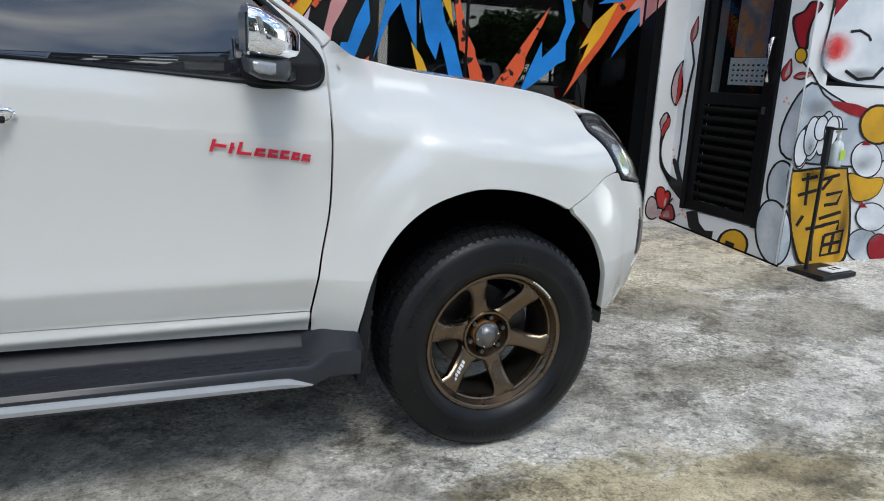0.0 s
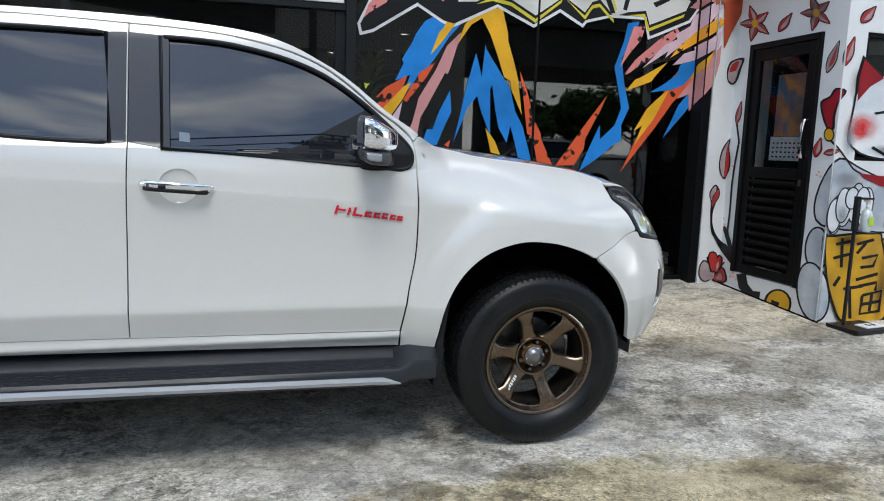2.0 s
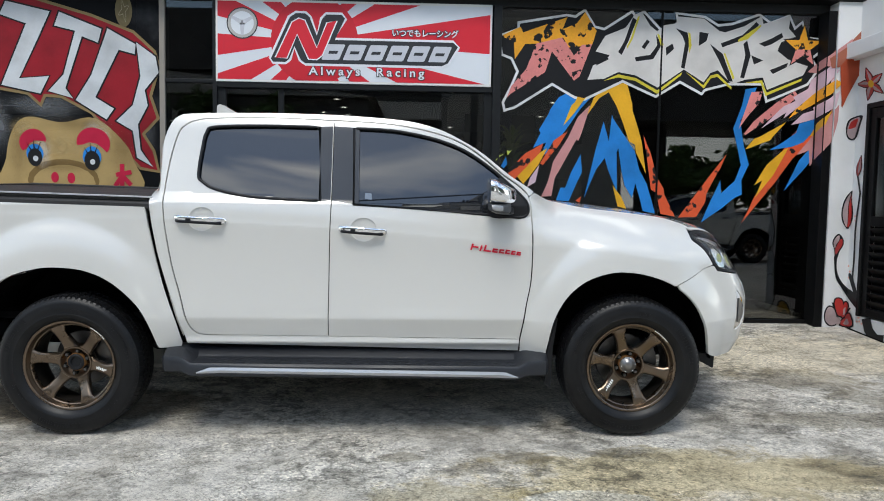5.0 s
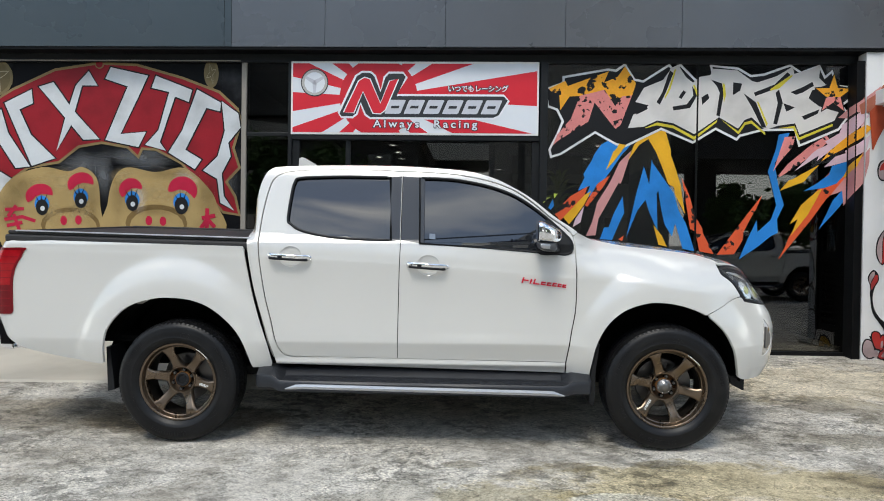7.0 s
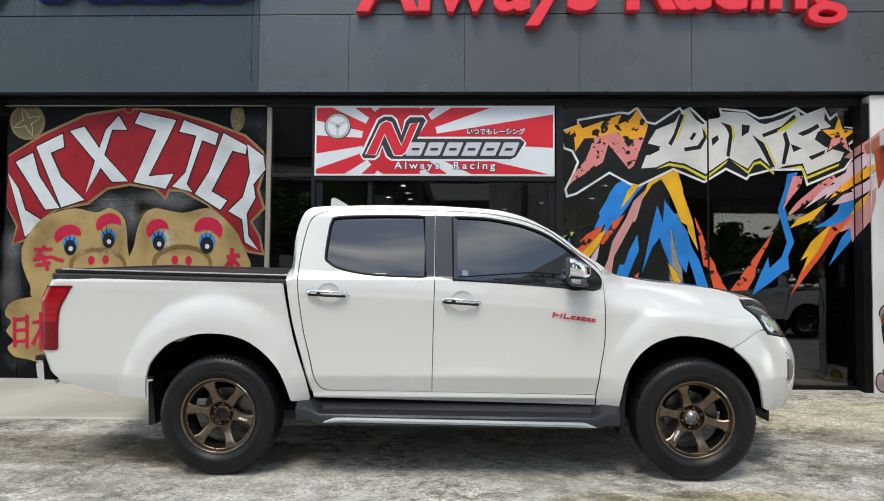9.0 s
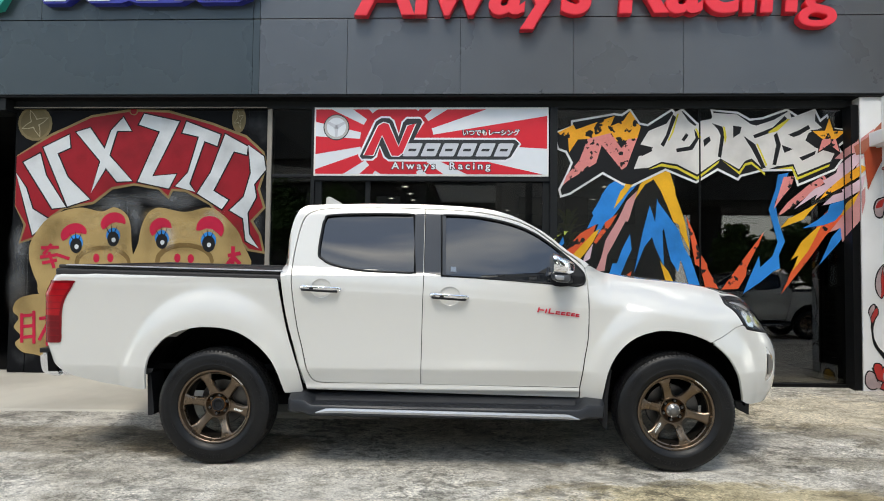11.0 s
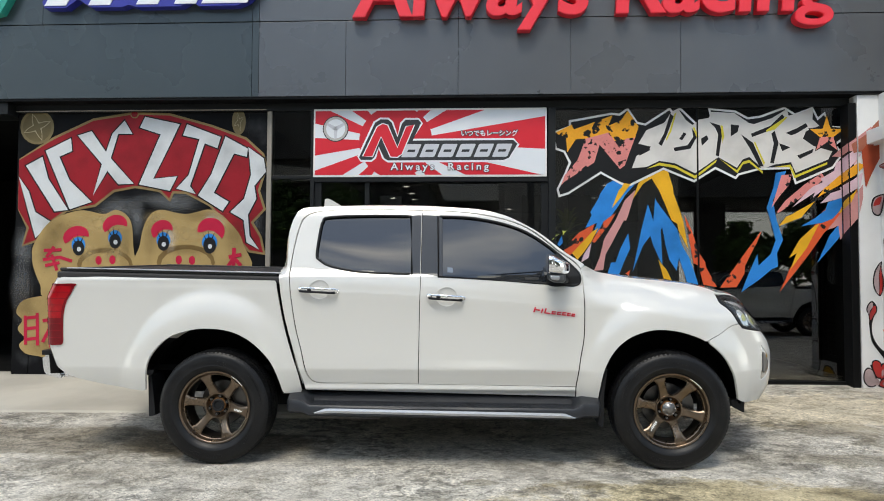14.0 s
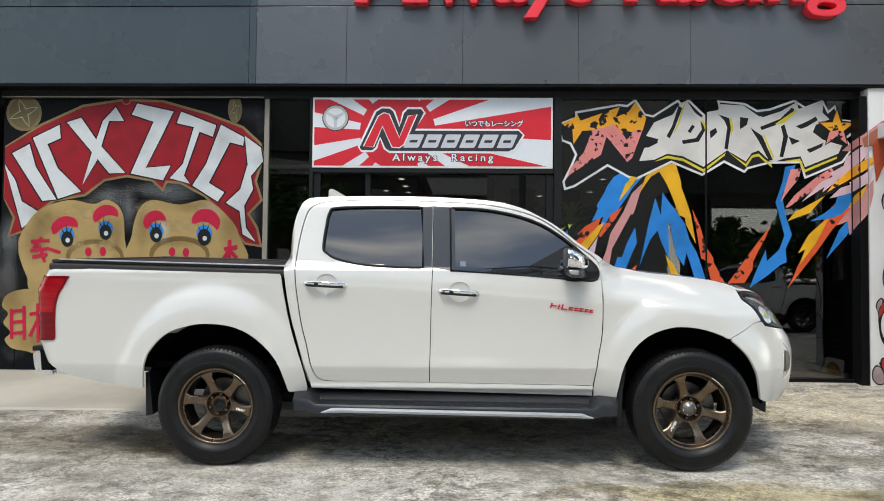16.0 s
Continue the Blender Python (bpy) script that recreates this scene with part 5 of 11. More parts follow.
door_shape("pale_dot", BANNERWHITE, 10.527, [(-2.683, 1.627), (-2.687, 1.612), (-2.699, 1.602), (-2.714, 1.602), (-2.726, 1.612), (-2.731, 1.627), (-2.727, 1.643), (-2.715, 1.652), (-2.7, 1.652), (-2.688, 1.643)])
door_shape("red_patch", PATCHRED, 9.531, [(-3.932, 1.47), (-3.936, 1.445), (-3.949, 1.427), (-3.967, 1.42), (-3.986, 1.427), (-3.999, 1.445), (-4.005, 1.47), (-4.001, 1.495), (-3.988, 1.514), (-3.97, 1.52), (-3.952, 1.514), (-3.938, 1.495)])
door_shape("red_patch", PATCHRED, 9.536, [(-3.775, 1.477), (-3.779, 1.452), (-3.792, 1.433), (-3.81, 1.426), (-3.828, 1.433), (-3.842, 1.451), (-3.847, 1.476), (-3.843, 1.502), (-3.83, 1.52), (-3.812, 1.527), (-3.794, 1.52), (-3.78, 1.502)])
door_shape("red_patch", PATCHRED, 9.54, [(-3.021, 1.479), (-3.025, 1.454), (-3.038, 1.436), (-3.056, 1.429), (-3.074, 1.436), (-3.088, 1.454), (-3.093, 1.479), (-3.089, 1.504), (-3.076, 1.523), (-3.058, 1.529), (-3.04, 1.523), (-3.026, 1.504)])
door_shape("red_patch", PATCHRED, 9.544, [(-2.871, 1.474), (-2.875, 1.449), (-2.888, 1.431), (-2.906, 1.424), (-2.924, 1.431), (-2.938, 1.449), (-2.943, 1.474), (-2.939, 1.499), (-2.926, 1.517), (-2.908, 1.524), (-2.89, 1.517), (-2.876, 1.499)])
door_shape("gold_disc", DISCGOLD, 1.549, [(-4.529, 2.972), (-4.539, 2.904), (-4.571, 2.844), (-4.622, 2.8), (-4.686, 2.776), (-4.755, 2.777), (-4.82, 2.801), (-4.875, 2.845), (-4.911, 2.906), (-4.925, 2.974), (-4.916, 3.042), (-4.883, 3.102), (-4.832, 3.147), (-4.768, 3.17), (-4.699, 3.17), (-4.634, 3.145), (-4.58, 3.1), (-4.543, 3.04)])
door_shape("gold_disc_inner", DISCOLIVE, 2.554, [(-4.56, 2.972), (-4.568, 2.914), (-4.596, 2.863), (-4.639, 2.826), (-4.692, 2.806), (-4.75, 2.806), (-4.806, 2.827), (-4.851, 2.865), (-4.882, 2.916), (-4.894, 2.974), (-4.886, 3.032), (-4.859, 3.083), (-4.816, 3.12), (-4.762, 3.14), (-4.704, 3.14), (-4.648, 3.119), (-4.603, 3.081), (-4.572, 3.03)])
door_shape("gold_disc", DISCGOLD, 1.558, [(-2.333, 3.018), (-2.337, 2.967), (-2.35, 2.922), (-2.37, 2.889), (-2.395, 2.871), (-2.422, 2.871), (-2.448, 2.889), (-2.469, 2.923), (-2.484, 2.968), (-2.49, 3.019), (-2.486, 3.07), (-2.473, 3.114), (-2.453, 3.148), (-2.428, 3.165), (-2.401, 3.165), (-2.375, 3.147), (-2.353, 3.114), (-2.339, 3.069)])
door_shape("gold_disc_inner", DISCOLIVE, 2.562, [(-2.357, 3.018), (-2.36, 2.977), (-2.369, 2.941), (-2.382, 2.915), (-2.4, 2.901), (-2.419, 2.901), (-2.436, 2.915), (-2.451, 2.942), (-2.461, 2.978), (-2.466, 3.018), (-2.463, 3.059), (-2.454, 3.095), (-2.441, 3.122), (-2.423, 3.136), (-2.404, 3.136), (-2.386, 3.121), (-2.372, 3.095), (-2.361, 3.059)])
for cx, cz, rx, rz in ((-4.727, 2.973, 0.168, 0.168), (-2.411, 3.018, 0.055, 0.118)):
    for q in range(4):
        arm = [(a, 1 - 0.66 * math.sin(math.pi * i / 8) ** 0.8) for i, a in enumerate(radians(22 + 90 * q + 90 * i / 8) for i in range(9))]
        door_shape("gold_line", DISCLINE, 3.567 + 0.004 * q, [(cx + rx * r * math.cos(a), cz + rz * r * math.sin(a)) for a, r in arm] + [(cx + rx * (r - 0.09) * math.cos(a), cz + rz * (r - 0.09) * math.sin(a)) for a, r in arm[::-1]])
door_shape("ring_mark", GOLDPAINT, 5.576, [(-3.551, 3.11), (-3.554, 3.093), (-3.562, 3.079), (-3.575, 3.068), (-3.591, 3.063), (-3.608, 3.063), (-3.624, 3.069), (-3.637, 3.08), (-3.646, 3.094), (-3.649, 3.111), (-3.647, 3.127), (-3.639, 3.141), (-3.626, 3.152), (-3.61, 3.158), (-3.593, 3.158), (-3.577, 3.152), (-3.564, 3.141), (-3.555, 3.126)])
door_shape("ring_mark_inner", BANNERRED, 6.58, [(-3.564, 3.11), (-3.566, 3.098), (-3.572, 3.087), (-3.581, 3.079), (-3.593, 3.075), (-3.606, 3.075), (-3.618, 3.079), (-3.628, 3.087), (-3.634, 3.098), (-3.637, 3.11), (-3.635, 3.123), (-3.629, 3.134), (-3.619, 3.142), (-3.608, 3.146), (-3.595, 3.146), (-3.583, 3.141), (-3.573, 3.133), (-3.566, 3.122)])
door_shape("brush_stroke", PATCHRED, 9.585, [(-2.491, 1.491), (-2.348, 1.52), (-2.358, 1.56), (-2.5, 1.531)])
door_shape("brush_stroke", PATCHRED, 9.589, [(-2.459, 1.614), (-2.46, 1.394), (-2.419, 1.393), (-2.417, 1.613)])
door_shape("brush_stroke", PATCHRED, 9.594, [(-2.459, 1.508), (-2.522, 1.417), (-2.488, 1.393), (-2.424, 1.484)])
door_shape("brush_stroke", PATCHRED, 9.598, [(-2.445, 1.482), (-2.372, 1.404), (-2.341, 1.431), (-2.414, 1.51)])
door_shape("brush_stroke", PATCHRED, 9.603, [(-4.602, 1.56), (-4.397, 1.57), (-4.4, 1.605), (-4.605, 1.596)])
door_shape("brush_stroke", PATCHRED, 9.607, [(-4.498, 1.633), (-4.586, 1.514), (-4.555, 1.493), (-4.468, 1.612)])
door_shape("brush_stroke", PATCHRED, 9.612, [(-4.606, 1.456), (-4.405, 1.487), (-4.412, 1.522), (-4.613, 1.491)])
door_shape("brush_stroke", PATCHRED, 9.617, [(-4.527, 1.528), (-4.461, 1.35), (-4.426, 1.361), (-4.493, 1.539)])
door_shape("brush_stroke", PATCHRED, 9.621, [(-4.578, 1.391), (-4.411, 1.427), (-4.42, 1.462), (-4.587, 1.426)])
door_shape("brush_stroke", PATCHRED, 9.626, [(-4.423, 1.487), (-4.278, 1.443), (-4.268, 1.477), (-4.413, 1.521)])
door_shape("brush_stroke", PATCHRED, 9.63, [(-4.812, 0.851), (-4.799, 0.528), (-4.762, 0.528), (-4.775, 0.851)])
door_shape("brush_stroke", PATCHRED, 9.634, [(-4.675, 0.881), (-4.66, 0.52), (-4.624, 0.521), (-4.639, 0.882)])
door_shape("brush_stroke", PATCHRED, 9.639, [(-4.79, 0.804), (-4.653, 0.82), (-4.658, 0.855), (-4.795, 0.839)])
door_shape("brush_stroke", PATCHRED, 9.643, [(-4.786, 0.686), (-4.649, 0.702), (-4.654, 0.737), (-4.791, 0.721)])
door_shape("brush_stroke", PATCHRED, 9.648, [(-4.782, 0.568), (-4.645, 0.584), (-4.65, 0.619), (-4.787, 0.603)])
door_shape("brush_stroke", PATCHRED, 9.652, [(-4.589, 0.776), (-4.422, 0.807), (-4.43, 0.842), (-4.597, 0.811)])
door_shape("brush_stroke", PATCHRED, 9.657, [(-4.524, 0.912), (-4.507, 0.50), (-4.471, 0.50), (-4.487, 0.912)])
door_shape("brush_stroke", PATCHRED, 9.662, [(-4.516, 0.743), (-4.602, 0.566), (-4.568, 0.551), (-4.483, 0.728)])
sidewall_shape("petal_edge", SPRAYBLACK, 1.666, [(2.548, 1.607), (2.51, 1.639), (2.488, 1.691), (2.493, 1.748), (2.507, 1.808), (2.544, 1.757), (2.572, 1.706), (2.572, 1.649)], True)
sidewall_shape("petal", PETALRED, 2.671, [(2.546, 1.616), (2.519, 1.64), (2.497, 1.692), (2.5, 1.749), (2.509, 1.797), (2.537, 1.756), (2.563, 1.704), (2.563, 1.647)], True)
sidewall_shape("petal_light", PETALGREY, 3.675, [(2.537, 1.643), (2.506, 1.685), (2.508, 1.741), (2.512, 1.779), (2.528, 1.726), (2.541, 1.672)], True)
sidewall_shape("brush_stroke", SPRAYBLACK, 2.679, [(2.554, 1.616), (2.502, 1.459), (2.531, 1.275), (2.546, 1.1), (2.54, 0.843), (2.549, 0.677), (2.49, 0.519), (2.466, 0.524), (2.523, 0.68), (2.515, 0.844), (2.521, 1.099), (2.506, 1.273), (2.477, 1.458), (2.53, 1.617)])
strip_shape("petal_edge", SPRAYBLACK, 1.684, [(4.35, 1.126), (4.302, 1.187), (4.286, 1.274), (4.301, 1.376), (4.34, 1.448), (4.382, 1.484), (4.376, 1.413), (4.399, 1.311), (4.399, 1.219), (4.376, 1.157)], True)
sidewall_shape("petal_edge", SPRAYBLACK, 1.688, [(2.661, 1.124), (2.736, 1.184), (2.762, 1.272), (2.737, 1.377), (2.676, 1.449), (2.612, 1.484), (2.622, 1.413), (2.587, 1.311), (2.586, 1.219), (2.622, 1.156)], True)
strip_shape("petal", PETALGREY, 2.693, [(4.343, 1.146), (4.312, 1.197), (4.297, 1.274), (4.313, 1.366), (4.346, 1.438), (4.367, 1.459), (4.347, 1.351), (4.348, 1.249)], True)
sidewall_shape("petal", PETALGREY, 2.697, [(2.671, 1.144), (2.72, 1.195), (2.745, 1.273), (2.719, 1.367), (2.666, 1.439), (2.635, 1.459), (2.666, 1.351), (2.665, 1.248)], True)
strip_shape("petal_light", PETALRED, 3.702, [(4.349, 1.141), (4.353, 1.249), (4.352, 1.351), (4.373, 1.448), (4.371, 1.392), (4.388, 1.3), (4.388, 1.224), (4.369, 1.167)], True)
sidewall_shape("petal_light", PETALRED, 3.707, [(2.662, 1.14), (2.656, 1.248), (2.658, 1.351), (2.625, 1.449), (2.628, 1.392), (2.602, 1.301), (2.603, 1.224), (2.631, 1.166)], True)
strip_shape("petal_edge", SPRAYBLACK, 1.711, [(4.246, 0.851), (4.236, 0.929), (4.215, 0.991), (4.234, 1.047), (4.276, 1.079), (4.317, 1.033), (4.321, 0.971), (4.291, 0.919), (4.268, 0.846)], True)
sidewall_shape("petal_edge", SPRAYBLACK, 1.716, [(2.826, 0.835), (2.843, 0.914), (2.876, 0.976), (2.846, 1.037), (2.778, 1.072), (2.712, 1.028), (2.706, 0.965), (2.753, 0.91), (2.79, 0.833)], True)
strip_shape("petal", PETALGREY, 2.72, [(4.24, 0.939), (4.226, 0.991), (4.245, 1.042), (4.277, 1.063), (4.279, 1.022), (4.254, 0.981)], True)
sidewall_shape("petal", PETALGREY, 2.724, [(2.835, 0.925), (2.858, 0.977), (2.827, 1.032), (2.776, 1.056), (2.772, 1.014), (2.812, 0.969)], True)
strip_shape("petal_light", PETALRED, 3.729, [(4.249, 0.888), (4.246, 0.939), (4.265, 0.981), (4.285, 1.022), (4.307, 1.027), (4.31, 0.976), (4.285, 0.934), (4.26, 0.888)], True)
sidewall_shape("petal_light", PETALRED, 3.733, [(2.821, 0.873), (2.826, 0.926), (2.794, 0.97), (2.763, 1.015), (2.729, 1.022), (2.723, 0.97), (2.763, 0.925), (2.803, 0.874)], True)
strip_shape("brush_stroke", SPRAYBLACK, 2.738, [(4.239, 0.867), (4.245, 0.784), (4.255, 0.706), (4.276, 0.639), (4.324, 0.571), (4.367, 0.513), (4.428, 0.44), (4.505, 0.366), (4.515, 0.471), (4.479, 0.508), (4.426, 0.544), (4.362, 0.586), (4.308, 0.649), (4.276, 0.722), (4.266, 0.794), (4.267, 0.867)], True)
sidewall_shape("brush_stroke", SPRAYBLACK, 2.742, [(2.836, 0.85), (2.828, 0.765), (2.811, 0.686), (2.778, 0.62), (2.701, 0.56), (2.635, 0.511), (2.544, 0.45), (2.431, 0.395), (2.416, 0.499), (2.468, 0.528), (2.545, 0.554), (2.642, 0.583), (2.726, 0.637), (2.777, 0.706), (2.793, 0.779), (2.792, 0.854)], True)
strip_shape("brush_stroke", SPRAYBLACK, 2.747, [(4.389, 0.691), (4.41, 0.706), (4.436, 0.659), (4.468, 0.586), (4.497, 0.492), (4.463, 0.502), (4.43, 0.576)], True)
sidewall_shape("brush_stroke", SPRAYBLACK, 2.752, [(2.601, 0.693), (2.569, 0.711), (2.532, 0.669), (2.484, 0.603), (2.442, 0.516), (2.492, 0.52), (2.54, 0.586)], True)
strip_shape("petal_edge", SPRAYBLACK, 1.756, [(4.287, 2.028), (4.288, 2.088), (4.322, 2.149), (4.44, 2.182), (4.424, 2.091), (4.398, 1.99), (4.357, 1.949), (4.307, 1.968)], True)
sidewall_shape("petal_edge", SPRAYBLACK, 1.76, [(2.76, 2.044), (2.758, 2.105), (2.704, 2.16), (2.525, 2.169), (2.548, 2.083), (2.587, 1.987), (2.65, 1.952), (2.728, 1.98)], True)
strip_shape("petal", PETALGREY, 2.765, [(4.298, 2.028), (4.305, 2.088), (4.334, 2.139), (4.42, 2.161), (4.403, 2.081), (4.381, 2.0), (4.351, 1.964), (4.311, 1.983)], True)
sidewall_shape("petal", PETALGREY, 2.769, [(2.743, 2.042), (2.732, 2.102), (2.686, 2.148), (2.555, 2.153), (2.58, 2.076), (2.613, 1.999), (2.66, 1.968), (2.721, 1.994)], True)
strip_shape("petal_light", PETALRED, 3.774, [(4.307, 2.058), (4.335, 2.124), (4.399, 2.151), (4.381, 2.08), (4.339, 2.059)], True)
sidewall_shape("petal_light", PETALRED, 3.779, [(2.729, 2.071), (2.684, 2.133), (2.587, 2.146), (2.613, 2.08), (2.678, 2.066)], True)
strip_shape("petal_edge", SPRAYBLACK, 1.783, [(4.233, 0.202), (4.177, 0.258), (4.177, 0.35), (4.215, 0.401), (4.274, 0.374), (4.303, 0.299), (4.301, 0.222)], True)
sidewall_shape("petal_edge", SPRAYBLACK, 1.788, [(2.848, 0.16), (2.94, 0.202), (2.939, 0.298), (2.876, 0.362), (2.781, 0.348), (2.735, 0.28), (2.737, 0.2)], True)
strip_shape("petal", PETALGREY, 2.292, [(4.236, 0.214), (4.188, 0.262), (4.189, 0.346), (4.219, 0.388), (4.265, 0.367), (4.292, 0.298), (4.29, 0.23)], True)
sidewall_shape("petal", PETALGREY, 2.296, [(2.843, 0.173), (2.921, 0.209), (2.921, 0.297), (2.87, 0.349), (2.795, 0.339), (2.752, 0.275), (2.755, 0.205)], True)
strip_shape("petal_light", PETALGREY, 2.601, [(4.233, 0.242), (4.209, 0.266), (4.21, 0.308), (4.225, 0.329), (4.248, 0.318), (4.261, 0.284), (4.26, 0.25)], True)
sidewall_shape("petal_light", PETALGREY, 2.606, [(2.847, 0.201), (2.886, 0.219), (2.886, 0.263), (2.86, 0.289), (2.823, 0.284), (2.801, 0.252), (2.802, 0.217)], True)
strip_shape("petal_edge", SPRAYBLACK, 2.81, [(4.321, 0.211), (4.35, 0.288), (4.407, 0.338), (4.447, 0.302), (4.461, 0.196)], True)
sidewall_shape("petal_edge", SPRAYBLACK, 2.814, [(2.706, 0.194), (2.661, 0.281), (2.575, 0.345), (2.514, 0.319), (2.494, 0.219)], True)
strip_shape("petal", PETALRED, 3.319, [(4.336, 0.219), (4.359, 0.282), (4.407, 0.324), (4.437, 0.297), (4.448, 0.207)], True)
sidewall_shape("petal", PETALRED, 3.324, [(2.683, 0.207), (2.646, 0.277), (2.574, 0.331), (2.53, 0.312), (2.513, 0.227)], True)
strip_shape("petal_light", PETALGREY, 3.628, [(4.362, 0.227), (4.374, 0.258), (4.398, 0.279), (4.412, 0.266), (4.418, 0.221)], True)
sidewall_shape("petal_light", PETALGREY, 3.632, [(2.643, 0.222), (2.624, 0.257), (2.588, 0.284), (2.566, 0.275), (2.558, 0.232)], True)
strip_shape("petal_edge", SPRAYBLACK, 3.837, [(4.294, 0.303), (4.257, 0.408), (4.266, 0.47), (4.319, 0.477), (4.356, 0.432), (4.358, 0.303)], True)
sidewall_shape("petal_edge", SPRAYBLACK, 3.841, [(2.749, 0.281), (2.809, 0.379), (2.794, 0.446), (2.709, 0.465), (2.652, 0.427), (2.649, 0.298)], True)
strip_shape("petal", PETALRED, 4.346, [(4.302, 0.314), (4.268, 0.409), (4.276, 0.461), (4.314, 0.466), (4.345, 0.429), (4.346, 0.314)], True)
sidewall_shape("petal", PETALRED, 4.351, [(2.736, 0.294), (2.79, 0.383), (2.778, 0.438), (2.716, 0.452), (2.669, 0.422), (2.667, 0.306)], True)
strip_shape("petal_light", PETALGREY, 3.8, [(4.3, 0.341), (4.284, 0.388), (4.288, 0.414), (4.307, 0.417), (4.322, 0.398), (4.323, 0.341)], True)
sidewall_shape("petal_light", PETALGREY, 3.804, [(2.738, 0.321), (2.765, 0.365), (2.759, 0.393), (2.728, 0.4), (2.705, 0.385), (2.703, 0.327)], True)
strip_shape("petal_edge", SPRAYBLACK, 4.009, [(4.33, 0.298), (4.336, 0.402), (4.369, 0.45), (4.413, 0.418), (4.405, 0.341), (4.363, 0.278)], True)
sidewall_shape("petal_edge", SPRAYBLACK, 4.013, [(2.692, 0.285), (2.683, 0.392), (2.632, 0.448), (2.565, 0.426), (2.577, 0.348), (2.642, 0.274)], True)
strip_shape("petal", PETALRED, 4.518, [(4.341, 0.303), (4.347, 0.398), (4.372, 0.434), (4.401, 0.413), (4.395, 0.345), (4.359, 0.293)], True)
sidewall_shape("petal", PETALRED, 4.522, [(2.674, 0.294), (2.666, 0.39), (2.627, 0.433), (2.583, 0.419), (2.593, 0.349), (2.647, 0.288)], True)
strip_shape("petal_light", PETALGREY, 4.827, [(4.351, 0.318), (4.353, 0.365), (4.366, 0.384), (4.381, 0.373), (4.377, 0.339), (4.359, 0.313)], True)
sidewall_shape("petal_light", PETALGREY, 4.832, [(2.66, 0.311), (2.656, 0.359), (2.636, 0.381), (2.614, 0.374), (2.619, 0.339), (2.646, 0.308)], True)
strip_shape("petal_heart", PETALGREY, 6.036, [(4.333, 0.256), (4.328, 0.234), (4.312, 0.221), (4.292, 0.221), (4.274, 0.235), (4.266, 0.256), (4.271, 0.278), (4.287, 0.291), (4.308, 0.291), (4.325, 0.278)])
sidewall_shape("petal_heart", PETALGREY, 6.04, [(2.687, 0.244), (2.695, 0.22), (2.72, 0.202), (2.752, 0.197), (2.78, 0.205), (2.793, 0.225), (2.785, 0.249), (2.759, 0.267), (2.727, 0.272), (2.699, 0.264)])
strip_shape("brush_stroke", SPRAYBLACK, 5.045, [(4.289, 0.348), (4.251, 0.432), (4.238, 0.428), (4.277, 0.343)])
sidewall_shape("brush_stroke", SPRAYBLACK, 5.05, [(2.756, 0.325), (2.818, 0.402), (2.838, 0.395), (2.776, 0.318)])
strip_shape("brush_stroke", SPRAYBLACK, 5.054, [(4.391, 0.31), (4.437, 0.378), (4.426, 0.385), (4.38, 0.317)])
sidewall_shape("brush_stroke", SPRAYBLACK, 5.059, [(2.598, 0.313), (2.529, 0.392), (2.547, 0.396), (2.616, 0.318)])
sidewall_shape("brush_stroke", SPRAYBLACK, 2.063, [(2.365, 0.314), (2.315, 0.205), (2.187, 0.132), (2.048, 0.143), (2.041, 0.227), (2.13, 0.215), (2.205, 0.261), (2.242, 0.351)])
sidewall_shape("dot", DOTPEACH, 1.067, [(2.766, 1.607), (2.77, 1.6), (2.782, 1.597), (2.795, 1.6), (2.802, 1.608), (2.798, 1.616), (2.786, 1.619), (2.773, 1.615)])
sidewall_shape("dot", DOTPEACH, 1.072, [(2.727, 1.634), (2.731, 1.626), (2.743, 1.623), (2.755, 1.627), (2.762, 1.634), (2.758, 1.642), (2.746, 1.645), (2.733, 1.641)])
sidewall_shape("dot", DOTPEACH, 1.077, [(2.69, 1.593), (2.694, 1.585), (2.706, 1.582), (2.719, 1.585), (2.725, 1.593), (2.721, 1.601), (2.709, 1.604), (2.696, 1.6)])
sidewall_shape("dot", DOTPEACH, 1.081, [(2.743, 1.566), (2.746, 1.559), (2.758, 1.556), (2.771, 1.559), (2.778, 1.567), (2.774, 1.575), (2.762, 1.578), (2.749, 1.574)])
sidewall_shape("dot", DOTPEACH, 1.085, [(2.835, 1.236), (2.839, 1.228), (2.851, 1.224), (2.865, 1.227), (2.871, 1.234), (2.867, 1.242), (2.855, 1.246), (2.841, 1.243)])
sidewall_shape("dot", DOTPEACH, 1.09, [(2.806, 1.195), (2.81, 1.187), (2.822, 1.183), (2.836, 1.186), (2.842, 1.194), (2.838, 1.202), (2.826, 1.205), (2.812, 1.203)])
sidewall_shape("dot", DOTPEACH, 1.095, [(2.531, 1.247), (2.534, 1.239), (2.546, 1.236), (2.558, 1.238), (2.564, 1.246), (2.56, 1.253), (2.549, 1.257), (2.537, 1.254)])
sidewall_shape("dot", DOTPEACH, 1.099, [(2.525, 1.207), (2.528, 1.199), (2.54, 1.196), (2.552, 1.198), (2.558, 1.206), (2.554, 1.213), (2.543, 1.217), (2.531, 1.214)])
sidewall_shape("dot", DOTPEACH, 1.103, [(2.595, 0.781), (2.599, 0.773), (2.611, 0.769), (2.623, 0.771), (2.63, 0.778), (2.626, 0.786), (2.614, 0.791), (2.602, 0.789)])
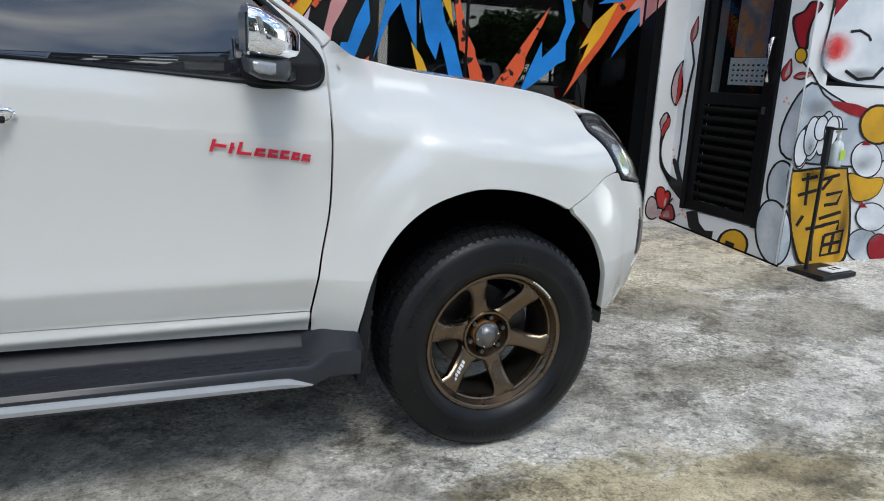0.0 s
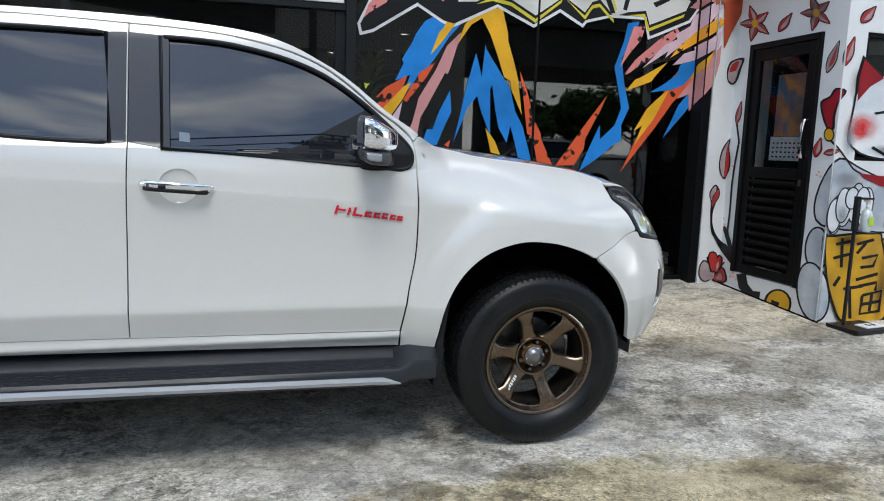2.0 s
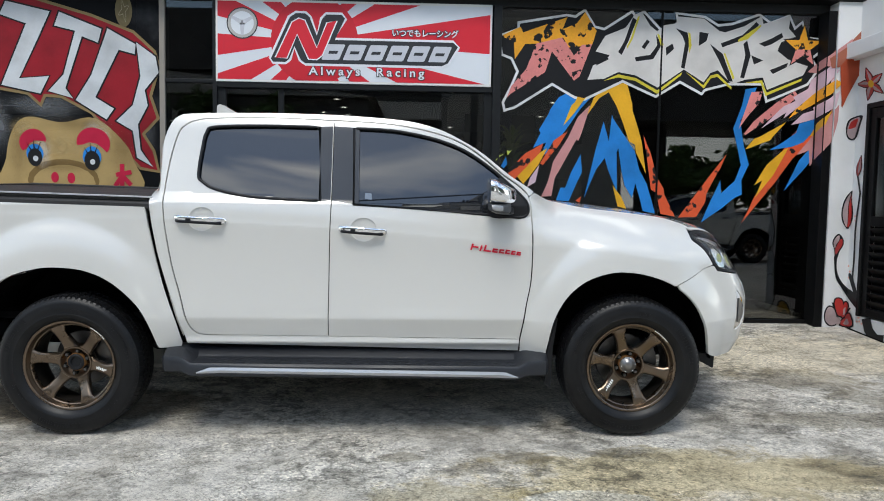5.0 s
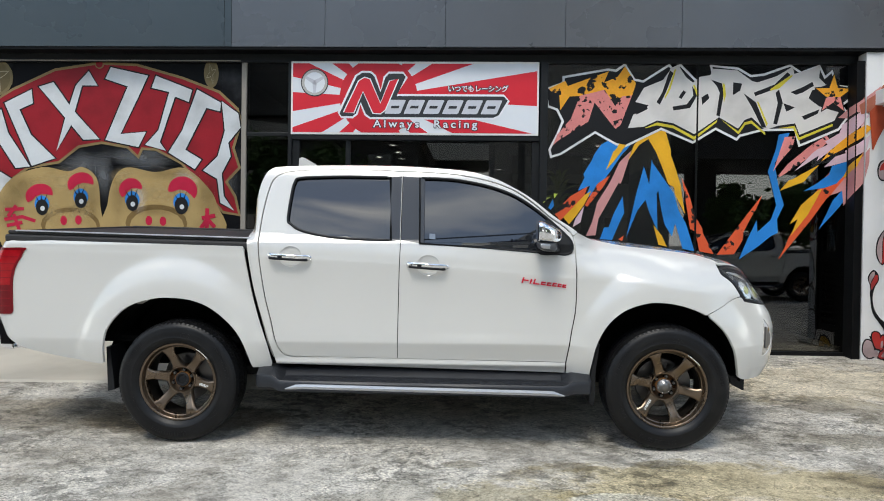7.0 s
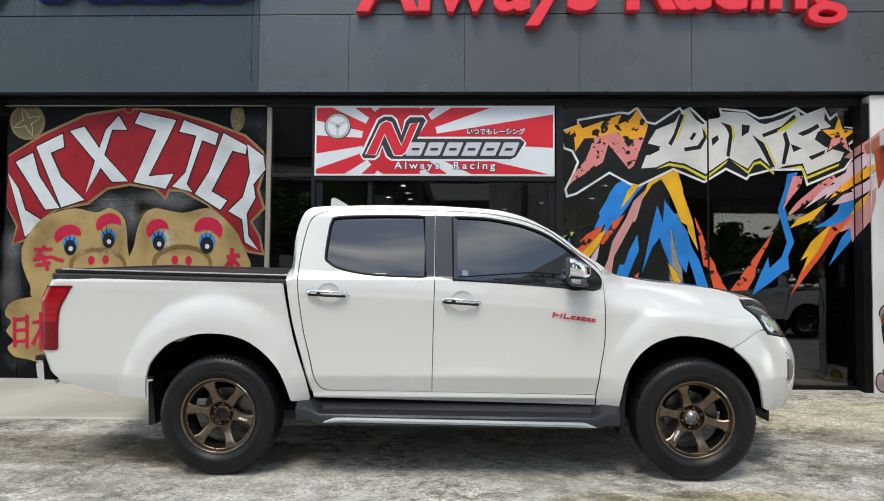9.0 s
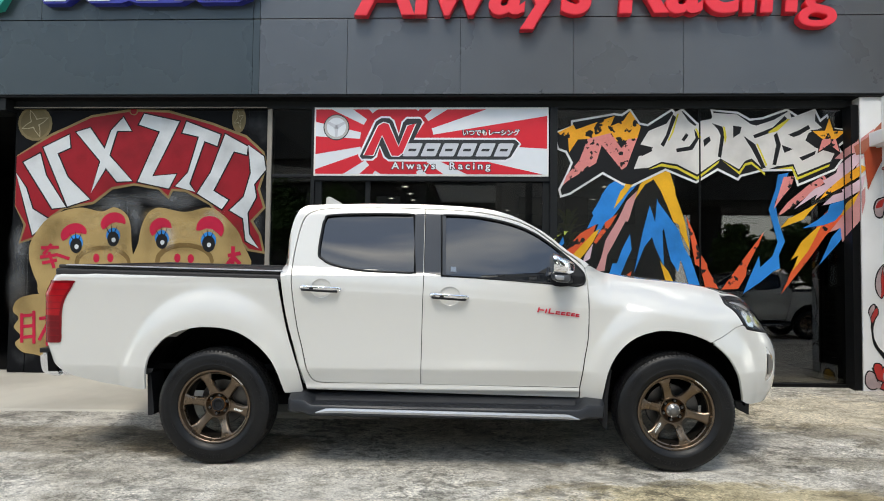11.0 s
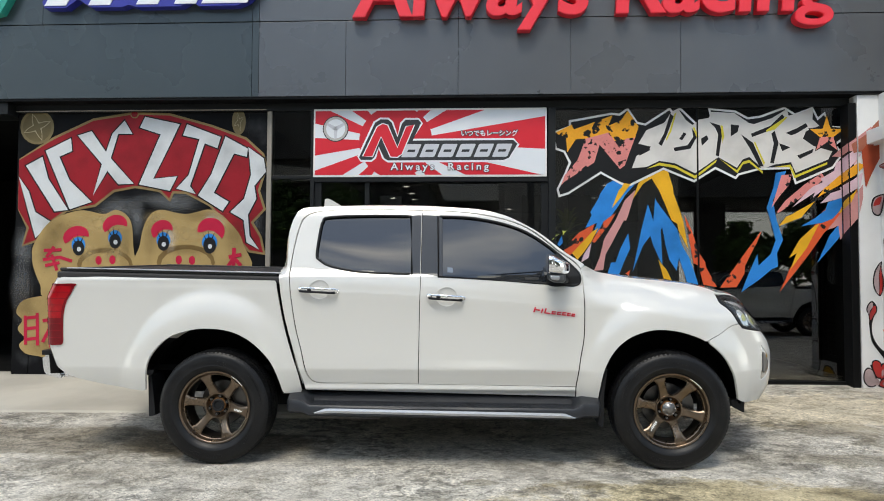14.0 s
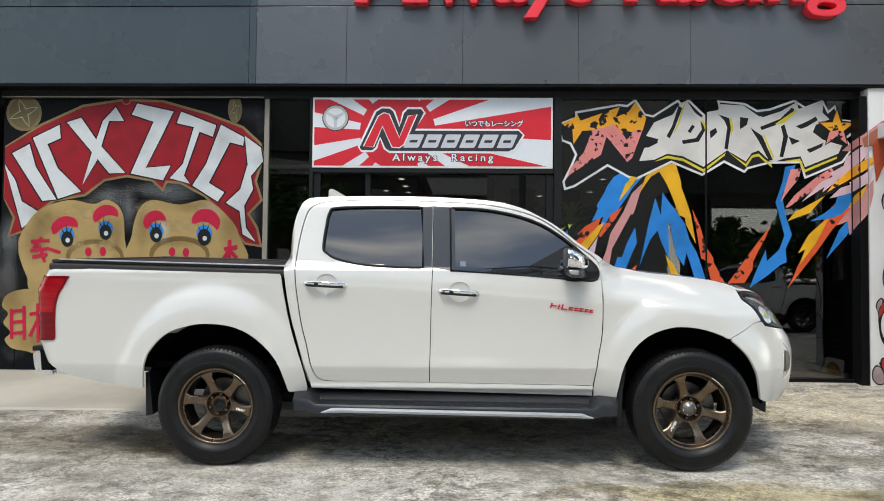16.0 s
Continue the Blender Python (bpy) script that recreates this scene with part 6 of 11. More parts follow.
sidewall_shape("dot", DOTPEACH, 1.108, [(2.57, 0.729), (2.574, 0.721), (2.585, 0.716), (2.598, 0.718), (2.604, 0.725), (2.6, 0.734), (2.589, 0.738), (2.576, 0.736)])
sidewall_shape("dot", DOTPEACH, 1.113, [(2.579, 0.673), (2.582, 0.665), (2.594, 0.66), (2.607, 0.662), (2.613, 0.669), (2.609, 0.677), (2.597, 0.682), (2.585, 0.68)])
sidewall_shape("dot", DOTPEACH, 1.117, [(2.424, 0.283), (2.428, 0.274), (2.439, 0.269), (2.451, 0.27), (2.457, 0.277), (2.453, 0.285), (2.442, 0.291), (2.43, 0.29)])
sidewall_shape("dot", DOTPEACH, 1.121, [(2.383, 0.291), (2.387, 0.282), (2.398, 0.277), (2.41, 0.278), (2.416, 0.285), (2.412, 0.293), (2.401, 0.298), (2.389, 0.297)])
sidewall_shape("dot", DOTPEACH, 1.126, [(2.347, 0.276), (2.351, 0.267), (2.362, 0.262), (2.374, 0.263), (2.38, 0.269), (2.376, 0.278), (2.365, 0.283), (2.353, 0.282)])
sidewall_shape("dot", DOTPEACH, 1.131, [(2.396, 0.321), (2.4, 0.313), (2.411, 0.307), (2.423, 0.308), (2.429, 0.315), (2.425, 0.324), (2.414, 0.329), (2.402, 0.328)])
sidewall_shape("dot", DOTPEACH, 1.135, [(1.533, 1.238), (1.535, 1.231), (1.543, 1.228), (1.552, 1.231), (1.557, 1.237), (1.554, 1.243), (1.546, 1.246), (1.537, 1.244)])
sidewall_shape("dot", DOTPEACH, 1.139, [(1.55, 1.214), (1.553, 1.208), (1.561, 1.205), (1.57, 1.207), (1.574, 1.213), (1.572, 1.22), (1.564, 1.223), (1.555, 1.221)])
sidewall_shape("dot", DOTPEACH, 1.144, [(1.51, 1.205), (1.512, 1.199), (1.52, 1.196), (1.529, 1.198), (1.533, 1.204), (1.531, 1.21), (1.523, 1.213), (1.514, 1.211)])
sidewall_shape("dot", DOTPEACH, 1.149, [(2.69, 2.277), (2.694, 2.27), (2.705, 2.269), (2.718, 2.273), (2.724, 2.281), (2.72, 2.288), (2.709, 2.29), (2.696, 2.285)])
sidewall_shape("dot", DOTPEACH, 1.153, [(2.659, 2.209), (2.662, 2.202), (2.674, 2.2), (2.686, 2.205), (2.693, 2.213), (2.689, 2.22), (2.677, 2.221), (2.665, 2.217)])
sidewall_shape("dot", DOTPEACH, 1.157, [(2.676, 2.185), (2.68, 2.178), (2.691, 2.176), (2.704, 2.181), (2.71, 2.189), (2.706, 2.196), (2.694, 2.197), (2.682, 2.193)])
sidewall_shape("coin_edge", SPRAYBLACK, 1.162, [(1.678, 0.208), (1.681, 0.167), (1.702, 0.126), (1.738, 0.09), (1.786, 0.064), (1.84, 0.051), (1.894, 0.052), (1.941, 0.068), (1.976, 0.098), (1.992, 0.137), (1.988, 0.18), (1.965, 0.222), (1.926, 0.258), (1.876, 0.283), (1.822, 0.294), (1.769, 0.291), (1.725, 0.274), (1.693, 0.245)])
sidewall_shape("coin", COINGOLD, 2.167, [(1.701, 0.203), (1.703, 0.167), (1.72, 0.131), (1.75, 0.101), (1.789, 0.078), (1.834, 0.067), (1.879, 0.069), (1.918, 0.084), (1.946, 0.11), (1.96, 0.144), (1.957, 0.182), (1.939, 0.218), (1.907, 0.249), (1.866, 0.27), (1.821, 0.28), (1.777, 0.276), (1.74, 0.261), (1.714, 0.235)])
sidewall_shape("coin_hole", SPRAYBLACK, 3.171, [(1.898, 0.191), (1.808, 0.186), (1.826, 0.119), (1.913, 0.129)])
sidewall_shape("petal_edge", SPRAYBLACK, 1.175, [(2.43, 2.443), (2.418, 2.403), (2.373, 2.364), (2.308, 2.341), (2.236, 2.323), (2.271, 2.37), (2.31, 2.412), (2.371, 2.438)], True)
sidewall_shape("petal", PETALRED, 2.18, [(2.421, 2.437), (2.411, 2.408), (2.366, 2.369), (2.303, 2.345), (2.247, 2.329), (2.276, 2.366), (2.317, 2.406), (2.378, 2.433)], True)
sidewall_shape("petal_light", PETALGREY, 3.184, [(2.397, 2.419), (2.369, 2.379), (2.307, 2.354), (2.264, 2.339), (2.313, 2.374), (2.364, 2.407)], True)
sidewall_shape("petal_edge", SPRAYBLACK, 1.189, [(2.419, 2.444), (2.469, 2.43), (2.496, 2.394), (2.484, 2.346), (2.46, 2.292), (2.413, 2.325), (2.38, 2.359), (2.384, 2.404)], True)
sidewall_shape("petal", PETALRED, 2.193, [(2.421, 2.437), (2.457, 2.426), (2.483, 2.39), (2.474, 2.343), (2.458, 2.301), (2.423, 2.328), (2.392, 2.363), (2.396, 2.408)], True)
sidewall_shape("petal_light", PETALGREY, 3.198, [(2.431, 2.419), (2.471, 2.394), (2.464, 2.347), (2.455, 2.315), (2.438, 2.354), (2.424, 2.394)], True)
sidewall_shape("petal_edge", SPRAYBLACK, 1.202, [(2.411, 2.436), (2.456, 2.47), (2.52, 2.488), (2.58, 2.482), (2.642, 2.468), (2.571, 2.435), (2.506, 2.412), (2.446, 2.414)], True)
sidewall_shape("petal", PETALRED, 2.207, [(2.421, 2.437), (2.455, 2.461), (2.518, 2.48), (2.579, 2.476), (2.629, 2.466), (2.573, 2.442), (2.507, 2.42), (2.448, 2.422)], True)
sidewall_shape("petal_light", PETALGREY, 3.212, [(2.452, 2.445), (2.507, 2.472), (2.567, 2.469), (2.608, 2.464), (2.543, 2.451), (2.481, 2.441)], True)
sidewall_shape("petal_edge", SPRAYBLACK, 1.216, [(2.416, 2.43), (2.394, 2.462), (2.407, 2.508), (2.454, 2.553), (2.515, 2.601), (2.521, 2.552), (2.516, 2.505), (2.474, 2.459)], True)
sidewall_shape("petal", PETALRED, 2.22, [(2.421, 2.437), (2.406, 2.461), (2.418, 2.508), (2.463, 2.553), (2.51, 2.591), (2.511, 2.552), (2.504, 2.505), (2.462, 2.459)], True)
sidewall_shape("petal_light", PETALGREY, 3.225, [(2.429, 2.461), (2.423, 2.5), (2.466, 2.545), (2.5, 2.576), (2.479, 2.529), (2.454, 2.483)], True)
sidewall_shape("petal_edge", SPRAYBLACK, 1.23, [(2.428, 2.434), (2.368, 2.422), (2.314, 2.433), (2.288, 2.466), (2.269, 2.506), (2.338, 2.507), (2.397, 2.501), (2.43, 2.473)], True)
sidewall_shape("petal", PETALRED, 2.234, [(2.421, 2.437), (2.377, 2.43), (2.323, 2.441), (2.295, 2.472), (2.277, 2.502), (2.331, 2.501), (2.388, 2.494), (2.421, 2.465)], True)
sidewall_shape("petal_light", PETALGREY, 3.239, [(2.395, 2.444), (2.337, 2.443), (2.307, 2.473), (2.291, 2.495), (2.338, 2.48), (2.383, 2.462)], True)
sidewall_shape("blossom_heart", COINGOLD, 4.243, [(2.378, 2.431), (2.383, 2.412), (2.403, 2.402), (2.429, 2.406), (2.452, 2.422), (2.464, 2.444), (2.459, 2.463), (2.439, 2.473), (2.413, 2.469), (2.39, 2.453)])
sidewall_shape("petal_edge", SPRAYBLACK, 1.248, [(1.742, 2.414), (1.732, 2.378), (1.695, 2.343), (1.644, 2.323), (1.586, 2.307), (1.615, 2.349), (1.647, 2.386), (1.695, 2.41)], True)
sidewall_shape("petal", PETALRED, 2.252, [(1.735, 2.409), (1.726, 2.383), (1.69, 2.348), (1.639, 2.327), (1.595, 2.312), (1.619, 2.345), (1.652, 2.381), (1.7, 2.405)], True)
sidewall_shape("petal_light", PETALGREY, 3.256, [(1.715, 2.392), (1.693, 2.357), (1.643, 2.334), (1.609, 2.321), (1.648, 2.352), (1.689, 2.382)], True)
sidewall_shape("petal_edge", SPRAYBLACK, 1.261, [(1.733, 2.415), (1.773, 2.402), (1.793, 2.37), (1.783, 2.327), (1.763, 2.279), (1.727, 2.308), (1.701, 2.339), (1.705, 2.379)], True)
sidewall_shape("petal", PETALRED, 2.265, [(1.735, 2.409), (1.763, 2.399), (1.783, 2.366), (1.775, 2.324), (1.762, 2.287), (1.735, 2.311), (1.711, 2.342), (1.715, 2.382)], True)
sidewall_shape("petal_light", PETALGREY, 3.27, [(1.743, 2.392), (1.774, 2.37), (1.768, 2.328), (1.76, 2.299), (1.747, 2.334), (1.737, 2.37)], True)
sidewall_shape("petal_edge", SPRAYBLACK, 1.274, [(1.727, 2.407), (1.763, 2.437), (1.814, 2.454), (1.861, 2.448), (1.909, 2.435), (1.853, 2.406), (1.801, 2.385), (1.754, 2.387)], True)
sidewall_shape("petal", PETALRED, 2.279, [(1.735, 2.409), (1.762, 2.43), (1.813, 2.446), (1.86, 2.442), (1.899, 2.433), (1.855, 2.412), (1.803, 2.393), (1.756, 2.395)], True)
sidewall_shape("petal_light", PETALGREY, 3.284, [(1.759, 2.415), (1.803, 2.439), (1.851, 2.436), (1.883, 2.431), (1.832, 2.42), (1.782, 2.411)], True)
sidewall_shape("petal_edge", SPRAYBLACK, 1.288, [(1.731, 2.402), (1.714, 2.431), (1.725, 2.472), (1.763, 2.512), (1.812, 2.554), (1.816, 2.51), (1.811, 2.468), (1.777, 2.427)], True)
sidewall_shape("petal", PETALRED, 2.292, [(1.735, 2.409), (1.723, 2.43), (1.734, 2.471), (1.77, 2.512), (1.808, 2.545), (1.808, 2.51), (1.801, 2.468), (1.768, 2.428)], True)
sidewall_shape("petal_light", PETALGREY, 3.297, [(1.742, 2.429), (1.738, 2.464), (1.772, 2.505), (1.799, 2.532), (1.782, 2.49), (1.762, 2.449)], True)
sidewall_shape("petal_edge", SPRAYBLACK, 1.301, [(1.741, 2.406), (1.692, 2.395), (1.65, 2.405), (1.63, 2.435), (1.615, 2.471), (1.67, 2.471), (1.717, 2.465), (1.743, 2.44)], True)
sidewall_shape("petal", PETALRED, 2.306, [(1.735, 2.409), (1.7, 2.402), (1.657, 2.412), (1.635, 2.44), (1.622, 2.467), (1.664, 2.466), (1.71, 2.459), (1.735, 2.433)], True)
sidewall_shape("petal_light", PETALGREY, 3.311, [(1.715, 2.415), (1.669, 2.414), (1.645, 2.441), (1.632, 2.461), (1.669, 2.447), (1.705, 2.43)], True)
sidewall_shape("blossom_heart", COINGOLD, 4.315, [(1.701, 2.403), (1.705, 2.386), (1.72, 2.377), (1.741, 2.38), (1.759, 2.395), (1.769, 2.414), (1.765, 2.432), (1.75, 2.44), (1.729, 2.437), (1.71, 2.422)])
sidewall_shape("petal_edge", SPRAYBLACK, 1.319, [(2.132, 2.326), (2.073, 2.33), (2.023, 2.357), (2.003, 2.402), (1.991, 2.454), (2.057, 2.436), (2.113, 2.412), (2.14, 2.37)], True)
sidewall_shape("petal", PETALRED, 2.324, [(2.126, 2.332), (2.083, 2.336), (2.033, 2.363), (2.011, 2.407), (1.999, 2.447), (2.049, 2.431), (2.103, 2.406), (2.13, 2.364)], True)
sidewall_shape("petal_light", PETALGREY, 3.329, [(2.102, 2.347), (2.047, 2.362), (2.023, 2.405), (2.01, 2.435), (2.053, 2.404), (2.093, 2.371)], True)
sidewall_shape("petal_edge", SPRAYBLACK, 1.333, [(1.572, 1.955), (1.522, 1.983), (1.485, 2.039), (1.479, 2.106), (1.481, 2.178), (1.533, 2.128), (1.576, 2.075), (1.589, 2.009)], True)
sidewall_shape("petal", PETALGREY, 2.337, [(1.568, 1.965), (1.531, 1.987), (1.495, 2.043), (1.486, 2.109), (1.486, 2.167), (1.525, 2.125), (1.566, 2.071), (1.579, 2.005)], True)
sidewall_shape("petal_light", PETALRED, 3.342, [(1.551, 1.995), (1.507, 2.036), (1.496, 2.102), (1.493, 2.146), (1.522, 2.089), (1.549, 2.029)], True)
catwall_shape("round_edge", SPRAYBLACK, 3.346, [(4.492, 1.709), (4.508, 1.822), (4.612, 1.908), (4.83, 1.978), (5.059, 2.015), (5.34, 1.988), (5.527, 1.856), (5.604, 1.478), (5.307, 1.346), (4.945, 1.335), (4.708, 1.351), (4.566, 1.393), (4.476, 1.486)], True)
catwall_shape("round_form", MURALWHITE, 4.351, [(4.508, 1.708), (4.524, 1.816), (4.622, 1.898), (4.836, 1.965), (5.061, 2.002), (5.333, 1.975), (5.51, 1.851), (5.584, 1.486), (5.3, 1.36), (4.944, 1.349), (4.71, 1.364), (4.576, 1.404), (4.493, 1.489)], True)
catwall_shape("red_corner_edge", SPRAYBLACK, 2.356, [(4.505, 1.729), (4.496, 1.922), (4.531, 2.077), (4.771, 1.928), (4.631, 1.844)])
catwall_shape("red_corner", BANNERRED, 5.36, [(4.523, 1.752), (4.519, 1.913), (4.547, 2.049), (4.735, 1.926), (4.622, 1.861)])
catwall_shape("brush_stroke", SPRAYBLACK, 6.373, [(4.69, 1.665), (4.77, 1.677), (4.849, 1.652), (4.874, 1.623), (4.893, 1.632), (4.861, 1.666), (4.771, 1.695), (4.684, 1.682)])
catwall_shape("brush_stroke", SPRAYBLACK, 6.378, [(4.693, 1.421), (4.821, 1.368), (4.973, 1.385), (5.052, 1.458), (5.029, 1.473), (4.957, 1.405), (4.824, 1.39), (4.705, 1.44)])
catwall_shape("band", BANNERRED, 6.383, [(4.617, 1.238), (4.849, 1.221), (5.032, 1.18), (5.045, 1.111), (4.803, 1.152), (4.651, 1.205)])
catwall_shape("round_edge", SPRAYBLACK, 1.387, [(4.427, 1.349), (4.484, 1.344), (4.548, 1.315), (4.617, 1.284), (4.693, 1.256), (4.776, 1.226), (4.859, 1.2), (4.944, 1.189), (5.031, 1.182), (5.108, 1.159), (5.179, 1.103), (5.241, 1.03), (5.274, 0.961), (5.274, 0.9), (5.243, 0.843), (5.169, 0.805), (5.029, 0.791), (4.85, 0.795), (4.685, 0.804), (4.547, 0.812), (4.422, 0.825), (4.386, 0.835), (4.386, 1.323)])
sidewall_shape("round_edge", SPRAYBLACK, 1.391, [(1.424, 0.837), (1.473, 0.844), (1.529, 0.878), (1.553, 0.927), (1.561, 0.985), (1.555, 1.054), (1.532, 1.132), (1.501, 1.201), (1.464, 1.264), (1.424, 1.313)])
catwall_shape("round_form", MURALGREY, 2.396, [(4.434, 1.333), (4.486, 1.328), (4.545, 1.301), (4.611, 1.271), (4.688, 1.244), (4.771, 1.213), (4.855, 1.187), (4.939, 1.175), (5.023, 1.169), (5.098, 1.146), (5.165, 1.094), (5.222, 1.026), (5.252, 0.961), (5.254, 0.905), (5.227, 0.854), (5.157, 0.819), (5.021, 0.806), (4.845, 0.809), (4.684, 0.818), (4.55, 0.826), (4.429, 0.839), (4.386, 0.85), (4.386, 1.302), (4.388, 1.305)])
sidewall_shape("round_form", MURALGREY, 2.401, [(1.424, 0.852), (1.461, 0.857), (1.514, 0.888), (1.535, 0.933), (1.542, 0.987), (1.535, 1.053), (1.514, 1.128), (1.485, 1.195), (1.45, 1.254), (1.424, 1.286)])
catwall_shape("gold_ball_edge", SPRAYBLACK, 7.405, [(5.28, 1.091), (5.278, 1.043), (5.253, 1.0), (5.208, 0.968), (5.15, 0.951), (5.086, 0.95), (5.022, 0.966), (4.968, 0.997), (4.929, 1.038), (4.91, 1.085), (4.913, 1.132), (4.937, 1.174), (4.98, 1.206), (5.037, 1.224), (5.101, 1.225), (5.164, 1.21), (5.22, 1.18), (5.26, 1.139)])
catwall_shape("gold_ball", COINGOLD, 8.409, [(5.259, 1.091), (5.257, 1.048), (5.235, 1.011), (5.195, 0.982), (5.144, 0.967), (5.086, 0.966), (5.03, 0.98), (4.982, 1.007), (4.948, 1.044), (4.931, 1.085), (4.933, 1.127), (4.955, 1.164), (4.993, 1.192), (5.044, 1.208), (5.1, 1.209), (5.156, 1.196), (5.205, 1.17), (5.241, 1.133)])
catwall_shape("round_edge", SPRAYBLACK, 3.414, [(4.434, 0.673), (4.434, 0.655), (4.433, 0.636), (4.431, 0.619), (4.427, 0.602), (4.423, 0.586), (4.416, 0.571), (4.409, 0.558), (4.4, 0.546), (4.39, 0.535), (4.386, 0.532), (4.386, 0.802), (4.394, 0.791), (4.403, 0.777), (4.411, 0.762), (4.418, 0.745), (4.424, 0.728), (4.429, 0.71), (4.432, 0.691)])
sidewall_shape("round_edge", SPRAYBLACK, 3.418, [(1.424, 0.523), (1.432, 0.517), (1.446, 0.511), (1.461, 0.506), (1.477, 0.504), (1.493, 0.505), (1.508, 0.508), (1.522, 0.514), (1.536, 0.522), (1.548, 0.532), (1.559, 0.544), (1.569, 0.557), (1.578, 0.571), (1.586, 0.587), (1.592, 0.604), (1.597, 0.622), (1.6, 0.64), (1.602, 0.659), (1.602, 0.678), (1.601, 0.697), (1.599, 0.715), (1.595, 0.733), (1.589, 0.75), (1.582, 0.766), (1.574, 0.781), (1.565, 0.795), (1.554, 0.806), (1.541, 0.817), (1.528, 0.825), (1.514, 0.831), (1.499, 0.835), (1.483, 0.836), (1.467, 0.834), (1.453, 0.83), (1.439, 0.824), (1.426, 0.815), (1.424, 0.813)])
catwall_shape("round_form", MURALGREY, 4.423, [(4.417, 0.674), (4.417, 0.657), (4.416, 0.639), (4.414, 0.623), (4.411, 0.607), (4.406, 0.592), (4.4, 0.578), (4.394, 0.566), (4.386, 0.555), (4.386, 0.555), (4.386, 0.775), (4.388, 0.772), (4.396, 0.758), (4.402, 0.742), (4.408, 0.726), (4.412, 0.709), (4.415, 0.692)])
sidewall_shape("round_form", MURALGREY, 4.428, [(1.424, 0.543), (1.431, 0.536), (1.442, 0.529), (1.453, 0.524), (1.464, 0.52), (1.476, 0.519), (1.488, 0.519), (1.5, 0.522), (1.511, 0.527), (1.523, 0.533), (1.533, 0.542), (1.543, 0.552), (1.553, 0.564), (1.561, 0.578), (1.568, 0.593), (1.574, 0.609), (1.578, 0.626), (1.581, 0.643), (1.583, 0.661), (1.584, 0.679), (1.583, 0.697), (1.58, 0.714), (1.576, 0.731), (1.571, 0.747), (1.565, 0.762), (1.557, 0.775), (1.549, 0.787), (1.54, 0.798), (1.529, 0.806), (1.518, 0.813), (1.507, 0.818), (1.496, 0.821), (1.484, 0.822), (1.472, 0.82), (1.46, 0.817), (1.449, 0.812), (1.438, 0.805), (1.428, 0.796), (1.424, 0.792)])
catwall_shape("round_edge", SPRAYBLACK, 4.432, [(4.468, 0.366), (4.474, 0.34), (4.478, 0.314), (4.481, 0.289), (4.481, 0.264), (4.48, 0.241), (4.476, 0.219), (4.471, 0.198), (4.463, 0.18), (4.453, 0.164), (4.442, 0.15), (4.428, 0.138), (4.412, 0.13), (4.395, 0.126), (4.386, 0.126), (4.386, 0.52), (4.397, 0.508), (4.412, 0.487), (4.426, 0.465), (4.439, 0.442), (4.45, 0.418), (4.46, 0.392)])
sidewall_shape("round_edge", SPRAYBLACK, 4.436, [(1.424, 0.124), (1.442, 0.121), (1.462, 0.122), (1.483, 0.125), (1.503, 0.132), (1.522, 0.142), (1.54, 0.154), (1.558, 0.169), (1.574, 0.186), (1.59, 0.205), (1.603, 0.226), (1.616, 0.248), (1.626, 0.272), (1.635, 0.297), (1.642, 0.322), (1.646, 0.348), (1.649, 0.374), (1.649, 0.399), (1.647, 0.423), (1.643, 0.447), (1.637, 0.469), (1.628, 0.489), (1.617, 0.508), (1.604, 0.525), (1.589, 0.539), (1.573, 0.551), (1.554, 0.559), (1.533, 0.564), (1.513, 0.565), (1.493, 0.563), (1.473, 0.558), (1.453, 0.55), (1.435, 0.54), (1.424, 0.532)])
catwall_shape("round_form", MURALGREY, 5.441, [(4.451, 0.365), (4.457, 0.34), (4.461, 0.315), (4.464, 0.29), (4.464, 0.267), (4.462, 0.244), (4.459, 0.224), (4.454, 0.205), (4.447, 0.187), (4.438, 0.173), (4.428, 0.161), (4.416, 0.151), (4.403, 0.144), (4.389, 0.141), (4.386, 0.141), (4.386, 0.497), (4.397, 0.482), (4.411, 0.461), (4.423, 0.438), (4.434, 0.415), (4.443, 0.39)])
sidewall_shape("round_form", MURALGREY, 5.446, [(1.424, 0.139), (1.424, 0.139), (1.44, 0.136), (1.457, 0.137), (1.475, 0.14), (1.492, 0.146), (1.509, 0.154), (1.526, 0.166), (1.543, 0.179), (1.558, 0.196), (1.573, 0.214), (1.586, 0.234), (1.598, 0.256), (1.608, 0.279), (1.616, 0.303), (1.623, 0.327), (1.627, 0.352), (1.63, 0.376), (1.63, 0.4), (1.628, 0.424), (1.624, 0.446), (1.618, 0.466), (1.61, 0.486), (1.601, 0.502), (1.589, 0.517), (1.577, 0.529), (1.563, 0.539), (1.547, 0.545), (1.531, 0.549), (1.515, 0.551), (1.498, 0.549), (1.48, 0.545), (1.463, 0.538), (1.447, 0.528), (1.43, 0.516), (1.424, 0.51)])
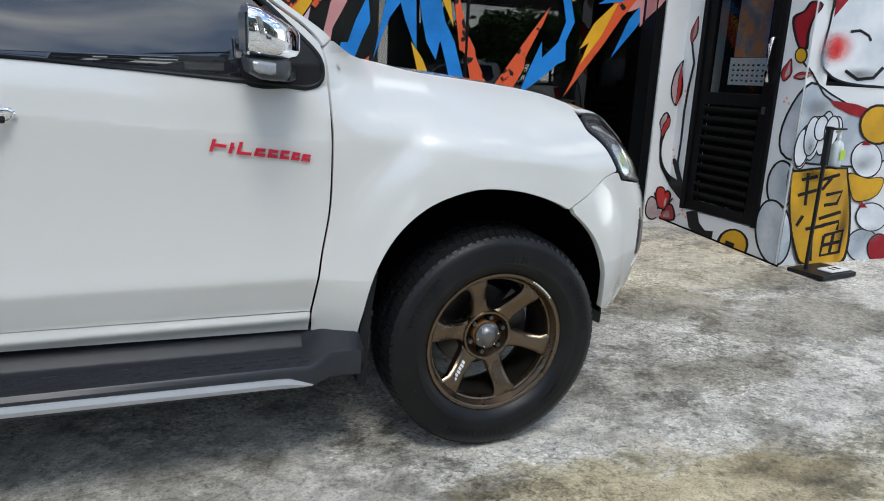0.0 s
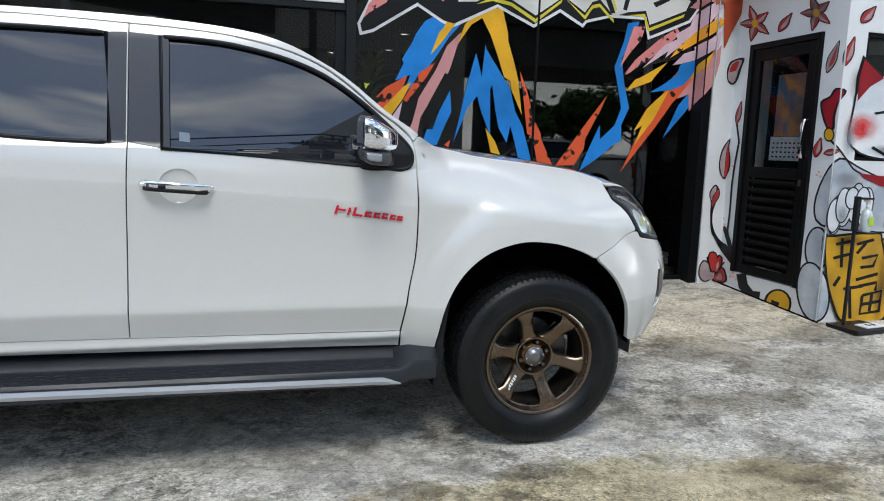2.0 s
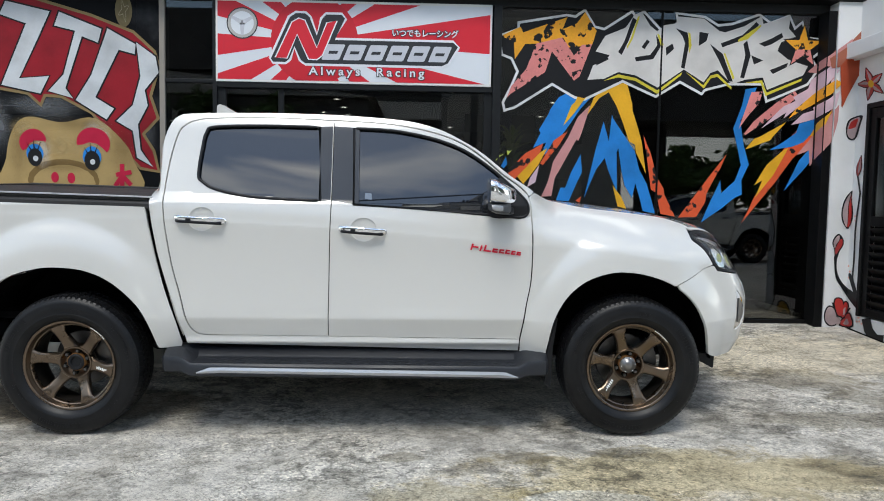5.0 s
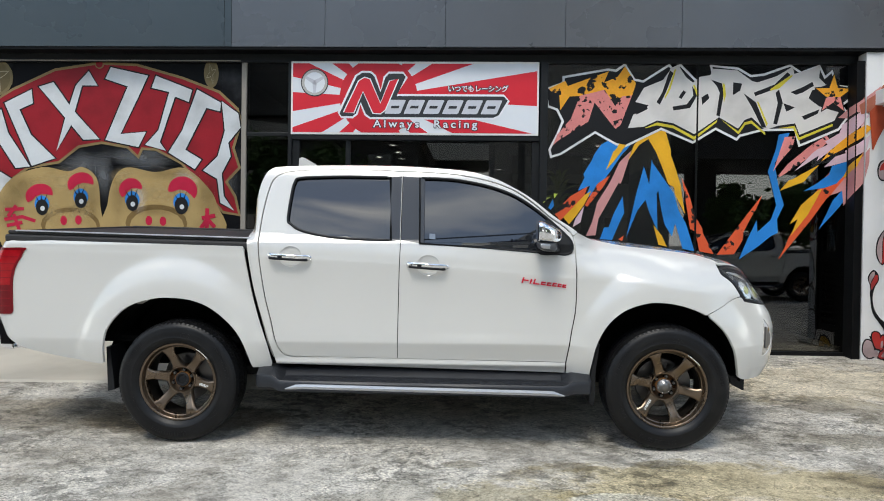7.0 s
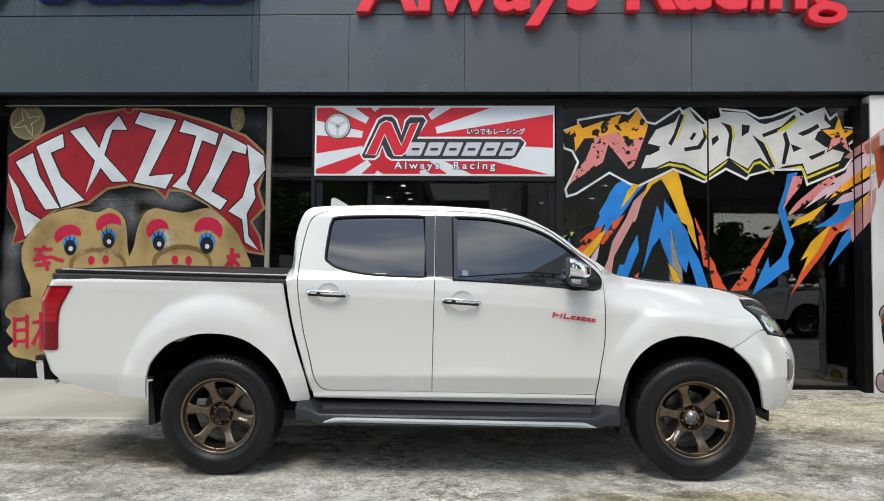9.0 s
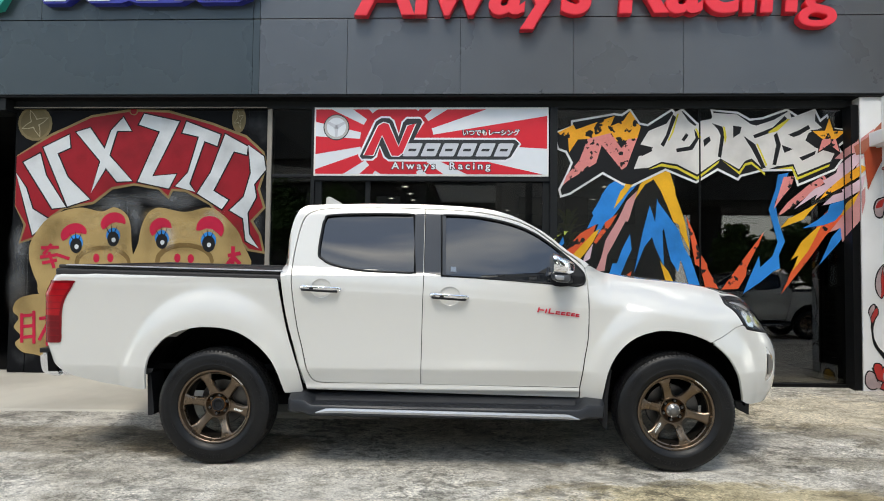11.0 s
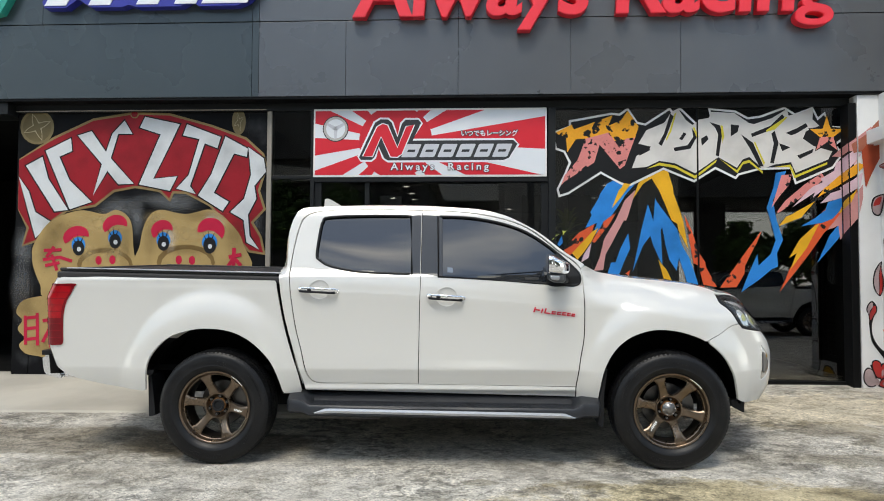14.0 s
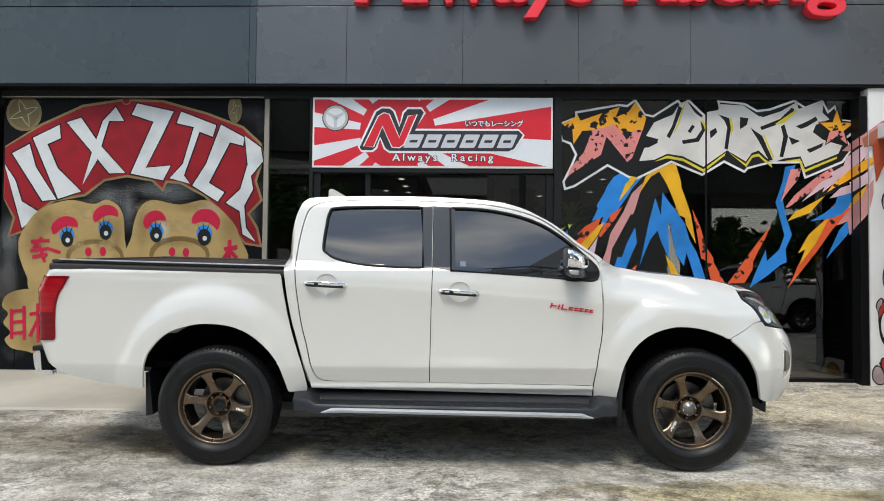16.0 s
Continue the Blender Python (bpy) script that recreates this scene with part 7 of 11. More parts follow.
catwall_shape("round_edge", SPRAYBLACK, 8.45, [(4.513, 0.92), (4.511, 0.904), (4.508, 0.887), (4.504, 0.872), (4.5, 0.857), (4.495, 0.843), (4.489, 0.831), (4.483, 0.819), (4.477, 0.809), (4.47, 0.8), (4.462, 0.793), (4.453, 0.787), (4.444, 0.783), (4.434, 0.783), (4.424, 0.784), (4.415, 0.788), (4.407, 0.795), (4.4, 0.803), (4.394, 0.813), (4.389, 0.823), (4.386, 0.832), (4.386, 0.984), (4.387, 0.989), (4.391, 1.003), (4.396, 1.017), (4.402, 1.029), (4.408, 1.041), (4.414, 1.051), (4.421, 1.06), (4.429, 1.067), (4.438, 1.073), (4.447, 1.077), (4.456, 1.077), (4.467, 1.076), (4.476, 1.072), (4.484, 1.066), (4.491, 1.058), (4.497, 1.048), (4.502, 1.038), (4.506, 1.026), (4.509, 1.013), (4.512, 0.999), (4.514, 0.984), (4.515, 0.969), (4.515, 0.953), (4.514, 0.936)])
catwall_shape("round_form", MURALWHITE, 9.454, [(4.502, 0.922), (4.493, 0.875), (4.479, 0.835), (4.46, 0.806), (4.44, 0.793), (4.421, 0.796), (4.404, 0.816), (4.393, 0.849), (4.388, 0.892), (4.39, 0.939), (4.398, 0.986), (4.412, 1.025), (4.431, 1.054), (4.451, 1.067), (4.47, 1.064), (4.487, 1.045), (4.498, 1.012), (4.503, 0.969)], True)
catwall_shape("round_edge", SPRAYBLACK, 8.459, [(4.589, 0.978), (4.58, 0.93), (4.565, 0.888), (4.546, 0.858), (4.52, 0.841), (4.49, 0.846), (4.469, 0.87), (4.457, 0.906), (4.451, 0.95), (4.453, 0.999), (4.462, 1.046), (4.477, 1.087), (4.496, 1.117), (4.522, 1.134), (4.551, 1.13), (4.572, 1.106), (4.585, 1.071), (4.591, 1.026)], True)
catwall_shape("round_form", MURALWHITE, 9.463, [(4.577, 0.979), (4.569, 0.933), (4.555, 0.892), (4.536, 0.864), (4.516, 0.85), (4.496, 0.854), (4.48, 0.873), (4.468, 0.906), (4.463, 0.949), (4.465, 0.997), (4.473, 1.043), (4.487, 1.083), (4.506, 1.111), (4.526, 1.125), (4.545, 1.122), (4.562, 1.103), (4.574, 1.07), (4.579, 1.027)], True)
catwall_shape("round_edge", SPRAYBLACK, 8.468, [(4.677, 1.013), (4.669, 0.965), (4.654, 0.923), (4.634, 0.892), (4.608, 0.875), (4.578, 0.88), (4.557, 0.905), (4.544, 0.94), (4.539, 0.985), (4.541, 1.034), (4.549, 1.081), (4.564, 1.122), (4.584, 1.153), (4.609, 1.17), (4.639, 1.165), (4.66, 1.142), (4.673, 1.106), (4.679, 1.062)], True)
catwall_shape("round_form", MURALWHITE, 9.473, [(4.666, 1.015), (4.657, 0.968), (4.643, 0.927), (4.624, 0.899), (4.604, 0.885), (4.584, 0.888), (4.567, 0.908), (4.556, 0.941), (4.55, 0.984), (4.552, 1.032), (4.56, 1.078), (4.575, 1.118), (4.593, 1.147), (4.613, 1.16), (4.633, 1.157), (4.65, 1.138), (4.662, 1.105), (4.667, 1.062)], True)
catwall_shape("round_edge", SPRAYBLACK, 8.477, [(4.769, 0.98), (4.761, 0.931), (4.746, 0.889), (4.726, 0.858), (4.7, 0.841), (4.669, 0.846), (4.648, 0.871), (4.635, 0.907), (4.629, 0.952), (4.631, 1.001), (4.639, 1.049), (4.654, 1.09), (4.674, 1.121), (4.7, 1.138), (4.73, 1.133), (4.751, 1.109), (4.765, 1.074), (4.771, 1.029)], True)
catwall_shape("round_form", MURALWHITE, 9.482, [(4.757, 0.981), (4.749, 0.934), (4.735, 0.894), (4.716, 0.865), (4.695, 0.851), (4.675, 0.854), (4.658, 0.874), (4.646, 0.908), (4.641, 0.951), (4.642, 0.999), (4.651, 1.046), (4.665, 1.086), (4.683, 1.114), (4.704, 1.128), (4.724, 1.125), (4.741, 1.106), (4.753, 1.073), (4.759, 1.03)], True)
catwall_shape("tablet_edge", SPRAYBLACK, 9.486, [(4.386, 0.781), (4.434, 0.783), (4.553, 0.794), (4.71, 0.805), (4.831, 0.806), (4.876, 0.801), (4.883, 0.787), (4.894, 0.748), (4.927, 0.669), (4.964, 0.565), (4.993, 0.462), (5.012, 0.365), (5.024, 0.271), (5.023, 0.195), (5.016, 0.146), (4.997, 0.117), (4.949, 0.099), (4.849, 0.092), (4.723, 0.097), (4.622, 0.111), (4.572, 0.132), (4.547, 0.162), (4.52, 0.21), (4.483, 0.285), (4.445, 0.377), (4.413, 0.471), (4.389, 0.572), (4.386, 0.59)])
sidewall_shape("tablet_edge", SPRAYBLACK, 9.491, [(1.432, 0.747), (1.429, 0.777), (1.424, 0.779), (1.424, 0.656), (1.427, 0.673)])
catwall_shape("tablet", COINGOLD, 10.495, [(4.386, 0.746), (4.388, 0.764), (4.403, 0.766), (4.451, 0.767), (4.562, 0.778), (4.709, 0.788), (4.822, 0.79), (4.864, 0.786), (4.869, 0.773), (4.878, 0.736), (4.908, 0.661), (4.942, 0.561), (4.969, 0.462), (4.987, 0.37), (4.997, 0.28), (4.997, 0.208), (4.991, 0.162), (4.974, 0.135), (4.931, 0.12), (4.841, 0.113), (4.726, 0.117), (4.634, 0.13), (4.587, 0.148), (4.562, 0.176), (4.536, 0.222), (4.499, 0.293), (4.461, 0.381), (4.43, 0.471), (4.407, 0.568), (4.39, 0.666), (4.386, 0.723)])
catwall_shape("brush_stroke", SPRAYBLACK, 11.499, [(4.477, 0.703), (4.616, 0.725), (4.607, 0.748), (4.468, 0.725)])
catwall_shape("brush_stroke", SPRAYBLACK, 11.504, [(4.508, 0.76), (4.528, 0.54), (4.556, 0.539), (4.536, 0.759)])
catwall_shape("brush_stroke", SPRAYBLACK, 11.508, [(4.465, 0.599), (4.631, 0.632), (4.621, 0.655), (4.455, 0.621)])
catwall_shape("brush_stroke", SPRAYBLACK, 11.513, [(4.664, 0.702), (4.818, 0.737), (4.806, 0.759), (4.652, 0.724)])
catwall_shape("brush_stroke", SPRAYBLACK, 11.518, [(4.731, 0.732), (4.657, 0.651), (4.681, 0.636), (4.755, 0.717)])
catwall_shape("brush_stroke", SPRAYBLACK, 11.522, [(4.723, 0.596), (4.854, 0.621), (4.82, 0.557), (4.711, 0.549), (4.719, 0.526), (4.84, 0.538), (4.868, 0.64), (4.713, 0.619)])
catwall_shape("brush_stroke", SPRAYBLACK, 11.527, [(4.525, 0.476), (4.479, 0.407), (4.505, 0.393), (4.551, 0.463)])
catwall_shape("brush_stroke", SPRAYBLACK, 11.531, [(4.692, 0.432), (4.89, 0.476), (4.878, 0.499), (4.681, 0.455)])
catwall_shape("brush_stroke", SPRAYBLACK, 11.536, [(4.728, 0.383), (4.878, 0.409), (4.862, 0.359), (4.892, 0.354), (4.883, 0.432), (4.718, 0.407)])
catwall_shape("brush_stroke", SPRAYBLACK, 11.54, [(4.586, 0.363), (4.757, 0.383), (4.748, 0.406), (4.577, 0.386)])
catwall_shape("brush_stroke", SPRAYBLACK, 11.544, [(4.621, 0.397), (4.66, 0.146), (4.69, 0.145), (4.65, 0.397)])
catwall_shape("brush_stroke", SPRAYBLACK, 11.549, [(4.769, 0.311), (4.927, 0.346), (4.92, 0.206), (4.767, 0.187), (4.779, 0.32), (4.749, 0.325), (4.749, 0.171), (4.945, 0.189), (4.946, 0.363), (4.759, 0.334)])
catwall_shape("brush_stroke", SPRAYBLACK, 11.553, [(4.836, 0.335), (4.829, 0.198), (4.859, 0.193), (4.866, 0.33)])
catwall_shape("brush_stroke", SPRAYBLACK, 11.558, [(4.757, 0.239), (4.94, 0.263), (4.93, 0.287), (4.747, 0.263)])
catwall_shape("round_edge", SPRAYBLACK, 5.562, [(5.201, 0.849), (5.204, 0.805), (5.187, 0.766), (5.154, 0.737), (5.106, 0.722), (5.052, 0.722), (4.997, 0.738), (4.949, 0.768), (4.914, 0.806), (4.894, 0.849), (4.892, 0.892), (4.908, 0.929), (4.941, 0.958), (4.986, 0.974), (5.04, 0.974), (5.094, 0.959), (5.143, 0.931), (5.18, 0.893)], True)
catwall_shape("round_form", MURALWHITE, 6.567, [(5.188, 0.849), (5.191, 0.808), (5.175, 0.772), (5.144, 0.745), (5.101, 0.731), (5.052, 0.731), (5.002, 0.746), (4.958, 0.773), (4.925, 0.809), (4.906, 0.849), (4.904, 0.889), (4.919, 0.924), (4.949, 0.951), (4.991, 0.965), (5.04, 0.965), (5.089, 0.952), (5.134, 0.926), (5.168, 0.89)], True)
catwall_shape("round_edge", SPRAYBLACK, 7.572, [(4.893, 0.758), (5.08, 0.722), (5.247, 0.72), (5.213, 0.596), (5.027, 0.551), (4.941, 0.626)], True)
catwall_shape("round_form", COINGOLD, 8.576, [(4.904, 0.75), (5.081, 0.716), (5.237, 0.714), (5.205, 0.601), (5.028, 0.559), (4.95, 0.628)], True)
catwall_shape("round_edge", SPRAYBLACK, 5.58, [(5.362, 0.436), (5.362, 0.399), (5.343, 0.367), (5.306, 0.344), (5.256, 0.333), (5.201, 0.335), (5.145, 0.349), (5.097, 0.375), (5.061, 0.408), (5.042, 0.445), (5.042, 0.481), (5.061, 0.512), (5.097, 0.535), (5.145, 0.546), (5.2, 0.545), (5.255, 0.531), (5.304, 0.507), (5.342, 0.473)], True)
catwall_shape("round_form", MURALWHITE, 6.585, [(5.349, 0.436), (5.349, 0.402), (5.331, 0.373), (5.297, 0.352), (5.252, 0.342), (5.2, 0.344), (5.149, 0.358), (5.105, 0.381), (5.072, 0.411), (5.055, 0.444), (5.055, 0.477), (5.072, 0.506), (5.105, 0.526), (5.149, 0.537), (5.2, 0.536), (5.251, 0.523), (5.296, 0.5), (5.33, 0.47)], True)
catwall_shape("round_edge", SPRAYBLACK, 3.59, [(5.352, 0.223), (5.353, 0.179), (5.333, 0.141), (5.293, 0.114), (5.239, 0.101), (5.178, 0.104), (5.118, 0.123), (5.064, 0.154), (5.025, 0.194), (5.004, 0.238), (5.003, 0.281), (5.023, 0.318), (5.061, 0.345), (5.113, 0.358), (5.173, 0.356), (5.233, 0.339), (5.288, 0.308), (5.329, 0.268)], True)
catwall_shape("round_form", MURALGREY, 4.594, [(5.338, 0.224), (5.34, 0.183), (5.321, 0.148), (5.284, 0.123), (5.235, 0.111), (5.178, 0.114), (5.122, 0.131), (5.073, 0.16), (5.036, 0.197), (5.017, 0.238), (5.016, 0.278), (5.034, 0.312), (5.07, 0.336), (5.118, 0.348), (5.173, 0.346), (5.229, 0.331), (5.279, 0.302), (5.317, 0.265)], True)
catwall_shape("round_edge", SPRAYBLACK, 6.598, [(5.478, 0.194), (5.482, 0.153), (5.469, 0.119), (5.441, 0.093), (5.4, 0.08), (5.353, 0.083), (5.305, 0.1), (5.263, 0.129), (5.232, 0.165), (5.214, 0.206), (5.211, 0.245), (5.224, 0.279), (5.251, 0.304), (5.29, 0.317), (5.337, 0.315), (5.384, 0.299), (5.427, 0.271), (5.459, 0.234)], True)
catwall_shape("round_form", BANNERRED, 7.603, [(5.465, 0.194), (5.468, 0.157), (5.456, 0.125), (5.431, 0.102), (5.395, 0.09), (5.353, 0.093), (5.311, 0.108), (5.273, 0.134), (5.244, 0.168), (5.227, 0.205), (5.224, 0.242), (5.236, 0.273), (5.261, 0.296), (5.296, 0.307), (5.337, 0.305), (5.379, 0.291), (5.417, 0.266), (5.447, 0.232)], True)
catwall_shape("red_corner", BANNERRED, 8.607, [(4.966, 0.947), (4.996, 0.98), (5.066, 0.948)])
catwall_shape("red_corner", BANNERRED, 8.612, [(5.056, 0.513), (5.066, 0.558), (5.14, 0.511)])
catwall_shape("petal_edge", SPRAYBLACK, 1.616, [(4.386, 1.991), (4.396, 1.994), (4.411, 2.007), (4.425, 2.022), (4.437, 2.039), (4.447, 2.058), (4.453, 2.078), (4.456, 2.098), (4.455, 2.119), (4.454, 2.139), (4.453, 2.165), (4.451, 2.191), (4.445, 2.204), (4.433, 2.195), (4.417, 2.172), (4.402, 2.149), (4.389, 2.131), (4.386, 2.127)])
sidewall_shape("petal_edge", SPRAYBLACK, 1.621, [(1.424, 2.107), (1.43, 2.096), (1.435, 2.077), (1.437, 2.057), (1.436, 2.037), (1.432, 2.018), (1.425, 1.999), (1.424, 1.998)])
catwall_shape("petal", PETALRED, 2.625, [(4.386, 1.999), (4.394, 2.002), (4.405, 2.011), (4.416, 2.024), (4.427, 2.04), (4.437, 2.06), (4.444, 2.08), (4.447, 2.1), (4.447, 2.121), (4.446, 2.141), (4.446, 2.162), (4.446, 2.183), (4.442, 2.192), (4.433, 2.185), (4.421, 2.167), (4.409, 2.148), (4.398, 2.13), (4.386, 2.112), (4.386, 2.112)])
sidewall_shape("petal", PETALRED, 2.63, [(1.424, 2.077), (1.425, 2.073), (1.427, 2.052), (1.426, 2.034), (1.424, 2.018), (1.424, 2.018)])
catwall_shape("petal_light", PETALGREY, 3.635, [(4.398, 2.028), (4.434, 2.072), (4.438, 2.132), (4.437, 2.173), (4.416, 2.116), (4.397, 2.058)], True)
catwall_shape("petal_edge", SPRAYBLACK, 1.639, [(4.482, 2.295), (4.533, 2.301), (4.575, 2.329), (4.59, 2.372), (4.598, 2.42), (4.54, 2.398), (4.493, 2.373), (4.472, 2.334)], True)
catwall_shape("petal", PETALRED, 2.643, [(4.487, 2.3), (4.524, 2.306), (4.566, 2.334), (4.583, 2.376), (4.591, 2.413), (4.547, 2.395), (4.502, 2.368), (4.481, 2.329)], True)
catwall_shape("petal_light", PETALGREY, 3.648, [(4.506, 2.315), (4.554, 2.332), (4.572, 2.373), (4.582, 2.402), (4.546, 2.37), (4.513, 2.337)], True)
catwall_shape("red_branch_edge", SPRAYBLACK, 1.652, [(4.386, 1.837), (4.404, 1.835), (4.427, 1.821), (4.419, 1.798), (4.393, 1.766), (4.386, 1.755)])
sidewall_shape("red_branch_edge", SPRAYBLACK, 1.657, [(1.602, 1.753), (1.581, 1.769), (1.548, 1.778), (1.519, 1.788), (1.503, 1.808), (1.49, 1.83), (1.471, 1.843), (1.435, 1.842), (1.424, 1.839), (1.424, 1.736), (1.426, 1.733), (1.436, 1.702), (1.441, 1.669), (1.444, 1.637), (1.442, 1.604), (1.437, 1.572), (1.439, 1.55), (1.456, 1.539), (1.48, 1.537), (1.505, 1.546), (1.527, 1.57), (1.55, 1.604), (1.569, 1.641), (1.587, 1.679), (1.601, 1.72)])
catwall_shape("red_branch", BANNERRED, 2.662, [(4.386, 1.825), (4.392, 1.823), (4.404, 1.809), (4.395, 1.787), (4.386, 1.773)])
sidewall_shape("red_branch", BANNERRED, 2.666, [(1.576, 1.74), (1.558, 1.756), (1.53, 1.766), (1.504, 1.778), (1.485, 1.798), (1.469, 1.819), (1.452, 1.831), (1.429, 1.831), (1.424, 1.829), (1.424, 1.755), (1.442, 1.728), (1.453, 1.698), (1.462, 1.667), (1.467, 1.638), (1.466, 1.608), (1.461, 1.58), (1.461, 1.561), (1.471, 1.555), (1.486, 1.557), (1.502, 1.568), (1.519, 1.59), (1.536, 1.62), (1.55, 1.651), (1.564, 1.682), (1.576, 1.714)])
sidewall_shape("bell_edge", SPRAYBLACK, 3.671, [(1.43, 1.511), (1.43, 1.493), (1.437, 1.477), (1.449, 1.465), (1.464, 1.459), (1.482, 1.459), (1.501, 1.465), (1.516, 1.477), (1.528, 1.493), (1.534, 1.511), (1.534, 1.529), (1.527, 1.545), (1.515, 1.557), (1.499, 1.563), (1.481, 1.563), (1.463, 1.556), (1.447, 1.544), (1.436, 1.529)])
sidewall_shape("bell", COINGOLD, 4.675, [(1.441, 1.511), (1.442, 1.497), (1.447, 1.484), (1.456, 1.475), (1.468, 1.47), (1.482, 1.47), (1.496, 1.475), (1.509, 1.484), (1.518, 1.497), (1.522, 1.511), (1.522, 1.526), (1.517, 1.538), (1.508, 1.547), (1.495, 1.552), (1.481, 1.552), (1.467, 1.547), (1.455, 1.537), (1.446, 1.525)])
catwall_shape("brush_stroke", SPRAYBLACK, 3.679, [(4.386, 1.422), (4.418, 1.395), (4.55, 1.265), (4.643, 1.222), (4.651, 1.233), (4.561, 1.274), (4.43, 1.403), (4.386, 1.44)])
sidewall_shape("brush_stroke", SPRAYBLACK, 3.684, [(1.484, 1.48), (1.424, 1.431), (1.424, 1.45), (1.471, 1.489)])
sidewall_shape("petal_edge", SPRAYBLACK, 1.688, [(1.594, 1.342), (1.581, 1.344), (1.567, 1.353), (1.555, 1.363), (1.545, 1.374), (1.538, 1.388), (1.533, 1.401), (1.533, 1.415), (1.537, 1.43), (1.541, 1.445), (1.545, 1.464), (1.55, 1.483), (1.558, 1.493), (1.569, 1.487), (1.582, 1.472), (1.595, 1.457), (1.606, 1.445), (1.616, 1.432), (1.623, 1.42), (1.625, 1.405), (1.624, 1.39), (1.621, 1.376), (1.614, 1.362), (1.605, 1.349)])
sidewall_shape("petal", PETALRED, 2.693, [(1.592, 1.349), (1.584, 1.35), (1.574, 1.356), (1.564, 1.365), (1.556, 1.376), (1.548, 1.389), (1.543, 1.403), (1.543, 1.418), (1.545, 1.433), (1.549, 1.447), (1.551, 1.462), (1.555, 1.477), (1.56, 1.485), (1.568, 1.48), (1.577, 1.468), (1.587, 1.455), (1.597, 1.443), (1.606, 1.431), (1.613, 1.418), (1.615, 1.403), (1.614, 1.387), (1.611, 1.374), (1.606, 1.363), (1.6, 1.354)])
sidewall_shape("petal_light", PETALGREY, 3.697, [(1.584, 1.369), (1.574, 1.374), (1.561, 1.385), (1.552, 1.398), (1.551, 1.412), (1.553, 1.427), (1.556, 1.441), (1.558, 1.455), (1.559, 1.467), (1.562, 1.471), (1.566, 1.463), (1.572, 1.447), (1.577, 1.431), (1.581, 1.417), (1.586, 1.403), (1.588, 1.391), (1.589, 1.38), (1.588, 1.372)])
catwall_shape("petal_edge", SPRAYBLACK, 1.702, [(4.386, 1.371), (4.396, 1.377), (4.411, 1.385), (4.426, 1.394), (4.432, 1.4), (4.422, 1.404), (4.403, 1.406), (4.386, 1.407)])
sidewall_shape("petal_edge", SPRAYBLACK, 1.706, [(1.52, 1.372), (1.512, 1.366), (1.498, 1.362), (1.483, 1.359), (1.469, 1.357), (1.453, 1.358), (1.438, 1.36), (1.425, 1.364), (1.424, 1.365), (1.424, 1.408), (1.429, 1.408), (1.444, 1.41), (1.459, 1.409), (1.474, 1.406), (1.487, 1.401), (1.499, 1.395), (1.509, 1.388), (1.518, 1.379)])
catwall_shape("petal", PETALRED, 2.711, [(4.386, 1.377), (4.395, 1.381), (4.407, 1.388), (4.419, 1.394), (4.424, 1.399), (4.416, 1.401), (4.402, 1.402), (4.386, 1.403), (4.386, 1.403)])
sidewall_shape("petal", PETALRED, 2.716, [(1.513, 1.373), (1.507, 1.369), (1.498, 1.366), (1.486, 1.364), (1.472, 1.363), (1.456, 1.363), (1.441, 1.365), (1.427, 1.369), (1.424, 1.37), (1.424, 1.404), (1.426, 1.404), (1.442, 1.405), (1.457, 1.404), (1.471, 1.4), (1.485, 1.395), (1.497, 1.39), (1.505, 1.384), (1.511, 1.378)])
catwall_shape("petal_light", PETALGREY, 3.72, [(4.386, 1.383), (4.387, 1.383), (4.398, 1.388), (4.408, 1.393), (4.411, 1.396), (4.402, 1.395), (4.386, 1.393), (4.386, 1.393)])
sidewall_shape("petal_light", PETALGREY, 3.724, [(1.49, 1.375), (1.481, 1.372), (1.465, 1.369), (1.449, 1.368), (1.436, 1.372), (1.424, 1.378), (1.424, 1.391), (1.429, 1.39), (1.444, 1.388), (1.459, 1.386), (1.471, 1.384), (1.482, 1.381), (1.489, 1.378)])

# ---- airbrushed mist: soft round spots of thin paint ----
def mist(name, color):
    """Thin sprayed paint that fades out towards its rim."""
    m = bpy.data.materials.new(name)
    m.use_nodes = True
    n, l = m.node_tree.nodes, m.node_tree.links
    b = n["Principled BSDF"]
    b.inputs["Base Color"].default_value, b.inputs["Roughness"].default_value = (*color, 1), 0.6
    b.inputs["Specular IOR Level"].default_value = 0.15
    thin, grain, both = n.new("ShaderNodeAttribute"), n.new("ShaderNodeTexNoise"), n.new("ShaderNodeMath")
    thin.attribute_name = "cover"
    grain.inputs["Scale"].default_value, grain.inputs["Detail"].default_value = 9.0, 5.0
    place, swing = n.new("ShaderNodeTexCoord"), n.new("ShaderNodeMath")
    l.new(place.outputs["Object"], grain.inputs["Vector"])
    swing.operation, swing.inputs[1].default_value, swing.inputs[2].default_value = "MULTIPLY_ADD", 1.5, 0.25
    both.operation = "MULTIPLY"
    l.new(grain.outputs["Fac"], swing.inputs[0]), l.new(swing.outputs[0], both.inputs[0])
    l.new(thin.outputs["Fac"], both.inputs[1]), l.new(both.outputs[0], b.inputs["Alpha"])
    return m


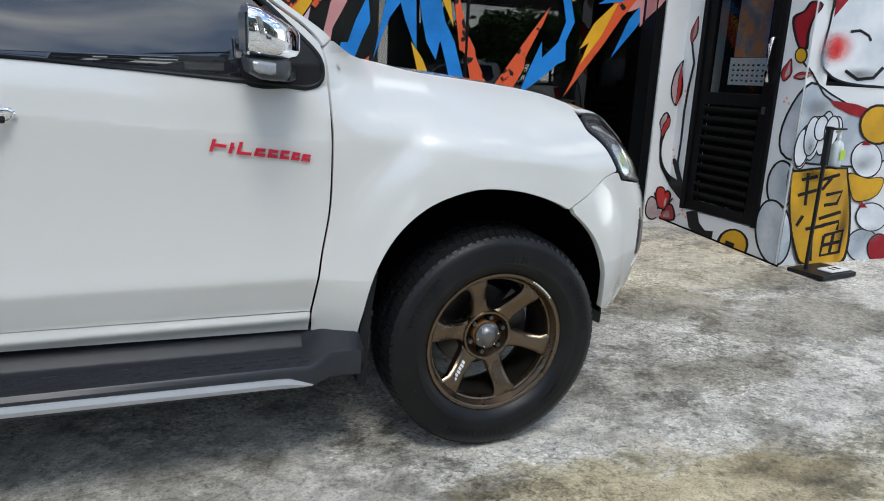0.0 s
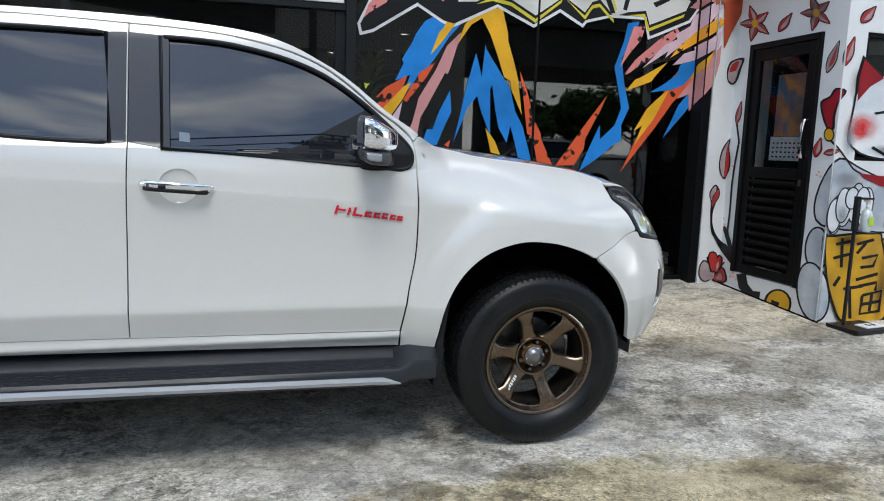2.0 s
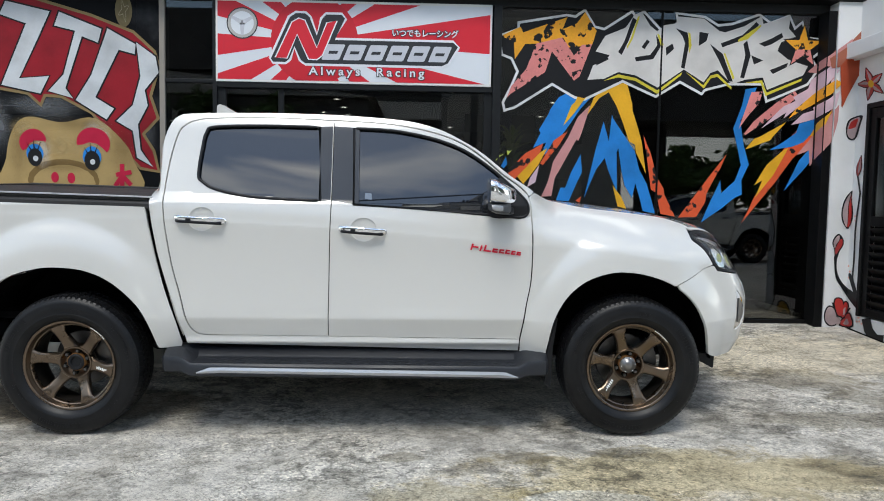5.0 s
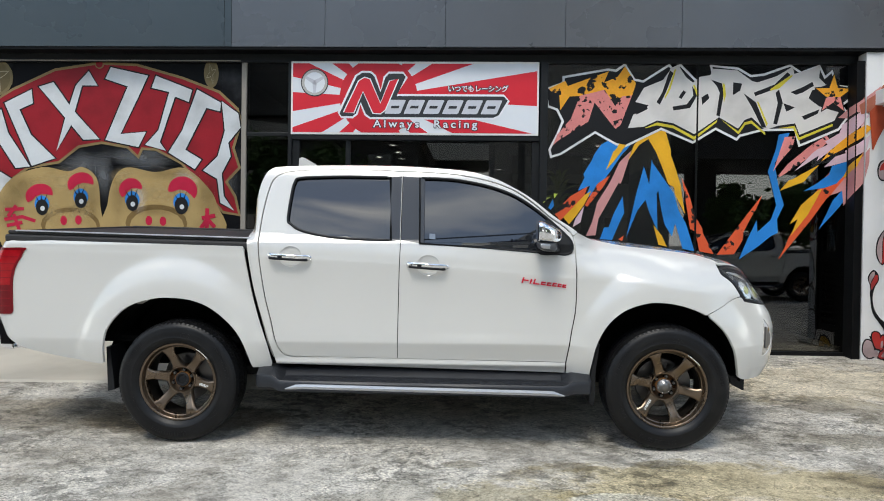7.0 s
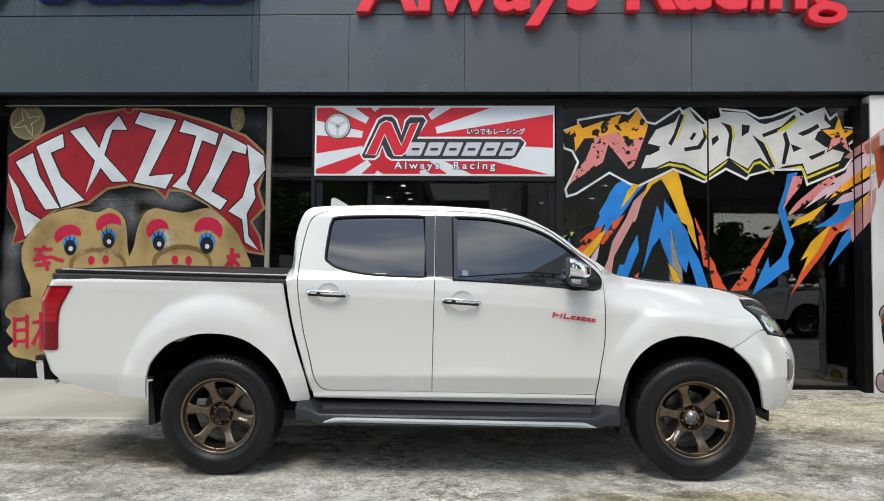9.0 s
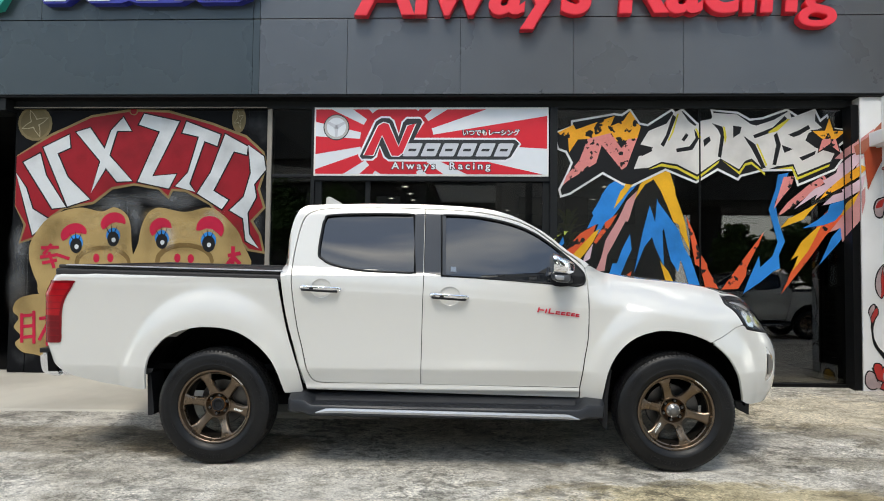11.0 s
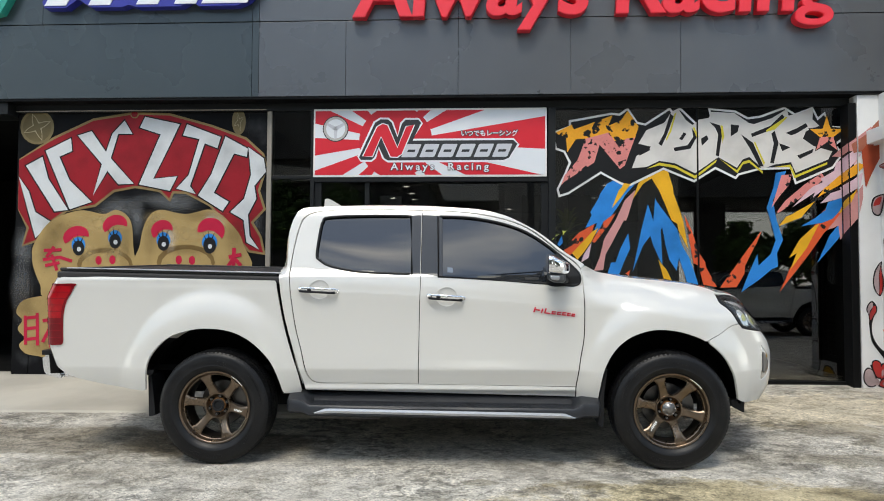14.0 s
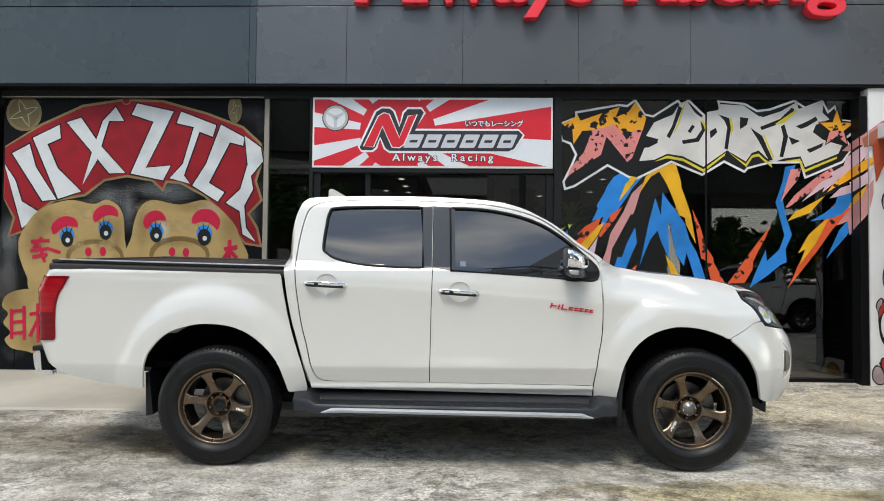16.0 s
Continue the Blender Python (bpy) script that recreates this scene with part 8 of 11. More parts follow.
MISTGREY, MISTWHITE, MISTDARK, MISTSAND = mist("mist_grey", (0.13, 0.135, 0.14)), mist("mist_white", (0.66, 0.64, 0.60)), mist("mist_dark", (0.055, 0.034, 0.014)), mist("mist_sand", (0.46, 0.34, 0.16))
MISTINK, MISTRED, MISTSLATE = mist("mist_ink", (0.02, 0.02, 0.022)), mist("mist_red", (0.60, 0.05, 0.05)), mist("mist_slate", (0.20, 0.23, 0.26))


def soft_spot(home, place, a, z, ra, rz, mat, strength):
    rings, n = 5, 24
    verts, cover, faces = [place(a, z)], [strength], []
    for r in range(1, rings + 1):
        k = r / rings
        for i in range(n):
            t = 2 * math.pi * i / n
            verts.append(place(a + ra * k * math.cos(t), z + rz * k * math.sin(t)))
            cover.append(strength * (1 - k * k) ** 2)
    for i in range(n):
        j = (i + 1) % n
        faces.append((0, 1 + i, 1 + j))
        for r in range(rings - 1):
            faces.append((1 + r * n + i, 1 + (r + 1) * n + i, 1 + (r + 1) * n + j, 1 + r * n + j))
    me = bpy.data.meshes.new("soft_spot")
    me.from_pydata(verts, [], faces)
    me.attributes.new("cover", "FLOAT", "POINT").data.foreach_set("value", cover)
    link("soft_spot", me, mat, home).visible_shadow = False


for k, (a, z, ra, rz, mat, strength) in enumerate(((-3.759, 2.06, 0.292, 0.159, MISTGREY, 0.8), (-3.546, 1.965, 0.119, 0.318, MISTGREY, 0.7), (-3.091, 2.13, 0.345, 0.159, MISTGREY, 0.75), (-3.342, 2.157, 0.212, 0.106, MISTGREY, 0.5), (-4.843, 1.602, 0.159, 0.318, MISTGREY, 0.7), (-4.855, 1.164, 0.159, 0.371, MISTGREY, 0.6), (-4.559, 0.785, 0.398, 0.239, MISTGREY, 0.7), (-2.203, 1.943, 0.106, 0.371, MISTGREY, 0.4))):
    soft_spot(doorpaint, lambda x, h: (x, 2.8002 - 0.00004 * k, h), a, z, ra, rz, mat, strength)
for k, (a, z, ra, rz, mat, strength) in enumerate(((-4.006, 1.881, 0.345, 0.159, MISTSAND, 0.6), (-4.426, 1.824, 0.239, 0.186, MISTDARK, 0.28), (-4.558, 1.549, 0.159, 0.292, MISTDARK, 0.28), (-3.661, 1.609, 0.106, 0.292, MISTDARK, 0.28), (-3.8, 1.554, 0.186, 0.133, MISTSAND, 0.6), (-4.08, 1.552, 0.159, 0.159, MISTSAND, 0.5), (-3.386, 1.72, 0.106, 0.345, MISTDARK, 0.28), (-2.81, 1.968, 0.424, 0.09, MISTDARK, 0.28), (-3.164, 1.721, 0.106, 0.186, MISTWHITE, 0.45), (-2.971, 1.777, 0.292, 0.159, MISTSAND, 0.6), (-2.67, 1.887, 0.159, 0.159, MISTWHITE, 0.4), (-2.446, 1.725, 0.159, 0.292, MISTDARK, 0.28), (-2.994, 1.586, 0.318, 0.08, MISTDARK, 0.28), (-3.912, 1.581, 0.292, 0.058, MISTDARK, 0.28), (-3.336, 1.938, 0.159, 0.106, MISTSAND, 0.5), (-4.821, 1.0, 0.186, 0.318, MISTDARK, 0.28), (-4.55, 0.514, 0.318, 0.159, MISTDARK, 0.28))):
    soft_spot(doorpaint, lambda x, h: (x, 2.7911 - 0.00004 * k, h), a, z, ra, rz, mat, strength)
door_shape("lash", SPRAYBLACK, 11.000, [(-4.243, 1.663), (-4.227, 1.663), (-4.285, 1.746)])
door_shape("lash", SPRAYBLACK, 11.003, [(-4.216, 1.675), (-4.199, 1.675), (-4.217, 1.775)])
door_shape("lash", SPRAYBLACK, 11.006, [(-4.185, 1.669), (-4.168, 1.669), (-4.141, 1.761)])
door_shape("lash", SPRAYBLACK, 11.009, [(-3.84, 1.747), (-3.823, 1.747), (-3.88, 1.83)])
door_shape("lash", SPRAYBLACK, 11.012, [(-3.812, 1.759), (-3.795, 1.759), (-3.813, 1.859)])
door_shape("lash", SPRAYBLACK, 11.015, [(-3.781, 1.753), (-3.765, 1.753), (-3.737, 1.845)])
door_shape("lash", SPRAYBLACK, 11.018, [(-3.276, 1.722), (-3.259, 1.722), (-3.316, 1.805)])
door_shape("lash", SPRAYBLACK, 11.021, [(-3.249, 1.734), (-3.232, 1.735), (-3.249, 1.835)])
door_shape("lash", SPRAYBLACK, 11.024, [(-3.218, 1.729), (-3.202, 1.729), (-3.174, 1.82)])
door_shape("lash", SPRAYBLACK, 11.027, [(-2.755, 1.698), (-2.739, 1.698), (-2.795, 1.78)])
door_shape("lash", SPRAYBLACK, 11.030, [(-2.728, 1.71), (-2.712, 1.71), (-2.729, 1.81)])
door_shape("lash", SPRAYBLACK, 11.033, [(-2.698, 1.704), (-2.681, 1.704), (-2.654, 1.796)])
catwall_shape("round_edge", SPRAYBLACK, 11.00, [(4.497, 0.927), (4.492, 0.887), (4.482, 0.85), (4.466, 0.821), (4.447, 0.803), (4.425, 0.797), (4.404, 0.803), (4.386, 0.822), (4.371, 0.85), (4.362, 0.886), (4.36, 0.926), (4.364, 0.966), (4.374, 1.002), (4.39, 1.03), (4.409, 1.049), (4.431, 1.055), (4.451, 1.049), (4.47, 1.031), (4.485, 1.003), (4.494, 0.967)])
catwall_shape("round_form", MURALWHITE, 11.10, [(4.484, 0.927), (4.48, 0.89), (4.472, 0.856), (4.459, 0.83), (4.443, 0.813), (4.425, 0.807), (4.408, 0.813), (4.393, 0.83), (4.381, 0.856), (4.374, 0.889), (4.372, 0.926), (4.376, 0.963), (4.384, 0.996), (4.397, 1.023), (4.413, 1.04), (4.43, 1.046), (4.447, 1.04), (4.463, 1.023), (4.474, 0.997), (4.482, 0.964)])
catwall_shape("round_edge", SPRAYBLACK, 11.20, [(4.565, 1.003), (4.561, 0.962), (4.551, 0.925), (4.535, 0.895), (4.515, 0.876), (4.494, 0.869), (4.473, 0.875), (4.454, 0.894), (4.439, 0.924), (4.43, 0.961), (4.428, 1.002), (4.432, 1.043), (4.442, 1.08), (4.458, 1.109), (4.477, 1.129), (4.499, 1.135), (4.52, 1.129), (4.538, 1.111), (4.553, 1.082), (4.563, 1.045)])
catwall_shape("round_form", MURALWHITE, 11.30, [(4.552, 1.003), (4.549, 0.965), (4.54, 0.93), (4.527, 0.903), (4.511, 0.885), (4.494, 0.879), (4.477, 0.885), (4.461, 0.903), (4.45, 0.93), (4.442, 0.964), (4.44, 1.002), (4.444, 1.04), (4.452, 1.074), (4.465, 1.102), (4.481, 1.119), (4.498, 1.126), (4.516, 1.12), (4.531, 1.103), (4.543, 1.076), (4.55, 1.041)])
catwall_shape("round_edge", SPRAYBLACK, 11.40, [(4.633, 1.056), (4.63, 1.03), (4.62, 1.005), (4.606, 0.986), (4.588, 0.974), (4.568, 0.969), (4.548, 0.974), (4.53, 0.986), (4.516, 1.004), (4.508, 1.028), (4.505, 1.054), (4.509, 1.081), (4.518, 1.105), (4.532, 1.124), (4.55, 1.136), (4.57, 1.141), (4.59, 1.137), (4.608, 1.125), (4.622, 1.106), (4.63, 1.083)])
catwall_shape("round_form", MURALWHITE, 11.50, [(4.62, 1.056), (4.618, 1.033), (4.61, 1.011), (4.598, 0.994), (4.584, 0.983), (4.568, 0.98), (4.552, 0.983), (4.538, 0.994), (4.527, 1.01), (4.52, 1.031), (4.518, 1.055), (4.521, 1.078), (4.528, 1.099), (4.54, 1.116), (4.554, 1.127), (4.57, 1.131), (4.586, 1.127), (4.6, 1.117), (4.611, 1.1), (4.618, 1.079)])
catwall_shape("round_edge", SPRAYBLACK, 11.60, [(4.736, 1.037), (4.732, 1.004), (4.722, 0.974), (4.706, 0.951), (4.686, 0.935), (4.664, 0.93), (4.643, 0.935), (4.623, 0.95), (4.608, 0.974), (4.599, 1.003), (4.596, 1.036), (4.599, 1.068), (4.61, 1.098), (4.625, 1.122), (4.645, 1.137), (4.667, 1.142), (4.688, 1.138), (4.708, 1.123), (4.723, 1.1), (4.733, 1.07)])
catwall_shape("round_form", MURALWHITE, 11.70, [(4.723, 1.037), (4.72, 1.007), (4.711, 0.98), (4.698, 0.959), (4.682, 0.945), (4.664, 0.94), (4.647, 0.945), (4.631, 0.958), (4.619, 0.98), (4.611, 1.006), (4.608, 1.036), (4.612, 1.066), (4.62, 1.092), (4.633, 1.114), (4.649, 1.128), (4.667, 1.133), (4.684, 1.128), (4.7, 1.115), (4.712, 1.094), (4.72, 1.067)])
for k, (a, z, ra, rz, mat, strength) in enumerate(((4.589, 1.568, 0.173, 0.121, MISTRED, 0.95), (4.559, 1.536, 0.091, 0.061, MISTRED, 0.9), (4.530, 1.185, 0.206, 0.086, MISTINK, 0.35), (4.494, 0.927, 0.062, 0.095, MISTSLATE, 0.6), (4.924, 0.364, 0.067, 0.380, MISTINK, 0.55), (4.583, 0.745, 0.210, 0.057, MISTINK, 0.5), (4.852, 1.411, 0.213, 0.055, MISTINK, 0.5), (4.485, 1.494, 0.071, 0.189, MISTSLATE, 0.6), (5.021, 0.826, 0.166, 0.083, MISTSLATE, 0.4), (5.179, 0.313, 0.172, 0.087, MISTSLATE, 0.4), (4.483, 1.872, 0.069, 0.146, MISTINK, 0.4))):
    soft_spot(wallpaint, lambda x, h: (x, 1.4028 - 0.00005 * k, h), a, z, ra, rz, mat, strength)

# ---- signs ----
def text_mesh(body, size, extrude=0.0, offset=0.0, shear=0.0, spacing=1.0, bevel=0.0):
    c = bpy.data.curves.new("text", "FONT")
    c.body, c.size, c.extrude, c.offset, c.shear, c.space_character, c.bevel_depth = body, size, extrude, offset, shear, spacing, bevel
    o = new("text", c)
    bpy.context.view_layer.update()
    me = bpy.data.meshes.new_from_object(o.evaluated_get(bpy.context.evaluated_depsgraph_get()))
    bpy.data.objects.remove(o)
    bpy.data.curves.remove(c)
    return me


def reach(me):
    co = np.empty(len(me.vertices) * 3)
    me.vertices.foreach_get("co", co)
    co = co.reshape(-1, 3)
    return co[:, 0].min(), co[:, 0].max()


def upright(x, y, z):
    return Matrix.Translation((x, y, z)) @ Matrix.Rotation(radians(90), 4, "X")


def short_tails(me):
    """Draws in what hangs below the line."""
    for v in me.vertices:
        if v.co.y < -0.05:
            v.co.y = -0.05 + 0.78 * (v.co.y + 0.05)
    return me


# red raised letters on the fascia
WORDS = "Always Racing"
full = reach(text_mesh(WORDS, 1.0, 0, 0.02, 0.08))
SIZE = 5.00 / (full[1] - full[0])
raised = thing("raised_sign", "red raised channel letters along the dark fascia", "sign")
bars = [reach(text_mesh(WORDS[:i] + "|", SIZE, 0, 0.0, 0.0))[1] for i in range(len(WORDS) + 1)]
for i, ch in enumerate(WORDS):
    if ch == " ":
        continue
    me = short_tails(text_mesh(ch, SIZE, 0.05, (0.016 if ch == "g" else 0.028) * SIZE, 0.08))
    ob = link("raised_letter", me, LETTERRED, raised)
    ob.matrix_basis = upright(-1.055 + bars[i] - bars[0], 2.515, 4.07)
    me = short_tails(text_mesh(ch, SIZE, 0.004, (0.008 if ch == "g" else 0.020) * SIZE, 0.08))
    ob = link("letter_face", me, LETTEREDGE, raised)
    ob.matrix_basis = upright(-1.055 + bars[i] - bars[0], 2.462, 4.07)

# blue and green logo boxes: plain shapes
BLUEBOX = material("logo_blue", (0.03, 0.035, 0.30), 0.35, vary=0.05)
GREENBOX = material("logo_green", (0.03, 0.33, 0.25), 0.35, vary=0.05)
LOGOWHITE = material("logo_white", (0.78, 0.79, 0.82), 0.35, vary=0.03)
logo = thing("logo_box", "blue raised logo box with white slanted bars", "sign")
blob = [(-4.49, 4.175), (-4.25, 4.175), (-4.12, 4.27), (-3.97, 4.175), (-3.62, 4.175), (-3.55, 4.20), (-3.46, 4.172), (-2.98, 4.172), (-2.86, 4.24), (-2.78, 4.172), (-2.36, 4.172), (-2.24, 4.22), (-2.10, 4.36), (-2.10, 4.75), (-4.30, 4.75), (-4.52, 4.24)]
blob = [(x + 0.02, z + 0.03) for x, z in blob]
part("logo_body", prism(bmesh.new(), blob, 2.47, 2.578), BLUEBOX, logo)
for x in (-4.44, -3.95, -3.42, -3.0, -2.70):
    w = 0.16 if x != -2.70 else 0.42
    part("logo_bar", prism(bmesh.new(), [(x - 0.03, 4.228), (x + w + 0.05, 4.228), (x + w + 0.27, 4.62), (x + 0.18, 4.62)], 2.462, 2.472), LOGOWHITE, logo)
green = thing("green_logo_box", "green raised logo box on the dark fascia", "sign")
part("logo_body", prism(bmesh.new(), [(-5.9, 4.2), (-5.1, 4.13), (-4.97, 4.16), (-4.86, 4.36), (-4.80, 4.75), (-5.9, 4.75)], 2.47, 2.578), GREENBOX, green)

# light box over the entrance
SIGNRED, SIGNPALE, SIGNDARK = material("sign_red", (0.66, 0.018, 0.034), 0.4, vary=0.05), material("sign_pale", (0.72, 0.75, 0.78), 0.4, vary=0.04), material("sign_charcoal", (0.03, 0.032, 0.035), 0.4, vary=0.05)
SIGNGREY, SIGNSUN = material("sign_grey", (0.55, 0.56, 0.60), 0.4, vary=0.06), material("sign_deep_red", (0.58, 0.015, 0.028), 0.4, vary=0.06)
board = thing("light_box_sign", "red and white sunburst shop sign in a white frame", "sign")
part("sign_box", boxes(((-1.555, 2.735, 2.385), (0.985, 2.80, 3.135)), bevel=0.006), WHITEEDGE, board)
X0, X1, Z0, Z1, FACE = -1.535, 0.965, 2.408, 3.112, 2.7335
part("sign_face", boxes(((X0, FACE, Z0), (X1, FACE + 0.003, Z1))), SIGNPALE, board)


def clipped(poly):
    for k, lim, sign in ((0, X0, 1), (0, X1, -1), (1, Z0, 1), (1, Z1, -1)):
        out = []
        for i, p in enumerate(poly):
            q = poly[(i + 1) % len(poly)]
            pi, qi = (p[k] - lim) * sign >= 0, (q[k] - lim) * sign >= 0
            if pi:
                out.append(p)
            if pi != qi:
                t = (lim - p[k]) / (q[k] - p[k])
                out.append(tuple(a + (b - a) * t for a, b in zip(p, q)))
        poly = out
    return poly


def decal(name, mat, level, outline, smooth=False):
    coat(name, mat, board, outline, lambda a, z: (a, FACE - 0.001 * level, z), smooth)


cx, cz = -0.65, 2.77
for i in range(16):
    a0, a1 = radians(22.5 * i - 3), radians(22.5 * i + 9.5)
    ray = clipped([(cx + 0.1 * math.cos(a0), cz + 0.1 * math.sin(a0)), (cx + 3 * math.cos(a0), cz + 3 * math.sin(a0)), (cx + 3 * math.cos(a1), cz + 3 * math.sin(a1)), (cx + 0.1 * math.cos(a1), cz + 0.1 * math.sin(a1))])
    if len(ray) > 2:
        decal("red_ray", SIGNRED, 1, ray)
decal("red_sun", SIGNSUN, 2, clipped([(cx + 0.40 * math.cos(2 * math.pi * k / 48), cz + 0.40 * math.sin(2 * math.pi * k / 48)) for k in range(48)]))
plaque = [(-1.049, 2.601), (-0.876, 2.98), (-0.819, 3.016), (-0.734, 3.014), (-0.696, 2.98), (-0.63, 2.817), (-0.582, 2.968), (-0.544, 3.009), (-0.402, 3.009), (-0.374, 2.975), (-0.464, 2.781), (0.626, 2.781), (0.669, 2.74), (0.579, 2.591), (0.522, 2.565), (-0.734, 2.565), (-0.777, 2.596), (-0.833, 2.716), (-0.881, 2.601), (-0.914, 2.572), (-1.028, 2.572)]
decal("plaque_edge", LOGOWHITE, 3, [(-1.069, 2.608), (-0.895, 2.991), (-0.824, 3.037), (-0.728, 3.034), (-0.677, 2.99), (-0.627, 2.838), (-0.602, 2.977), (-0.549, 3.03), (-0.398, 3.03), (-0.353, 2.969), (-0.46, 2.802), (0.627, 2.802), (0.69, 2.735), (0.595, 2.577), (0.523, 2.543), (-0.734, 2.543), (-0.794, 2.584), (-0.834, 2.694), (-0.862, 2.59), (-0.91, 2.551), (-1.032, 2.551)])
decal("plaque", SIGNDARK, 4, plaque)
decal("slab_edge", LOGOWHITE, 4.5, [(-1.016, 2.612), (-0.863, 2.938), (-0.798, 2.977), (-0.733, 2.958), (-0.629, 2.714), (-0.544, 2.939), (-0.438, 2.954), (-0.572, 2.634), (-0.626, 2.592), (-0.71, 2.598), (-0.81, 2.819), (-0.896, 2.602)])
decal("red_slab", SIGNRED, 5, [(-1.004, 2.61), (-0.852, 2.932), (-0.796, 2.966), (-0.743, 2.951), (-0.63, 2.702), (-0.535, 2.932), (-0.45, 2.956), (-0.582, 2.639), (-0.63, 2.603), (-0.701, 2.606), (-0.81, 2.831), (-0.905, 2.61)])
# six slanted grey slabs, the inner ones slotted
for k in range(6):
    x = -0.588 + 0.1965 * k
    lean = lambda a, z: (x + a + 0.42 * (z - 2.600), z)
    decal("grey_slab", SIGNGREY, 5, [lean(0, 2.605), lean(0.01, 2.600), lean(0.15, 2.600), lean(0.162, 2.61), lean(0.162, 2.735), lean(0.15, 2.742), lean(0.01, 2.742), lean(0, 2.735)])
    decal("slab_slit", SIGNDARK, 6, [lean(0.04, 2.655), lean(0.122, 2.655), lean(0.122, 2.682), lean(0.04, 2.682)])
emblem = [(-1.31 + 0.132 * math.cos(2 * math.pi * k / 28), 2.915 + 0.132 * math.sin(2 * math.pi * k / 28)) for k in range(28)]
decal("emblem_edge", SIGNDARK, 3, [(-1.31 + (x + 1.31) * 1.08, 2.915 + (z - 2.915) * 1.08) for x, z in emblem])
decal("emblem", material("emblem_grey", (0.46, 0.45, 0.42), 0.4, vary=0.08), 4, emblem)
decal("emblem_field", SIGNPALE, 5, [(-1.31 + (x + 1.31) * 0.80, 2.915 + (z - 2.915) * 0.80) for x, z in emblem])
for a in (90 + 60, 90 - 60, 270):
    ca, sa = math.cos(radians(a)), math.sin(radians(a))
    decal("emblem_spoke", SIGNGREY, 6, [(-1.31 - 0.022 * sa, 2.915 + 0.022 * ca), (-1.31 + 0.11 * ca - 0.012 * sa, 2.915 + 0.11 * sa + 0.012 * ca), (-1.31 + 0.11 * ca + 0.012 * sa, 2.915 + 0.11 * sa - 0.012 * ca), (-1.31 + 0.022 * sa, 2.915 - 0.022 * ca)])
for body, x, z, width, size, spacing in (("Always  Racing", -0.70, 2.462, 1.06, 0.105, 1.45), ("いつでもレーシング", 0.065, 2.832, 0.605, 0.07, 1.0)):
    for mat, off, lv in ((SIGNDARK, 0.008, 5), (LOGOWHITE, 0.0015, 6.5)):
        a, b = reach(text_mesh(body, size, 0.0, 0.0, 0.0, spacing))
        k = width / (b - a)
        stops = [reach(text_mesh(body[:i] + "|", size, 0.0, 0.0, 0.0, spacing))[1] for i in range(len(body))]
        for ch, along in zip(body, stops):
            if ch != " ":
                ob = link("sign_letter", text_mesh(ch, size, 0.0004, off), mat, board)
                ob.matrix_basis = upright(x + (along - stops[0] - a) * k, FACE - 0.001 * lv, z) @ Matrix.Diagonal((k, 1, 1, 1))

# ---- hand sanitizer stand ----
stand = thing("sanitizer_stand", "black metal pedal stand with a clear sanitizer bottle", "stand", at=pose(4.56, 1.22, ground_height(4.56, 1.22) + 0.002, rz=8))
part("base_plate", boxes(((-0.16, -0.13, 0.0), (0.20, 0.13, 0.028)), bevel=0.004), TRIM, stand)
part("pedal", boxes(((-0.03, -0.10, 0.03), (0.17, 0.0, 0.042)), bevel=0.003), WHITEEDGE, stand, "white pedal label plate")
part("pedal_mark", boxes(((0.03, -0.075, 0.0425), (0.05, -0.025, 0.0435)), ((0.08, -0.075, 0.0425), (0.11, -0.025, 0.0435))), SEAM, stand)
part("post", boxes(((-0.092, 0.038, 0.028), (-0.072, 0.058, 0.72)), bevel=0.003), TRIM, stand)
part("upper_post", boxes(((-0.098, 0.03, 0.72), (-0.062, 0.066, 0.965)), bevel=0.004), TRIM, stand)
part("press_arm", boxes(((-0.09, 0.0, 0.945), (0.03, 0.06, 0.958)), bevel=0.003), TRIM, stand)
part("bottle_shelf", boxes(((-0.06, -0.03, 0.70), (0.06, 0.08, 0.712)), bevel=0.003), TRIM, stand)
bottle = part("bottle", lathe([(0.0005, 0.0), (0.035, 0.0), (0.038, 0.01), (0.038, 0.12), (0.030, 0.15), (0.012, 0.165), (0.012, 0.18), (0.0005, 0.18)], 24), material("clear_gel", (0.55, 0.60, 0.60), 0.15, vary=0.03, coat=0.5), stand, "clear pump bottle", smooth=True)
bottle.matrix_basis = Matrix.Translation((0.005, 0.03, 0.713)) @ Matrix.Rotation(radians(90), 4, "X")
part("bottle_label", boxes(((-0.02, -0.0115, 0.76), (0.03, -0.0095, 0.82))), material("label_green", (0.45, 0.62, 0.06), 0.5), stand)
part("pump", boxes(((-0.008, 0.022, 0.89), (0.018, 0.038, 0.945)), ((-0.035, 0.024, 0.925), (0.0, 0.036, 0.94)), bevel=0.003), WHITEEDGE, stand)

